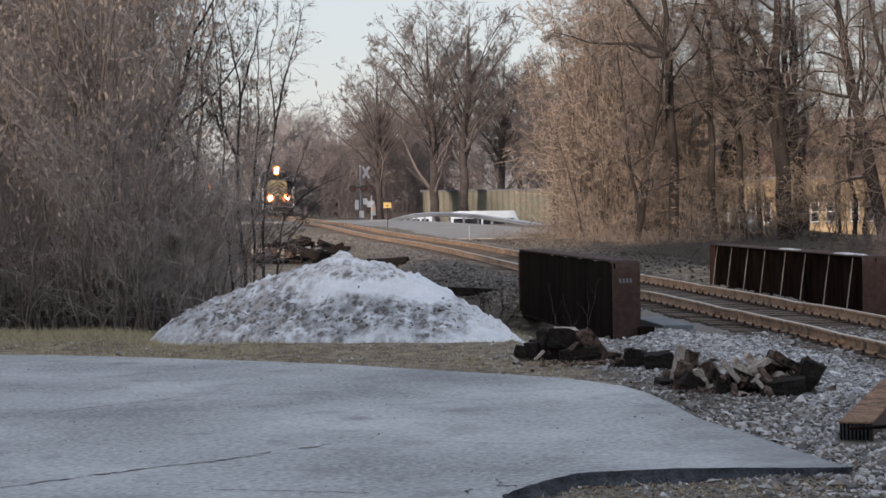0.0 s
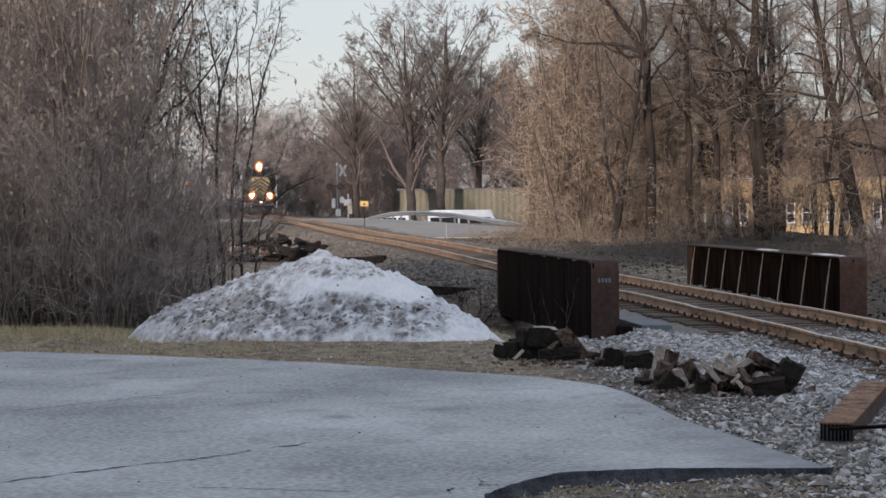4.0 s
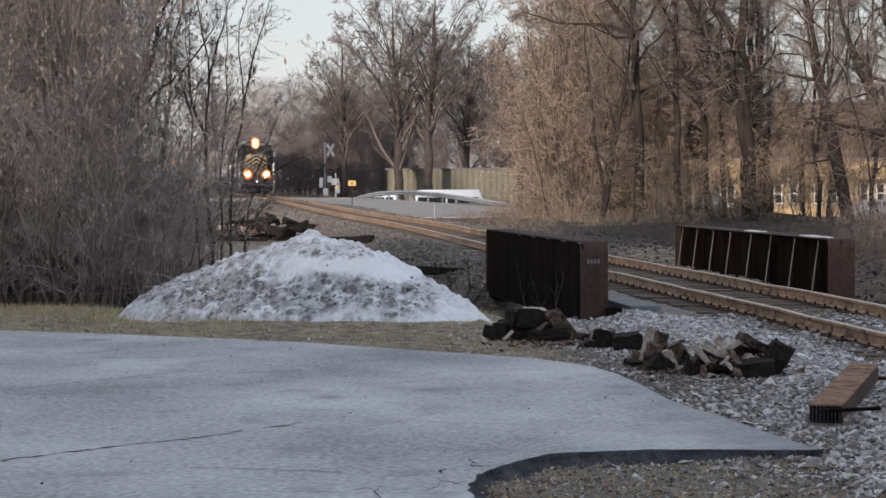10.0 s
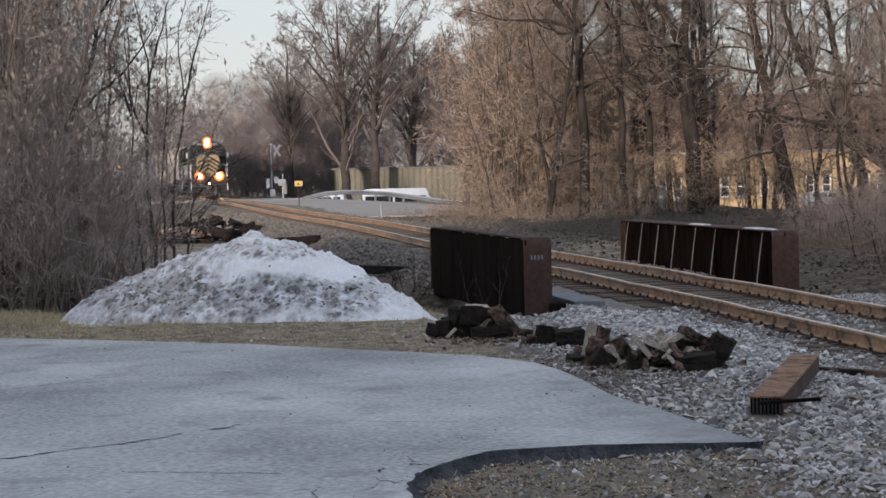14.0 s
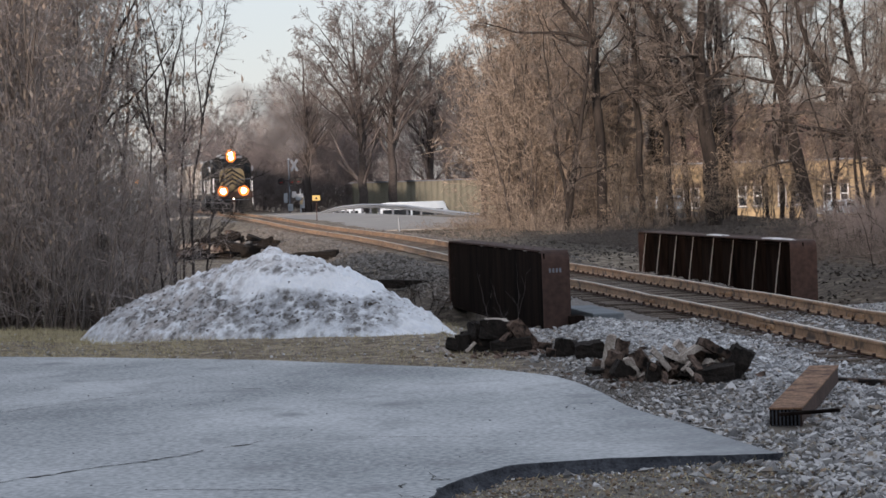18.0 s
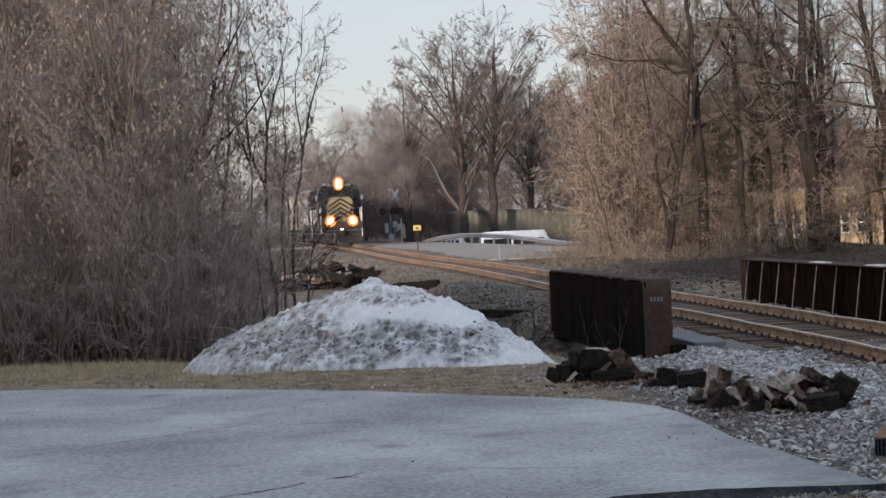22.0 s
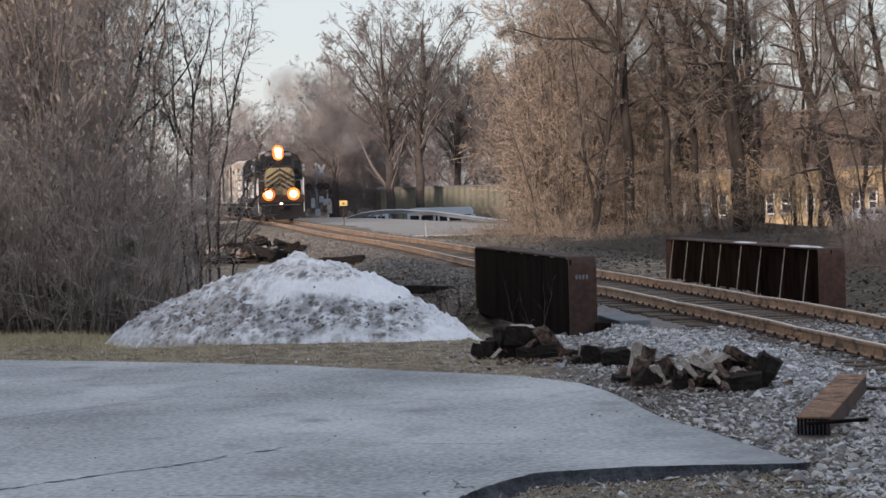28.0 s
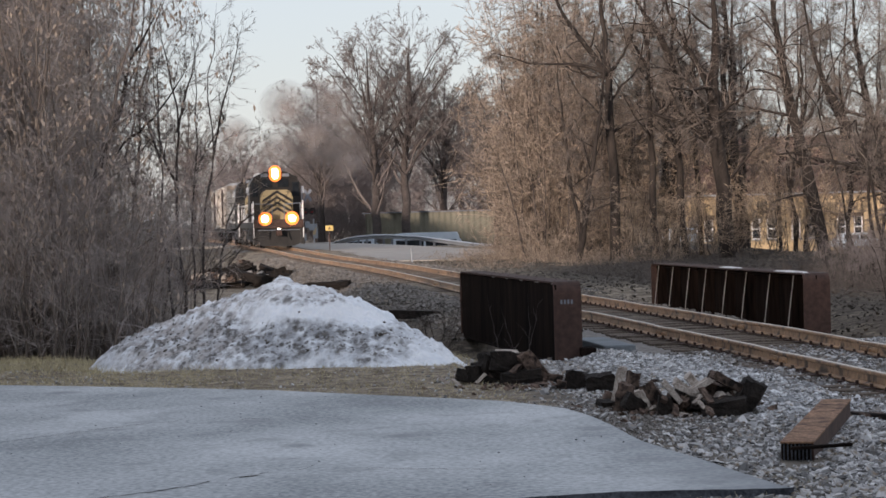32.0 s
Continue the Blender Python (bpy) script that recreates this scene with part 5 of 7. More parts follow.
def build_right_trees():
    lab = "tall bare tree with dark trunk beyond the track"

    def tall(stems, s):
        woody("tall_tree", lab, "bare tree", "trees beyond the track", 100 + s, [(p, r * 0.86) for p, r in stems], M["bark"], M["banktwig"],
              [(13 if len(stems) > 1 else 24, 0.3, 0.97, (30, 75), 0.26, 0.42, 8, 0.2, 0.02), (8, 0.12, 1.0, (25, 70), 0.5, 0.5, 5, 0.2, 0.0), (6, 0.12, 1.0, (20, 75), 0.5, 0.6, 2, 0.2, -0.02), (3, 0.2, 1.0, (20, 75), 0.6, 0.65, 1, 0.15, 0.0)],
              0.008, branch=M["bark"])

    # straight trunks, then the limbs that fork from them
    tall([([(6.24, 85.0, -0.88), (6.18, 85.0, 1.53), (6.19, 85.0, 3.63), (6.17, 85.0, 5.74), (6.07, 85.0, 6.96), (6.01, 85.0, 8.26), (5.89, 85.0, 10.15), (5.81, 85.0, 12.24)], 0.232), ([(6.07, 85.0, 6.89), (5.59, 85.0, 7.63), (5.00, 85.0, 8.43), (4.27, 85.0, 9.53), (3.86, 85.0, 11.20)], 0.137), ([(5.98, 84.6, 6.97), (5.19, 84.6, 7.31), (4.14, 84.6, 7.36), (3.09, 84.6, 7.36), (2.36, 84.6, 7.72), (1.74, 84.6, 7.83)], 0.084), ([(6.14, 85.0, 6.96), (6.64, 85.0, 7.58), (7.11, 85.0, 8.57), (7.32, 85.0, 10.14)], 0.095)], 1)
    tall([([(7.85, 86.0, -0.87), (7.73, 86.0, 2.59), (7.67, 86.0, 5.14), (7.66, 86.0, 7.48), (7.57, 86.0, 9.39), (7.62, 86.0, 12.36)], 0.16), ([(7.65, 86.0, 7.27), (7.19, 86.0, 8.12), (6.72, 86.0, 8.76), (6.34, 86.0, 10.03)], 0.075)], 2)
    tall([([(9.02, 87.0, -0.81), (8.90, 87.0, 2.59), (8.81, 87.0, 4.75), (8.67, 87.0, 6.68), (8.69, 87.0, 9.04), (8.83, 87.0, 12.26)], 0.162)], 3)
    tall([([(10.41, 85.0, -0.90), (10.27, 85.0, 1.72), (10.19, 85.0, 3.62), (10.00, 85.0, 5.30), (9.96, 85.0, 6.56), (10.13, 85.0, 8.03), (10.05, 85.0, 9.71), (10.14, 85.0, 12.22)], 0.358), ([(10.13, 85.0, 3.83), (9.66, 85.0, 4.57), (8.89, 85.0, 5.72), (8.47, 85.0, 7.30), (8.05, 85.0, 8.46), (7.32, 85.0, 9.30), (6.69, 85.0, 10.77)], 0.232), ([(9.96, 84.8, 5.92), (9.44, 84.8, 7.18), (8.87, 84.8, 8.12), (8.35, 84.8, 9.07), (8.14, 84.8, 10.74)], 0.147), ([(10.21, 85.0, 2.56), (10.88, 85.0, 3.40), (11.62, 85.0, 4.14), (11.77, 85.0, 4.87)], 0.074)], 4)
    tall([([(14.04, 84.0, -0.98), (13.62, 84.0, 1.29), (13.27, 84.0, 2.96), (12.92, 84.0, 4.62), (12.63, 84.0, 6.28), (12.34, 84.0, 7.84), (12.09, 84.0, 9.60), (12.01, 84.0, 11.88)], 0.292), ([(12.86, 83.6, 4.61), (13.50, 83.6, 5.22), (13.81, 83.6, 6.46), (13.77, 83.6, 7.70), (13.91, 83.6, 9.35)], 0.083), ([(13.02, 83.6, 3.94), (13.81, 83.6, 4.15), (14.53, 83.6, 3.77), (15.67, 83.6, 3.31), (16.70, 83.6, 3.14)], 0.093), ([(13.39, 84.0, 2.33), (12.42, 84.0, 2.17), (11.38, 84.0, 1.82)], 0.062)], 5)
    tall([([(10.18, 92.0, -0.70), (10.09, 92.0, 2.64), (9.96, 92.0, 5.37), (10.05, 92.0, 7.65), (9.92, 92.0, 9.92), (9.97, 92.0, 12.64)], 0.125)], 6)
    tall([([(18.60, 78.0, -0.81), (17.06, 78.0, 1.49), (15.80, 78.0, 2.16), (14.88, 78.0, 2.52), (14.31, 78.0, 3.21), (13.90, 78.0, 4.00), (13.65, 78.0, 4.98), (12.89, 78.0, 6.00), (12.39, 78.0, 7.33), (12.25, 78.0, 9.45)], 0.251), ([(13.94, 78.0, 3.90), (14.67, 78.0, 4.60), (15.94, 78.0, 4.49), (17.01, 78.0, 3.96), (17.89, 78.0, 3.60)], 0.087), ([(13.58, 77.6, 5.04), (14.41, 77.6, 4.78), (15.47, 77.6, 4.41)], 0.087), ([(13.70, 78.0, 4.94), (13.47, 78.0, 5.75), (13.65, 78.0, 6.91)], 0.077)], 7)
    tall([([(19.66, 76.0, -0.81), (18.94, 76.0, 2.28), (18.20, 76.0, 3.82), (17.08, 76.0, 4.98), (16.18, 76.0, 5.76), (15.21, 76.0, 6.73), (14.87, 76.0, 8.62)], 0.188), ([(17.08, 76.0, 4.98), (17.67, 76.0, 5.72), (17.98, 76.0, 7.22)], 0.075), ([(18.47, 75.6, 3.04), (16.96, 75.6, 3.46), (15.82, 75.6, 3.72), (14.96, 75.6, 3.61)], 0.075)], 8)
    tall([([(18.31, 82.0, -0.88), (18.24, 82.0, 2.39), (18.12, 82.0, 4.84), (18.05, 82.0, 7.08), (17.89, 82.0, 9.52)], 0.203)], 9)
    tall([([(18.08, 70.0, -2.24), (16.70, 70.0, -0.02), (15.63, 70.0, -0.25), (14.56, 70.0, -0.69)], 0.061), ([(16.70, 70.0, -0.02), (16.00, 70.0, 0.35), (14.76, 70.0, 0.21), (13.88, 70.0, 0.07)], 0.052), ([(15.63, 70.0, -0.25), (16.01, 70.0, 0.70), (15.14, 70.0, 1.60), (14.43, 70.0, 1.27)], 0.052)], 10)
    tall([([(4.7, 84, -0.5), (5.0, 84, 1.2), (5.2, 84, 2.5), (5.8, 84, 6), (6, 84, 9)], 0.15), ([(4.9, 84, 0.8), (4.6, 84, 2.5), (4.3, 84, 5.5), (4.0, 84, 8)], 0.1)], 11)
    tall([([(11.9, 97, -0.8), (11.8, 97, 5), (12, 97, 10), (12, 97, 15)], 0.2)], 12)
    # slim young trees behind, thick with fine twigs
    slim = [woody("slim_tree", "slim bare young tree with fine twigs among the taller trunks", "bare tree", "young trees beyond the track", 180 + s,
                  [([(0, 0, -0.8), (0.1, 0, 4), (-0.15 + 0.3 * s, 0, 8), (0.2, 0.1, 13)], 0.1), ([(0.05, 0, 2.6), (0.9 - 1.6 * s, 0.3, 6), (1.6 - 2.8 * s, 0.4, 11)], 0.07)], M["bark"], M["banktwig"],
                  [(26, 0.16, 0.98, (25, 65), 0.24, 0.4, 6, 0.17, 0.04), (9, 0.12, 1.0, (22, 65), 0.5, 0.5, 4, 0.18, 0.02), (6, 0.12, 1.0, (20, 75), 0.5, 0.6, 2, 0.2, 0.0)], 0.0085, branch=M["bark"]) for s in range(2)]
    for i, (x, y) in enumerate(((7.2, 98), (9.4, 104), (12.4, 100), (15.0, 96), (18.6, 98), (21.0, 102), (10.6, 112), (14.6, 112), (17.2, 118), (23.4, 110), (26.0, 116), (5.4, 96), (11.6, 93), (13.6, 90), (16.2, 92), (9.0, 94))):
        m = pose(x, y, ground_z(x, y), 0, 0, i * 67)
        if i < 2:
            slim[i].matrix_basis = m
        else:
            copy_thing(slim[i % 2], m)
    # more of the same wood behind
    tall = [o for o in scene.objects if o.name.startswith("tall_tree")]
    for k, dx, dy in ((3, 3.4, 22), (0, 4.6, 24), (4, 5.5, 14), (6, 2.5, 14), (1, -3.4, 16), (2, -4.4, 14), (8, 2.0, 16)):
        copy_thing(tall[k], pose(dx, dy, 0))
    # tan brush under them
    rng = random.Random(9)
    kinds = [woody("tan_bush", "tall tan-brown bare brush lit by the low sun", "bush", "brush beyond the track", 130 + s, shrub_stems(rng, 14, 12.0 - 4.5 * s, 3.3, 0.045), M["far_bark"], M["golden"],
                   [(14, 0.02, 1.0, (25, 70), 0.28, 0.5, 5, 0.16, 0.02), (7, 0.1, 1.0, (25, 75), 0.5, 0.6, 3, 0.2, 0.0), (3, 0.1, 1.0, (20, 75), 0.6, 0.8, 1, 0.2, 0.0)], 0.0125, stem_name="stem") for s in range(2)]
    low = woody("low_brush", "low tan weeds and brush along the bank", "bush", "brush beyond the track", 140, shrub_stems(rng, 16, 1.7, 2.4, 0.014), M["golden"], M["golden"],
                [(7, 0.1, 1.0, (20, 60), 0.45, 0.7, 3, 0.15, 0.0), (3, 0.1, 1.0, (20, 70), 0.5, 0.8, 2, 0.2, 0.0)], 0.0095, stem_name="stem")
    spots = [(4.2, 93), (4.0, 89), (5.0, 95), (3.9, 97), (3.7, 92), (5.6, 98), (4.5, 101), (6.4, 103), (24, 92), (7.2, 108), (6.0, 91)]
    for i, (x, y) in enumerate(spots):
        m = pose(x, y, ground_z(x, y), rng.uniform(-3, 3), rng.uniform(-3, 3), rng.uniform(0, 360))
        if i < 2:
            kinds[i].matrix_basis = m
        else:
            copy_thing(kinds[i % 2], m)
    for i, (x, y) in enumerate(((3.4, 88), (3.8, 85), (5.2, 90), (2.6, 92), (6.8, 94), (8.6, 96), (11.4, 95))):
        m = pose(x, y, ground_z(x, y) - 0.1, 0, 0, rng.uniform(0, 360))
        if i == 0:
            low.matrix_basis = m
        else:
            copy_thing(low, m)
    # thin open brush between the trunks
    thin = woody("thin_brush", "thin open tan brush between the tree trunks", "bush", "brush beyond the track", 144, shrub_stems(rng, 8, 5.4, 3.4, 0.02), M["far_bark"], M["dry"],
                 [(9, 0.1, 1.0, (25, 65), 0.36, 0.55, 4, 0.17, 0.0), (6, 0.1, 1.0, (25, 75), 0.5, 0.6, 3, 0.2, 0.0), (2, 0.1, 1.0, (20, 75), 0.6, 0.8, 1, 0.2, 0.0)], 0.0105, stem_name="stem")
    for i, (x, y) in enumerate(((7.0, 90), (8.4, 93), (9.4, 90), (11.2, 91), (6.2, 97), (9.9, 99), (12.4, 92), (14.2, 94), (17.0, 93), (6.4, 89), (19.6, 97), (13.2, 90), (11.6, 98), (15.4, 92))):
        m = pose(x, y, ground_z(x, y), 0, 0, rng.uniform(0, 360))
        if i == 0:
            thin.matrix_basis = m
        else:
            copy_thing(thin, m)
    for i, (x, y) in enumerate(((6.7, 82), (7.9, 83.5), (9.1, 82.5), (10.9, 83), (12.2, 82), (8.6, 87.5), (5.6, 86.5))):
        copy_thing(thin, pose(x, y, ground_z(x, y), 0, 0, i * 53) @ Matrix.Scale(0.5, 4))
    # sunlit dry brush at the foot of the trees
    dry = woody("dry_brush", "dry tan brush and dead stalks at the foot of the trees", "bush", "dry brush under the trees", 146, shrub_stems(rng, 20, 3.0, 2.6, 0.014), M["dry"], M["dry"],
                [(8, 0.08, 1.0, (20, 60), 0.4, 0.6, 3, 0.17, 0.0), (5, 0.1, 1.0, (20, 70), 0.5, 0.6, 2, 0.2, 0.0), (2, 0.1, 1.0, (20, 75), 0.6, 0.8, 1, 0.2, 0.0)], 0.0085, stem_name="stalk")
    for i in range(12):
        x, y = 4.0 + 1.0 * i + rng.uniform(-0.4, 0.4), rng.uniform(84, 94)
        m = pose(x, y, ground_z(x, y) - 0.05, 0, 0, rng.uniform(0, 360)) @ Matrix.Scale(0.3 + 0.12 * (i % 3), 4)
        if i == 0:
            dry.matrix_basis = m
        else:
            copy_thing(dry, m)
    # dark brush on the bank behind the far girder
    nb = woody("bank_brush", "dark tangled arching brush on the bank across the track", "bush", "brush on the far bank", 150, tangle_stems(rng, 22, 2.9, 2.4, 0.018), M["bark"], M["bankbrush"],
               [(12, 0.06, 1.0, (25, 85), 0.36, 0.55, 4, 0.2, -0.03), (7, 0.08, 1.0, (20, 80), 0.5, 0.55, 3, 0.22, -0.03), (3, 0.1, 1.0, (20, 80), 0.5, 0.65, 1, 0.2, 0.0)], 0.0042, stem_name="stem")
    for i, (x, y) in enumerate(((10.6, 48), (11.6, 48), (12.8, 48), (12.0, 52), (13, 53), (14.4, 53), (13.8, 61), (15.2, 62), (9.7, 43.5), (10.8, 43), (12.0, 43.5), (12.2, 62), (16.6, 66), (12.8, 57), (14.6, 66), (11.6, 55), (11.0, 45.5), (11.0, 59), (13.0, 68))):
        m = pose(x, y, ground_z(x, y), 0, 0, rng.uniform(0, 360)) @ Matrix.Scale(0.66 + 0.1 * (i % 4), 4)
        if i == 0:
            nb.matrix_basis = m
        else:
            copy_thing(nb, m)
    bt = woody("bank_tree", "dark bare tree with arching limbs on the far bank", "bare tree", "trees on the far bank", 152,
               tangle_stems(rng, 7, 7.5, 2.6, 0.05), M["bark"], M["banktwig"],
               [(14, 0.1, 1.0, (30, 80), 0.36, 0.45, 5, 0.18, 0.0), (9, 0.08, 1.0, (20, 80), 0.5, 0.5, 4, 0.2, -0.02), (6, 0.1, 1.0, (20, 80), 0.5, 0.6, 1, 0.2, 0.0)], 0.005)
    for i, (x, y) in enumerate(((14.6, 60), (17.4, 62), (18.4, 70), (15.6, 68), (13.4, 63))):
        m = pose(x, y, ground_z(x, y), 0, -8, i * 77)
        if i == 0:
            bt.matrix_basis = m
        else:
            copy_thing(bt, m)
    # fallen grey branches on the bank
    for i, (x, y, a) in enumerate(((9.0, 37.5, 20), (10.0, 39, -15), (11.0, 38, 40), (9.4, 41, 8), (6.9, 63, 40), (8.6, 36.6, 14), (7.7, 35.6, -8), (9.6, 38.2, 26))):
        fb = woody("fallen_branch", "grey fallen branch lying on the far bank", "branch", "fallen branches", 170 + i, [([(-1.6, 0, 0.05), (-0.4, 0.1, 0.16), (0.8, -0.1, 0.12), (1.9, 0.1, 0.3)], 0.035 if i < 5 else 0.055)], M["splinter"] if i < 5 else M["tie"], M["banktwig"],
                   [(9, 0.2, 1.0, (20, 60), 0.3, 0.5, 4, 0.12, 0.0), (4, 0.2, 1.0, (20, 60), 0.4, 0.6, 2, 0.15, 0.0)], 0.004)
        fb.matrix_basis = pose(x, y, ground_z(x, y), 0, 0, a)
    # weeds in front of the near girder
    weed = woody("bank_weed", "dry tan weeds and litter on the far bank", "weed", "weeds on the far bank", 155, shrub_stems(rng, 26, 0.75, 1.6, 0.006), M["golden"], M["golden"],
                 [(6, 0.1, 1.0, (20, 70), 0.5, 0.7, 2, 0.15, 0.0), (2, 0.2, 1.0, (20, 70), 0.45, 0.7, 1, 0.1, 0)], 0.0055, stem_name="stalk")
    # darker copy of the weeds; its colour stands in for shade on the bank
    dull = woody("bank_weed", "weeds on the far bank, colour dulled to paint its shade", "weed", "weeds on the far bank", 156, shrub_stems(rng, 26, 0.75, 1.6, 0.006), M["twig"], M["twig"],
                 [(6, 0.1, 1.0, (20, 70), 0.5, 0.7, 2, 0.15, 0.0), (2, 0.2, 1.0, (20, 70), 0.45, 0.7, 1, 0.1, 0)], 0.0055, stem_name="stalk")
    set_down = []
    for i in range(40):
        y = rng.uniform(50, 78) if i % 3 else rng.uniform(78, 96)
        x = track_x(y) + (rng.uniform(4.5, 13) + 0.05 * (y - 50) if i % 3 else rng.uniform(3.4, 10.0))
        m = pose(x, y, ground_z(x, y) - 0.2, 0, 0, rng.uniform(0, 360))
        src = weed if y > 74 else dull
        if src not in set_down:
            set_down.append(src)
            src.matrix_basis = m
        else:
            copy_thing(src, m)
    # straight leaning stalks
    stalks = ([([(0, 0, 0), (-0.06, 0, 0.3), (-0.13, 0, 0.62), (-0.17, 0, 0.92)], 0.006), ([(0.05, 0, 0), (0.12, 0, 0.2), (0.24, 0, 0.42)], 0.005)],
              [([(0, 0, 0), (0.02, 0, 0.4), (0.01, 0, 0.95)], 0.006), ([(-0.1, 0, 0), (-0.2, 0, 0.35), (-0.33, 0, 0.8)], 0.005), ([(0.02, 0, 0.3), (0.1, 0, 0.6), (0.14, 0, 0.85)], 0.004)])
    for i, (x, y) in enumerate(((0.7, 27.9), (1.0, 27.6), (-0.3, 33.5), (-0.9, 35.5), (0.3, 31.2), (-1.6, 37), (-0.2, 36), (-2.2, 40))):
        woody("dead_weed", "thin dry weed stalks in front of the girder" if i < 2 else "dry weed stalks by the channel", "weed", "weeds by the bridge", 160 + i,
              stalks[i] if i < 2 else shrub_stems(rng, 14, 0.95, 0.7, 0.006), M["far_bark" if i < 2 else "bark"], M["far_bark" if i < 2 else "bark"],
              [(2 if i < 2 else 5, 0.3, 1.0, (20, 50), 0.3, 0.7, 4, 0.1, 0.05), (2, 0.2, 1, (20, 50), 0.4, 0.7, 2, 0.1, 0)], 0.0022, stem_name="stalk").matrix_basis = pose(x, y, ground_z(x, y))


def build_far_trees():
    rng = random.Random(15)
    kinds = []
    for s in range(3):
        h = 17 + s
        stems = [([(0, 0, -0.4), (0.1, 0, 3), (-0.2, 0.2, 6), (0.4, 0, h * 0.55), (0.2, 0, h * 0.9)], 0.36)]
        for k in range(16):
            a, u = k * 2.4 + s, k / 15
            z, r, up = 4.8 + 5.0 * u, 5.6 - 2.4 * u + 0.8 * (k % 2), 5.0 + 1.2 * u
            stems.append(([(0, 0, z), (math.cos(a) * r * 0.3, math.sin(a) * r * 0.3, z + up * 0.42), (math.cos(a) * r * 0.68, math.sin(a) * r * 0.68, z + up * 0.8), (math.cos(a) * r, math.sin(a) * r, z + up + 0.5 * (k % 3))], 0.1 - 0.03 * u))
        kinds.append(woody("distant_tree", "large bare spreading tree near the road crossing", "bare tree", "trees by the crossing", 200 + s, stems, M["far_bark"], M["far_twig"],
                           [(12, 0.15, 1.0, (20, 60), 0.36, 0.48, 5, 0.17, 0.05), (9, 0.12, 1.0, (20, 60), 0.46, 0.55, 3, 0.16, 0.03), (5, 0.12, 1.0, (16, 60), 0.55, 0.7, 1, 0.15, 0.02)], 0.016))
    spots = [(-6.3, 197), (-3.9, 197.5), (-11.6, 206), (-0.6, 206), (-13, 222), (-1, 230), (4, 226), (9, 222), (-18, 238), (-9.5, 240), (-24, 252), (14, 230), (1.5, 250), (-14, 262), (20, 236), (27, 242), (-30, 268), (34, 250), (-8, 275), (5.5, 127), (9.5, 124), (13, 131), (2.8, 134)]
    for i, (x, y) in enumerate(spots):
        m = pose(x, y, -0.3, rng.uniform(-2, 2), rng.uniform(-2, 2), rng.uniform(0, 360)) @ Matrix.Scale(0.85 if y == 206 else 0.62 if x < -8 and y < 260 else 0.5 if y < 140 else 1.12 if i < 2 else 0.85, 4)
        if i < 3:
            kinds[i].matrix_basis = m
        else:
            copy_thing(kinds[i % 3], m)
    kind = woody("roadside_brush", "dark tangled brush behind the crossing", "bush", "brush by the crossing", 220, shrub_stems(rng, 9, 8.5, 5.0, 0.03), M["far_brush"], M["far_brush"],
                 [(12, 0.04, 1.0, (25, 75), 0.42, 0.6, 3, 0.17, 0.0), (8, 0.08, 1.0, (20, 80), 0.5, 0.65, 2, 0.2, 0.0), (3, 0.1, 1.0, (20, 80), 0.6, 0.75, 1, 0.16, 0.0)], 0.025, stem_name="stem")
    first = True
    for x, y in ((-12, 212), (-15, 224), (-9.5, 220), (-18, 240), (-22, 258), (-7, 232), (-14, 246), (-20, 230), (20, 228), (27, 234), (-2.5, 216), (-11, 226), (-16, 212), (-24, 240), (5, 230), (-18, 262), (-27, 256), (-33, 262), (-4, 226), (2, 222), (8, 215), (15, 214), (-10, 250), (-40, 240), (-34, 205), (-29, 175), (-24.5, 145), (-21, 118)):
        m = pose(x, y, -0.3, 0, 0, rng.uniform(0, 360))
        if first:
            kind.matrix_basis, first = m, False
        else:
            copy_thing(kind, m)


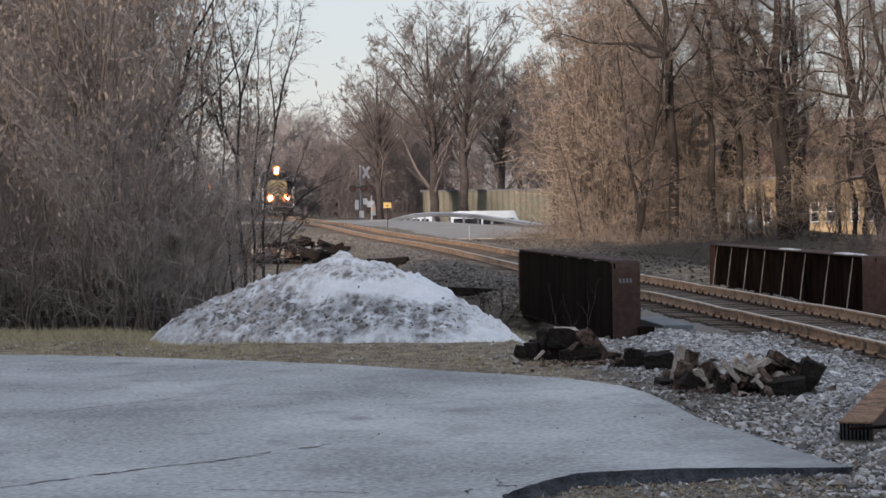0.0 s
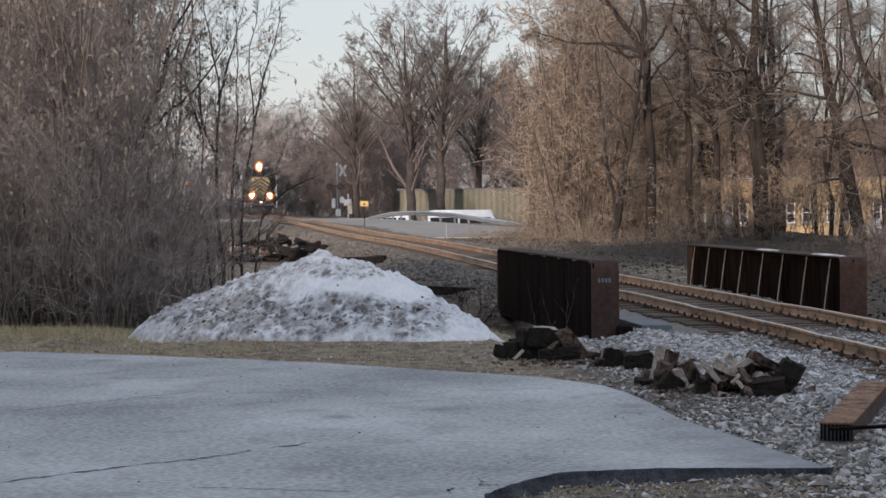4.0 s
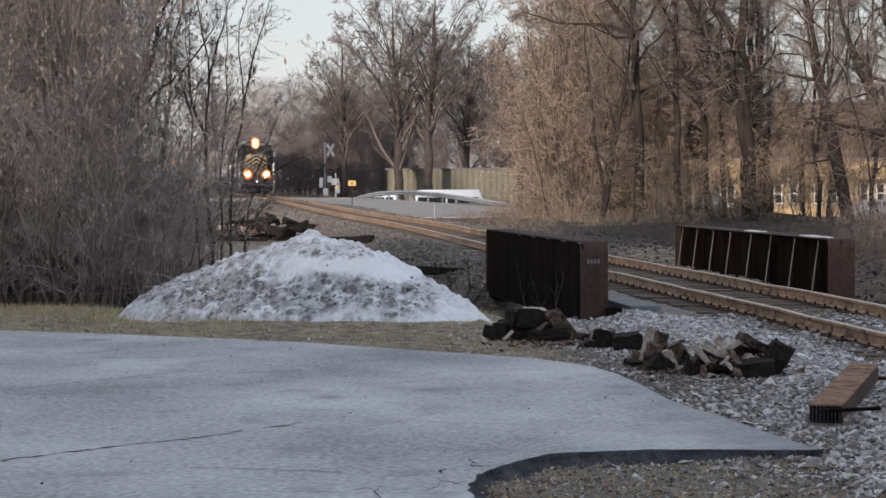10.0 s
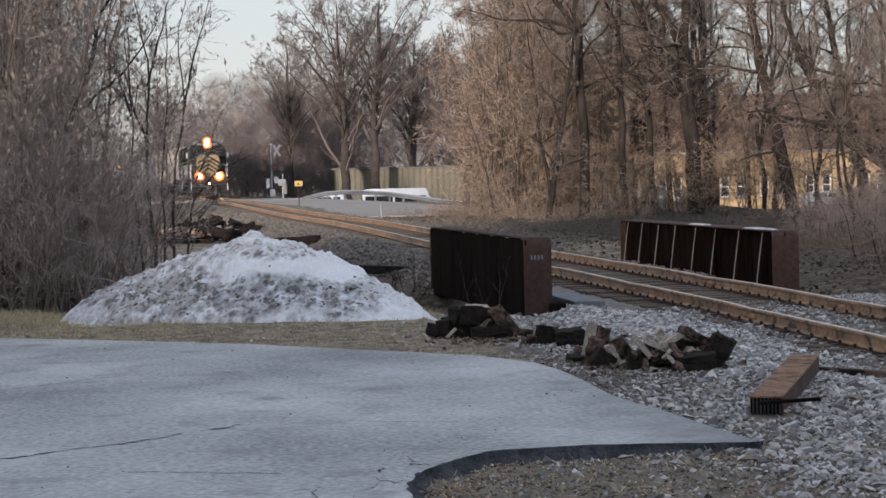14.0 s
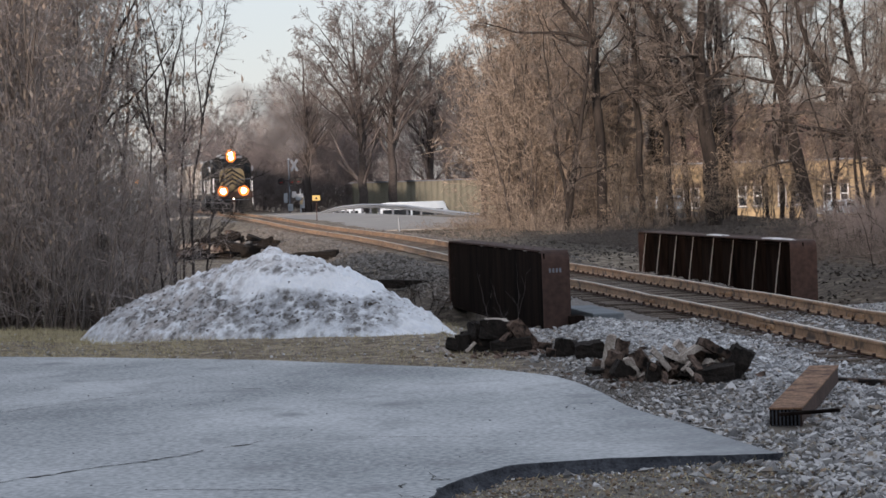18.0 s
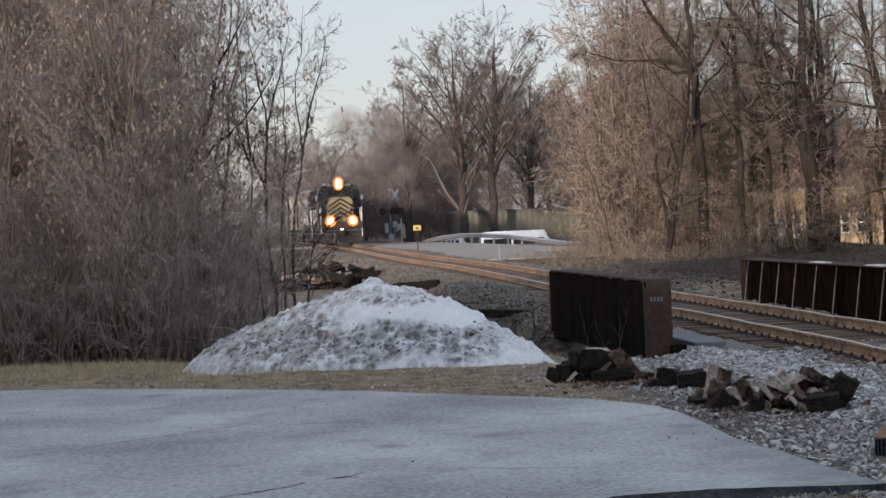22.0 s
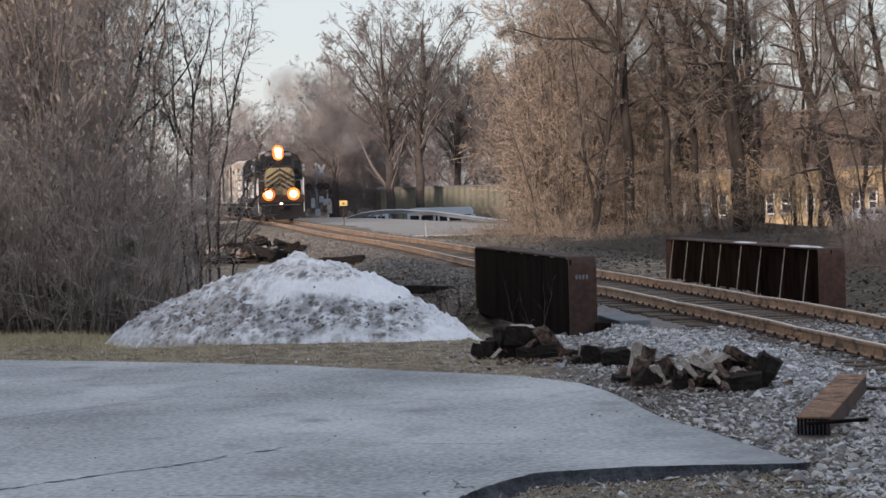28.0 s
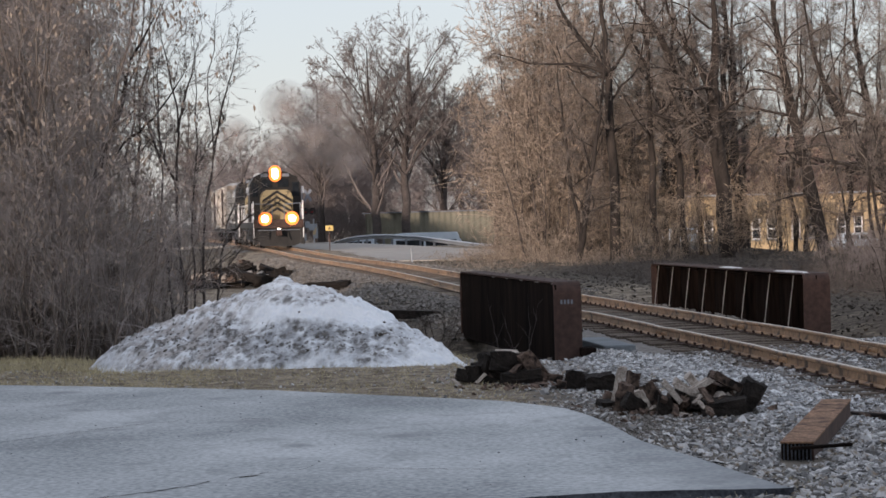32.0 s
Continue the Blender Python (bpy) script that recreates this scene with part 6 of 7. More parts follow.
# ---- crossing, road and guardrail ----
def build_crossing():
    bm = bmesh.new()
    left = [(track_x(y) + 2.3, y) for y in range(95, 171, 4)]
    right = [(2.6 - (y - 78) * 0.0 if y < 118 else 2.6 - (y - 118) * 0.2, y) for y in range(95, 171, 4)]
    rows = [[bm.verts.new((a[0], a[1], 0.055 + 0.12 * smooth(110, 160, a[1]))), bm.verts.new((b[0], b[1], 0.055 + 0.12 * smooth(110, 160, b[1])))] for a, b in zip(left, right)]
    lows = [[bm.verts.new((*v.co.xy, v.co.z - 0.25)) for v in r] for r in rows]
    for i in range(len(rows) - 1):
        bm.faces.new((rows[i][0], rows[i][1], rows[i + 1][1], rows[i + 1][0]))
        bm.faces.new((rows[i][1], lows[i][1], lows[i + 1][1], rows[i + 1][1]))
        bm.faces.new((rows[i][0], rows[i + 1][0], lows[i + 1][0], lows[i][0]))
    bm.faces.new((rows[0][0], lows[0][0], lows[0][1], rows[0][1]))
    bmesh.ops.recalc_face_normals(bm, faces=bm.faces)
    tagged(part("road", bm, M["road"]), "pale worn road alongside the railway", "road", kind="structure")
    tagged(part("crossing_road", one(-35, 174, 0.02, 52, 7.5, 0.3, 0.02, pose(0, 0, 0, 0, 0, 3)), M["road"]), "pale road that crosses the track on the level", "road", kind="structure")

    s = thing("crossing_signal", "railway crossing signal mast with white crossbuck and dark lamps", "crossing signal", m=pose(-11.55, 179, 0.15))
    part("mast", onerod((0, 0, 0), (0, 0, 4.2), 0.06), M["dim"], s, "grey steel mast")
    for a in (-45, 45):
        cb = part("crossbuck_blade", one(0, 0, 0, 1.05, 0.03, 0.2, 0.01), M["dim"], s, "dull grey-white crossbuck blade")
        cb.matrix_basis = pose(0.44, -0.1 + (0.03 if a > 0 else 0), 3.75, 0, a + 15 * (1 if a > 0 else -1), 0)
    part("lamp_arm", onerod((-0.75, -0.05, 2.55), (0.95, -0.05, 2.55), 0.04), M["black"], s)
    for x in (-0.6, 0.25, 0.75):
        lamp = part("lamp_background", onerod((x, -0.12, 2.5), (x, -0.18, 2.5), 0.28, 16), M["black"], s, "black round lamp shield")
        part("lens", onerod((x, -0.19, 2.5), (x, -0.22, 2.5), 0.1, 12), M["red"], lamp, "unlit dark red lens")
        part("lamp_hood", onerod((x, -0.3, 2.58), (x, -0.18, 2.58), 0.13, 12), M["black"], lamp)
    part("bell", onerod((0, 0, 4.2), (0, 0, 4.32), 0.12, 10, 0.05), M["grey"], s)
    for x, y, z, sx, sz in ((-0.3, 0, 1.2, 0.3, 0.75), (0.35, 0.1, 1.45, 0.35, 0.5), (0.8, -0.1, 1.25, 0.6, 0.5), (1.0, 0, 0.75, 0.3, 0.8), (0.05, 0, 0.45, 0.4, 0.55)):
        part("equipment_box", one(x, y, z, sx, 0.3, sz, 0.03), M["boxgrey"], s, "small grey-white equipment box")
    part("counterweight", one(0.95, -0.05, 0.95, 0.22, 0.4, 0.6, 0.05, pose(0, 0, 0, 0, 15, 0)), M["yellowish"], s, "tan counterweight")
    part("second_mast", onerod((0.85, 0, 0), (0.85, 0, 1.9), 0.06), M["grey"], s)

    p = thing("yellow_sign", "small yellow warning sign on a thin dark post by the track", "sign", m=pose(-6.85, 130, 0.0))
    part("post", onerod((0, 0, -0.2), (0, 0, 1.55), 0.03, 6), M["rust"], p)
    part("panel", one(0, -0.045, 1.4, 0.44, 0.012, 0.3, 0.004), M["yellow"], p, "yellow panel")
    tri = prism([(-0.09, 1.33), (0.09, 1.33), (0, 1.47)], -0.062, -0.053)
    part("symbol", tri, M["black"], p, "dark symbol")
    st = part("marker_post", onerod((0, 0, -0.2), (-0.03, 0, 0.6), 0.035, 6), M["boxgrey"])
    st.matrix_basis = pose(-1.5, 92, ground_z(-1.5, 92))
    tagged(st, "short grey marker post beside the track", "post")

    a = thing("warning_lamp", "small amber lamp on a thin post beyond the thicket", "lamp", m=pose(-22.55, 172, 0.1))
    part("post", onerod((0, 0, -0.3), (0, 0, 2.7), 0.04, 6), M["dim"], a)
    part("housing", onerod((0, 0.05, 2.85), (0, 0.2, 2.85), 0.17, 12), M["black"], a)
    part("lens", onerod((0, -0.02, 2.85), (0, 0.05, 2.85), 0.14, 12), M["amber"], a, "lit amber lens")

    g = thing("guardrail", "curved galvanised guardrail with a turned-down end by the road", "guardrail")
    line = [(-8.79, 170, 0.22), (-8.18, 168.8, 0.4), (-7.61, 167.5, 0.54), (-6.8, 166, 0.69), (-5.47, 163, 0.79), (-4.19, 160, 0.78), (-2.13, 154, 0.67), (-0.22, 148, 0.43), (1.54, 142, 0.21), (3.15, 136, 0.05)]
    prof = [(0.0, 0.0), (-0.08, -0.06), (-0.08, -0.1), (0.0, -0.155), (-0.08, -0.21), (-0.08, -0.25), (0.0, -0.31), (0.02, -0.31), (-0.055, -0.25), (-0.055, -0.21), (0.02, -0.155), (-0.055, -0.1), (-0.055, -0.06), (0.02, 0.0)]
    v, f, n = [], [], len(prof)
    for i, q in enumerate(line):
        a, b = Vector(line[max(i - 1, 0)]), Vector(line[min(i + 1, len(line) - 1)])
        t = (b - a).normalized()
        side = Vector((-t.y, t.x, 0)).normalized()
        v += [tuple(Vector(q) + side * o * 1.6 + Vector((0, 0, z))) for o, z in prof]
    for j in range(len(line) - 1):
        f += [(j * n + i, j * n + (i + 1) % n, (j + 1) * n + (i + 1) % n, (j + 1) * n + i) for i in range(n)]
    link("beam", array_mesh("beam", v, f, smooth=False), M["grey"], g, "galvanised w-beam")
    for (ax, ay, az), (bx, by, bz) in zip(line[1:], line[2:]):
        for u in (0.0, 0.5):
            x, y, z = ax + (bx - ax) * u, ay + (by - ay) * u, az + (bz - az) * u
            part("post", one(x + 0.12, y + 0.1, z - 0.55, 0.15, 0.15, 0.9), M["dim"], g)


def car(label, m, paint, length=4.7, height=1.5, van=False):
    c = thing("parked_car", label, "car", "parked cars", m)
    h = height
    prof = [(-length / 2, 0.35), (-length / 2, 0.8), (-length / 2 + 0.15, 0.92), (-length / 2 + 0.5, 1.0), (-length / 2 + 0.9, h - 0.05), (-length / 2 + 1.4, h), (length / 2 - (1.6 if not van else 0.9), h),
            (length / 2 - (0.95 if not van else 0.4), 1.0), (length / 2 - 0.1, 0.85), (length / 2, 0.7), (length / 2, 0.35)]
    bm = prism(prof, -0.88, 0.88)
    bmesh.ops.bevel(bm, geom=[e for e in bm.edges if abs(e.verts[0].co.y - e.verts[1].co.y) < 0.01], offset=0.07, segments=2, affect="EDGES")
    part("body", bm, paint, c)
    for s in (-1, 1):
        for x0, x1 in ((-length / 2 + 1.0, -0.15), (0.0, length / 2 - (1.65 if not van else 0.9))):
            part("side_window", one((x0 + x1) / 2, s * 0.885, (min(h - 0.16, 1.44) + 0.98) / 2, x1 - x0, 0.02, min(h - 0.16, 1.44) - 0.98, 0.005), M["glass"], c, "dark side window")
        for x in (-length * 0.3, length * 0.3):
            w = part("wheel", onerod((x, s * 0.7, 0.32), (x, s * 0.9, 0.32), 0.32, 18), M["rubber"], c, "black tyre")
            part("rim", onerod((x, s * 0.895, 0.32), (x, s * 0.915, 0.32), 0.19, 14), M["grey"], w, "grey rim")
    part("windscreen", one(length / 2 - (1.27 if not van else 0.62), 0, (h + 0.98) / 2, 0.03, 1.5, 0.55, 0.005, pose(0, 0, 0, 0, -50 if not van else -40, 0)), M["glass"], c, "dark windscreen")
    for s in (-1, 1):
        part("headlight", one(length / 2 - 0.02, s * 0.65, 0.72, 0.06, 0.3, 0.13, 0.02), M["grey"], c, "clear headlight")
    return c


def build_buildings():
    # long metal shed behind the parked cars
    b = thing("metal_shed", "long low beige metal building with dark roof edge", "building", m=pose(-7.4, 201, -0.9))
    n = 60
    pts = []
    for i in range(n * 2 + 1):
        pts.append((i * 0.13, 0.0 if (i // 1) % 4 in (0, 1) else 0.05))
    bm = bmesh.new()
    vs = [(bm.verts.new((x, y, 0)), bm.verts.new((x, y, 3.3))) for x, y in pts]
    for p, q in zip(vs, vs[1:]):
        bm.faces.new((p[0], q[0], q[1], p[1]))
    part("front_wall", bm, M["siding"], b, "beige ribbed metal siding")
    part("back_wall", one(7.8, 12, 1.65, 15.6, 0.1, 3.3), M["siding"], b)
    for x in (0, 15.6):
        part("side_wall", one(x, 6, 1.65, 0.1, 12, 3.3), M["siding"], b)
    part("roof", one(7.8, 6.1, 3.38, 16.2, 12.5, 0.1, 0.02), M["roof"], b, "low dark roof")
    part("gutter", one(7.8, -0.2, 3.34, 16.2, 0.1, 0.1, 0.02), M["dim"], b, "grey gutter")

    # yellow brick house with a large brown roof
    h = thing("brick_house", "yellow brick building with a large brown roof and white windows", "house", m=pose(20.4, 200, -2.6))
    wins = [0.95, 2.26, 6.4, 7.75, 9.91, 11.21, 13.92, 15.37, 18.79, 20.2, 22.4, 23.8]
    width, wall_h, z0, z1, ww = 26.0, 5.9, 1.8, 3.65, 0.78
    edges = [0.0]
    for x in wins:
        edges += [x - ww / 2, x + ww / 2]
    edges.append(width)
    for i in range(0, len(edges), 2):
        a, c = edges[i], edges[i + 1]
        part("wall_pier", one((a + c) / 2, 0.15, (z0 + z1) / 2, c - a, 0.3, z1 - z0), M["brick"], h)
    part("wall_base", one(width / 2, 0.15, z0 / 2, width, 0.3, z0), M["brick"], h, "yellow brick wall")
    part("wall_head", one(width / 2, 0.15, (z1 + wall_h) / 2, width, 0.3, wall_h - z1), M["brick"], h)
    for x in (0.15, width - 0.15):
        part("side_wall", one(x, 7, wall_h / 2, 0.3, 13.4, wall_h), M["brick"], h)
    part("back_wall", one(width / 2, 14, wall_h / 2, width, 0.3, wall_h), M["brick"], h)
    for x in wins:
        w = part("window", one(x, 0.2, (z0 + z1) / 2, ww - 0.02, 0.04, z1 - z0), M["glass"], h, "dark sash window with white frame")
        for dx in (-1, 1):
            part("jamb", one(x + dx * (ww / 2 - 0.05), 0.1, (z0 + z1) / 2, 0.1, 0.12, z1 - z0), M["white"], w, "white frame")
        for z in (z0 + 0.05, z1 - 0.05, (z0 + z1) / 2):
            part("rail", one(x, 0.1, z, ww - 0.2, 0.12, 0.1), M["white"], w, "white frame")
        part("sill", one(x, -0.06, z0 - 0.06, ww + 0.2, 0.16, 0.1, 0.01), M["plate"], w)
        part("brick_arch", prism([(x - 0.52, z1 - 0.05), (x + 0.52, z1 - 0.05), (x + 0.46, z1 + 0.22), (x, z1 + 0.36), (x - 0.46, z1 + 0.22)], -0.05, -0.004), M["roof"], w, "dark red brick arch")
    bm = prism([(-0.8, wall_h - 0.1), (7.0, 11.0), (7.15, 11.0), (14.9, wall_h - 0.1), (14.6, wall_h - 0.25), (7.05, 10.7), (-0.5, wall_h - 0.25)], 0, 27.4)
    bm.transform(Matrix.Translation((-0.7, 0, 0)) @ Matrix(((0, 1, 0, 0), (1, 0, 0, 0), (0, 0, 1, 0), (0, 0, 0, 1))))
    bmesh.ops.recalc_face_normals(bm, faces=bm.faces)
    part("roof", bm, M["roof"], h, "brown shingle roof")
    part("gutter", one(width / 2, -0.86, wall_h - 0.16, 27.4, 0.14, 0.12, 0.02), M["boxgrey"], h, "pale gutter")
    for x in (0.1, width - 0.1):
        bm = prism([(-0.2, wall_h), (7.05, 10.7), (14.2, wall_h)], x - 0.1, x + 0.1)
        bm.transform(Matrix(((0, 1, 0, 0), (1, 0, 0, 0), (0, 0, 1, 0), (0, 0, 0, 1))))
        bmesh.ops.recalc_face_normals(bm, faces=bm.faces)
        part("gable", bm, M["brick"], h)

    car("white van parked behind the guardrail", pose(-1.85, 174, -1.24, 0, 0, -2), M["carwhite"], 6.5, 2.0, True)
    car("pale car parked beside the van behind the guardrail", pose(-6.6, 176, -1.24, 0, 0, -2), M["carwhite"], 4.4, 1.72)
    car("white car parked before the brick house", pose(35.0, 196, ground_z(35, 196), 0, 0, 4), M["carwhite"])
    car("white car parked beside the brick house", pose(19.3, 190, ground_z(19.3, 190), 0, 0, 60), M["carwhite"])
    car("white van parked beyond the thicket", pose(-23.75, 177, 0.17, 0, 0, -82), M["carwhite"], 5.6, 2.6, True)


# ---- train ----
def bogie(parent, y):
    for dy in (-1.3, 1.3):
        for s in (-1, 1):
            w = part("wheel", onerod((s * 0.72, y + dy, 0.5), (s * 0.84, y + dy, 0.5), 0.5, 20), M["girder"], parent, "steel wheel")
        part("axle", onerod((-0.84, y + dy, 0.5), (0.84, y + dy, 0.5), 0.08), M["girder"], parent)
    for s in (-1, 1):
        part("truck_frame", one(s * 0.98, y, 0.62, 0.18, 3.6, 0.35, 0.05), M["black"], parent, "dark truck side frame")


def locomotive(lit):
    """Front at y = 0, facing -y; the rail top is z = 0."""
    t = thing("locomotive", "gold and black diesel locomotive with lit headlights on the track" if lit else "second gold and black diesel locomotive coupled behind", "locomotive", "train on the track")
    part("frame", one(0, 9, 1.35, 2.9, 17.0, 0.36, 0.03), M["black"], t, "black underframe")
    part("anticlimber", one(0, 0.35, 1.42, 2.9, 0.5, 0.5, 0.04), M["rust"], t, "dark brown front platform edge")
    bm = prism([(-1.45, 1.2), (1.45, 1.2), (1.4, 0.35), (0.9, 0.12), (-0.9, 0.12), (-1.4, 0.35)], 0.28, 0.42)
    part("pilot", bm, M["black"], t, "black snow plough pilot")
    part("coupler", one(0, 0.0, 0.88, 0.3, 0.7, 0.32, 0.05), M["rust"], t)
    nose = prism([(-0.92, 1.55), (0.92, 1.55), (0.92, 3.05), (0.72, 3.4), (-0.72, 3.4), (-0.92, 3.05)], 0.95, 2.5)
    bmesh.ops.bevel(nose, geom=nose.edges[:], offset=0.08, segments=2, affect="EDGES")
    nose = part("nose", nose, M["gold"], t, "gold nose with dark chevrons")
    for k in range(4):
        z = 2.2 + k * 0.32
        for s in (-1, 1):
            pts = [(0, z + 0.05), (s * 0.86, z - 0.5), (s * 0.86, z - 0.34), (0, z + 0.21)]
            part("chevron", prism(pts if s > 0 else pts[::-1], 0.93, 0.945), M["black"], nose, "dark chevron stripe")
    cab = prism([(-1.5, 1.55), (1.5, 1.55), (1.5, 3.75), (1.25, 4.2), (0.6, 4.5), (-0.6, 4.5), (-1.25, 4.2), (-1.5, 3.75)], 2.5, 5.0)
    cab = part("cab", cab, M["black"], t, "black cab with rounded roof")
    for s in (-1, 1):
        part("windscreen", one(s * 0.48, 2.49, 3.82, 0.62, 0.03, 0.5, 0.03), M["glass"], cab, "dark windscreen")
        part("side_windscreen", one(s * 1.2, 2.49, 3.45, 0.4, 0.03, 0.8, 0.03), M["glass"], cab, "dark front door window")
        part("number_board", one(s * 0.62, 2.47, 4.28, 0.42, 0.05, 0.18, 0.01), M["dim"], cab, "dull pale number board")
        part("side_window", one(s * 1.505, 3.7, 3.4, 0.03, 1.3, 0.65, 0.02), M["glass"], cab, "dark cab side window")
    part("headlight_housing", one(0, 2.42, 4.37, 0.46, 0.2, 0.52, 0.05), M["black"], cab)
    lamp = M["lamp"] if lit else M["grey"]
    for dz in (-0.12, 0.12):
        # glowing disc added behind each headlight as its glare halo
        part("headlight_reflector", onerod((0, 2.315, 4.37 + dz), (0, 2.335, 4.37 + dz), 0.36, 20), M["halo_disc"] if lit else M["grey"], t, "disc added as lamp halo")
        part("headlight", onerod((0, 2.3, 4.37 + dz), (0, 2.33, 4.37 + dz), 0.17, 16), lamp, t, "bright warm headlight" if lit else "")
    for s in (-1, 1):
        hs = part("ditch_light_housing", one(s * 0.78, 0.22, 1.72, 0.4, 0.26, 0.4, 0.04), M["black"], t)
        # glare halo of the ditch light, added as a glowing disc
        part("ditch_reflector", onerod((s * 0.78, 0.075, 1.72), (s * 0.78, 0.12, 1.72), 0.4, 20), M["halo_disc"] if lit else M["grey"], hs, "disc added as lamp halo")
        part("ditch_light", onerod((s * 0.78, 0.06, 1.72), (s * 0.78, 0.1, 1.72), 0.2, 16), lamp, hs, "bright warm ditch light" if lit else "")
        part("corner_step", one(s * 1.38, 0.55, 0.72, 0.24, 0.6, 1.0, 0.03), M["black"], t, "dark corner steps")
        for y in (0.3, 1.4, 2.4):
            part("handrail_post", onerod((s * 1.42, y, 1.5), (s * 1.42, y, 2.6), 0.022, 6), M["white"], t, "white handrail post")
        part("handrail", onerod((s * 1.42, 0.3, 2.6), (s * 1.42, 16.5, 2.6), 0.022, 6), M["white"], t, "white handrail")
        for y in range(5, 17, 2):
            part("handrail_post", onerod((s * 1.42, y, 1.5), (s * 1.42, y, 2.6), 0.022, 6), M["white"], t, "white handrail post")
    for s in (-1, 1):
        part("end_rail", onerod((s * 0.35, 0.2, 2.55), (s * 1.42, 0.3, 2.6), 0.024, 6), M["dim"], t, "dull end handrail")
        part("end_post", onerod((s * 0.35, 0.2, 1.6), (s * 0.35, 0.2, 2.55), 0.022, 6), M["dim"], t, "dull end handrail")
        part("corner_post", onerod((s * 1.44, 0.24, 0.6), (s * 1.44, 0.24, 2.75), 0.03, 6), M["white"], t, "white corner handrail")
        part("air_hose", onerod((s * 0.5, 0.2, 1.15), (s * 0.62, 0.1, 0.5), 0.03, 6), M["rubber"], t, "black air hose")
        part("sand_hatch", one(s * 0.6, 1.5, 3.36, 0.34, 0.5, 0.08, 0.02), M["black"], nose)
        part("sunshade", one(s * 0.98, 2.4, 4.16, 0.7, 0.26, 0.03), M["black"], cab, "dark window visor")
        part("mirror", one(s * 1.62, 2.7, 3.4, 0.16, 0.05, 0.4, 0.01), M["grey"], cab, "side mirror")
    part("cut_lever", onerod((-1.2, 0.08, 1.05), (1.2, 0.08, 1.05), 0.02, 6), M["dim"], t, "uncoupling lever")
    part("marker_light", onerod((0.02, 0.24, 1.14), (0.02, 0.27, 1.14), 0.09, 10), M["marker"] if lit else M["grey"], t, "small pale marker light")
    hood = prism([(-0.95, 1.55), (0.95, 1.55), (0.95, 4.0), (0.75, 4.25), (-0.75, 4.25), (-0.95, 4.0)], 5.0, 16.6)
    hood = part("long_hood", hood, M["gold"], t, "gold engine hood")
    for y in (7, 9.5, 12, 14.5):
        part("roof_fan", onerod((0, y, 4.2), (0, y, 4.42), 0.55, 18), M["black"], hood, "round roof fan")
        for s in (-1, 1):
            part("hood_door", one(s * 0.955, y, 2.9, 0.02, 1.7, 1.9, 0.01), M["carside"] if y in (9.5, 14.5) else M["black"], hood, "panelled hood door")
    part("exhaust_stack", one(0, 8.3, 4.35, 0.5, 0.5, 0.3, 0.03), M["black"], hood)
    part("horn", onerod((0.5, 3.2, 4.5), (0.5, 2.9, 4.62), 0.09, 8, 0.04), M["grey"], cab)
    part("fuel_tank", one(0, 9, 0.75, 2.5, 5.0, 0.8, 0.1), M["black"], t, "black fuel tank")
    bogie(t, 3.4)
    bogie(t, 14.6)
    return t


def boxcar(label):
    t = thing("freight_car", label, "freight car", "train on the track")
    body = part("body", one(0, 8, 2.75, 3.0, 15.4, 3.2, 0.03), M["carside"], t, "pale grey steel body")
    for s in (-1, 1):
        for i in range(15):
            part("rib", one(s * 1.53, 0.7 + i * 1.04, 2.75, 0.06, 0.12, 3.1, 0.01), M["carside"], body)
        part("door", one(s * 1.55, 8, 2.7, 0.06, 2.6, 2.9, 0.02), M["rust"], body, "brown sliding door")
    part("roof", prism([(-1.55, 4.34), (1.55, 4.34), (1.2, 4.5), (0, 4.58), (-1.2, 4.5)], 0.3, 15.7), M["grey"], t, "galvanised roof")
    part("underframe", one(0, 8, 1.0, 2.6, 15.6, 0.3, 0.03), M["black"], t)
    for i in range(6):
        part("ladder_rung", onerod((-1.4, 0.26, 1.4 + i * 0.4), (-0.9, 0.26, 1.4 + i * 0.4), 0.02, 6), M["black"], t)
    bogie(t, 2.3)
    bogie(t, 13.7)
    return t


def build_shade_ridge():
    # unseen ridge added far behind the viewer; it shades the lot from the low sun
    v, f, n = [], [], 420
    for i in range(n + 1):
        x = -420 + 840 * i / n
        h = 20.0 + 1.2 * noise.noise(Vector((x * 0.05, 0, 3))) + 1.0 * noise.noise(Vector((x * 0.3, 0, 5)))
        v += [(x, -100, -1), (x, -104, h * 0.7), (x, -110, h), (x, -130, h * 0.8), (x, -150, -1)]
    for i in range(n):
        f += [(i * 5 + k, i * 5 + k + 1, i * 5 + k + 6, i * 5 + k + 5) for k in range(4)]
    tagged(link("backdrop_ridge", array_mesh("backdrop_ridge", v, f), M["far_twig"]), "unseen ridge added behind the lot to shade it", "ridge", kind="structure")


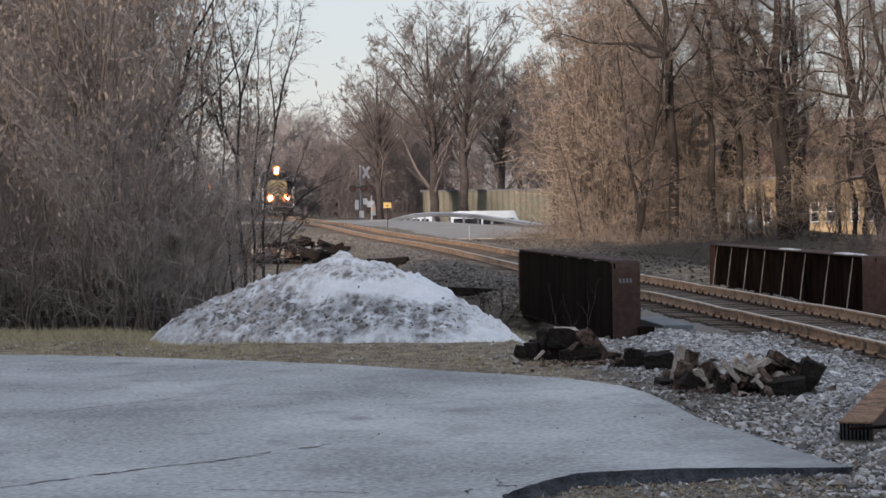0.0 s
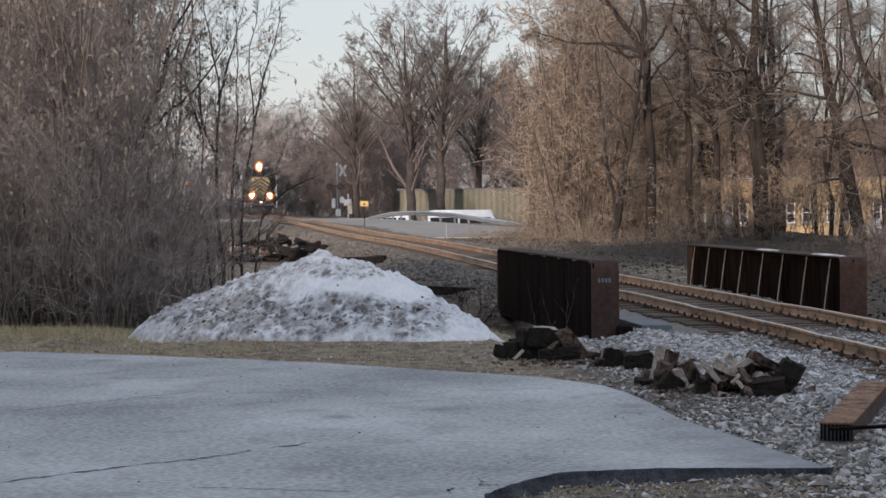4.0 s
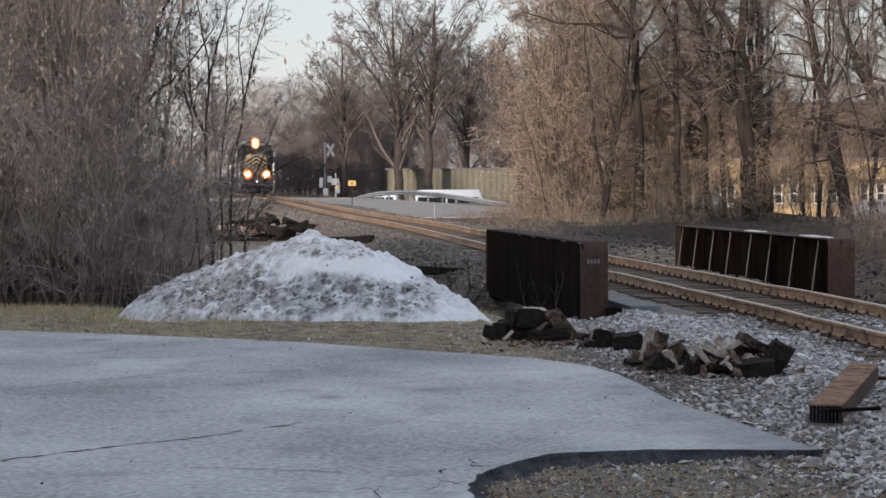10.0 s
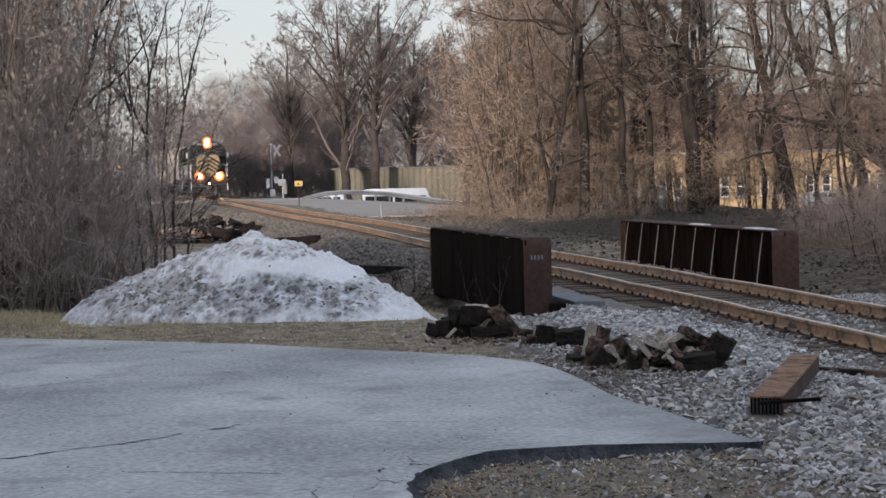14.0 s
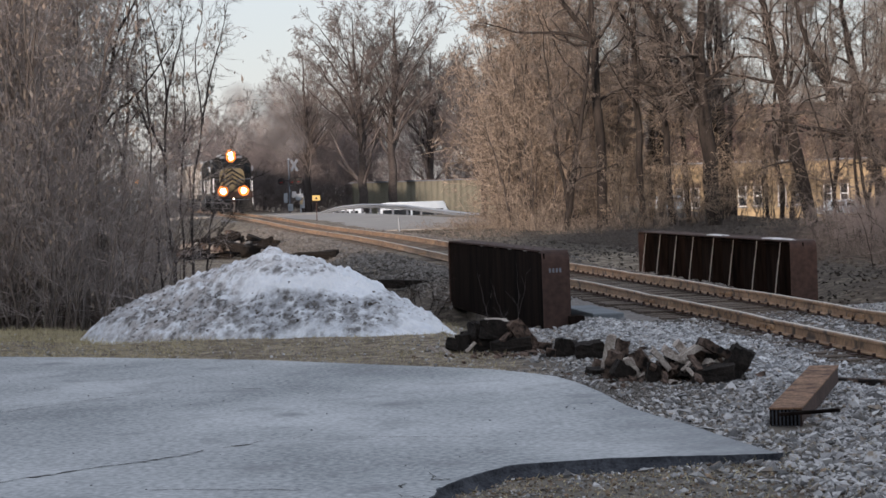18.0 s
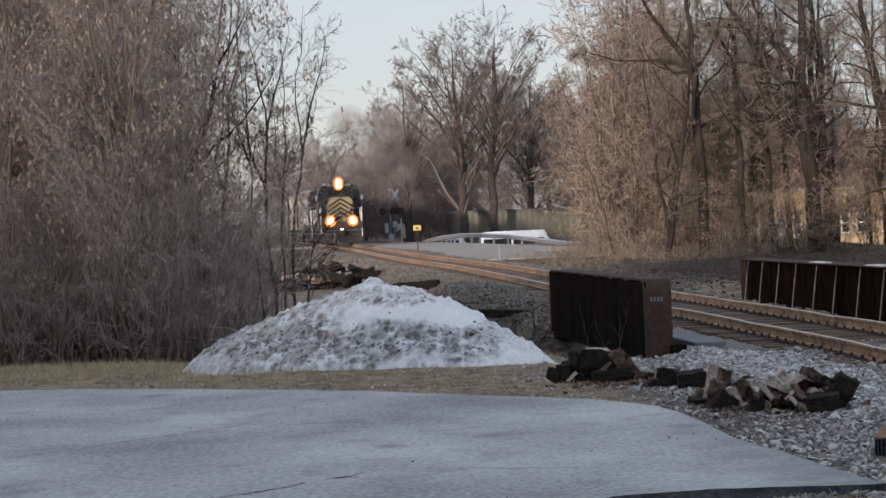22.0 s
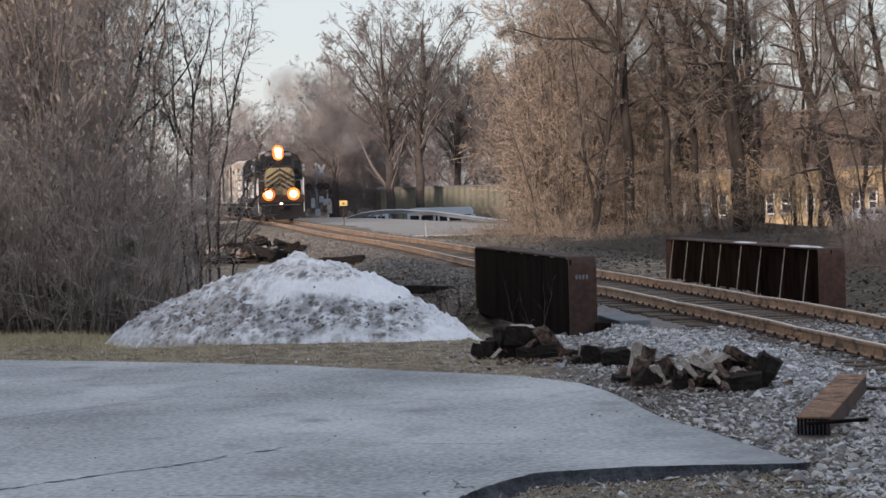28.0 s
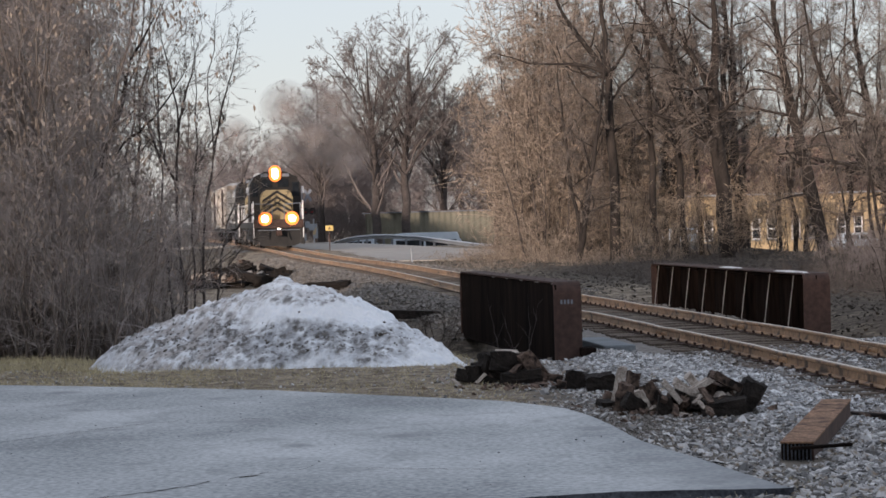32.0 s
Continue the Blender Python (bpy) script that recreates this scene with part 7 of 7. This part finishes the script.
build_ground()
build_shade_ridge()
build_snow()
build_debris()
build_bridge()
build_crossing()
build_buildings()
build_left_thicket()
build_right_trees()
build_far_trees()
build_gravel()
build_track()
TRAIN = [(locomotive(True), 0.0, 17.9), (locomotive(False), 18.3, 17.9), (boxcar("pale grey ribbed freight car behind the locomotives"), 36.6, 16), (boxcar("pale grey ribbed freight car at the train's rear"), 53.0, 16)]


def exhaust():
    """Brown-grey haze over the leading engine's stack, drifting back along its side."""
    s = thing("exhaust_smoke", "thin brown-grey diesel exhaust drifting over the leading locomotive", "smoke", m=pose(0, 0, 0))
    kinds = []
    for k in range(3):
        bm = bmesh.new()
        bmesh.ops.create_icosphere(bm, subdivisions=4, radius=1)
        for v in bm.verts:
            v.co *= 1 + 0.22 * noise.noise(v.co * 1.7 + Vector((k * 9, 0, 0))) + 0.1 * noise.noise(v.co * 4 + Vector((k * 5, 2, 0)))
        for f in bm.faces:
            f.smooth = True
        mesh = bpy.data.meshes.new("smoke_puff")
        bm.to_mesh(mesh)
        bm.free()
        mesh.materials.append(M["smoke"])
        kinds.append(mesh)
    for i, (x, y, z, r) in enumerate(((0.5, 8, 6.0, 1.5), (2.8, 10, 6.4, 1.9), (5.0, 13, 5.6, 2.1), (4.4, 15, 8.8, 2.3), (1.4, 12, 8.8, 1.9), (-1.9, 10, 7.0, 1.4))):
        p = link("smoke_puff", kinds[i % 3], None, s)
        p.matrix_basis = pose(x, y, z, 0, 40 * i, 0) @ Matrix.Scale(r, 4)
    return s


SMOKE = exhaust()


def train_front(t):
    return 218.1 - 2.366 * t - 0.00787 * t * t


def motions():
    for car_ob, back, length in TRAIN + [(SMOKE, 0.0, 17.9)]:
        rows = []
        for k in range(33):
            y = train_front(k) - 2.4 + back
            a, b = Vector((track_x(y), y)), Vector((track_x(y + length), y + length))
            turn = math.degrees(math.atan2(-(b - a).x, (b - a).y))
            rows.append((float(k), pose(a.x, a.y, rail_z(y), 0, 0, turn)))
        walk(car_ob, rows)


motions()
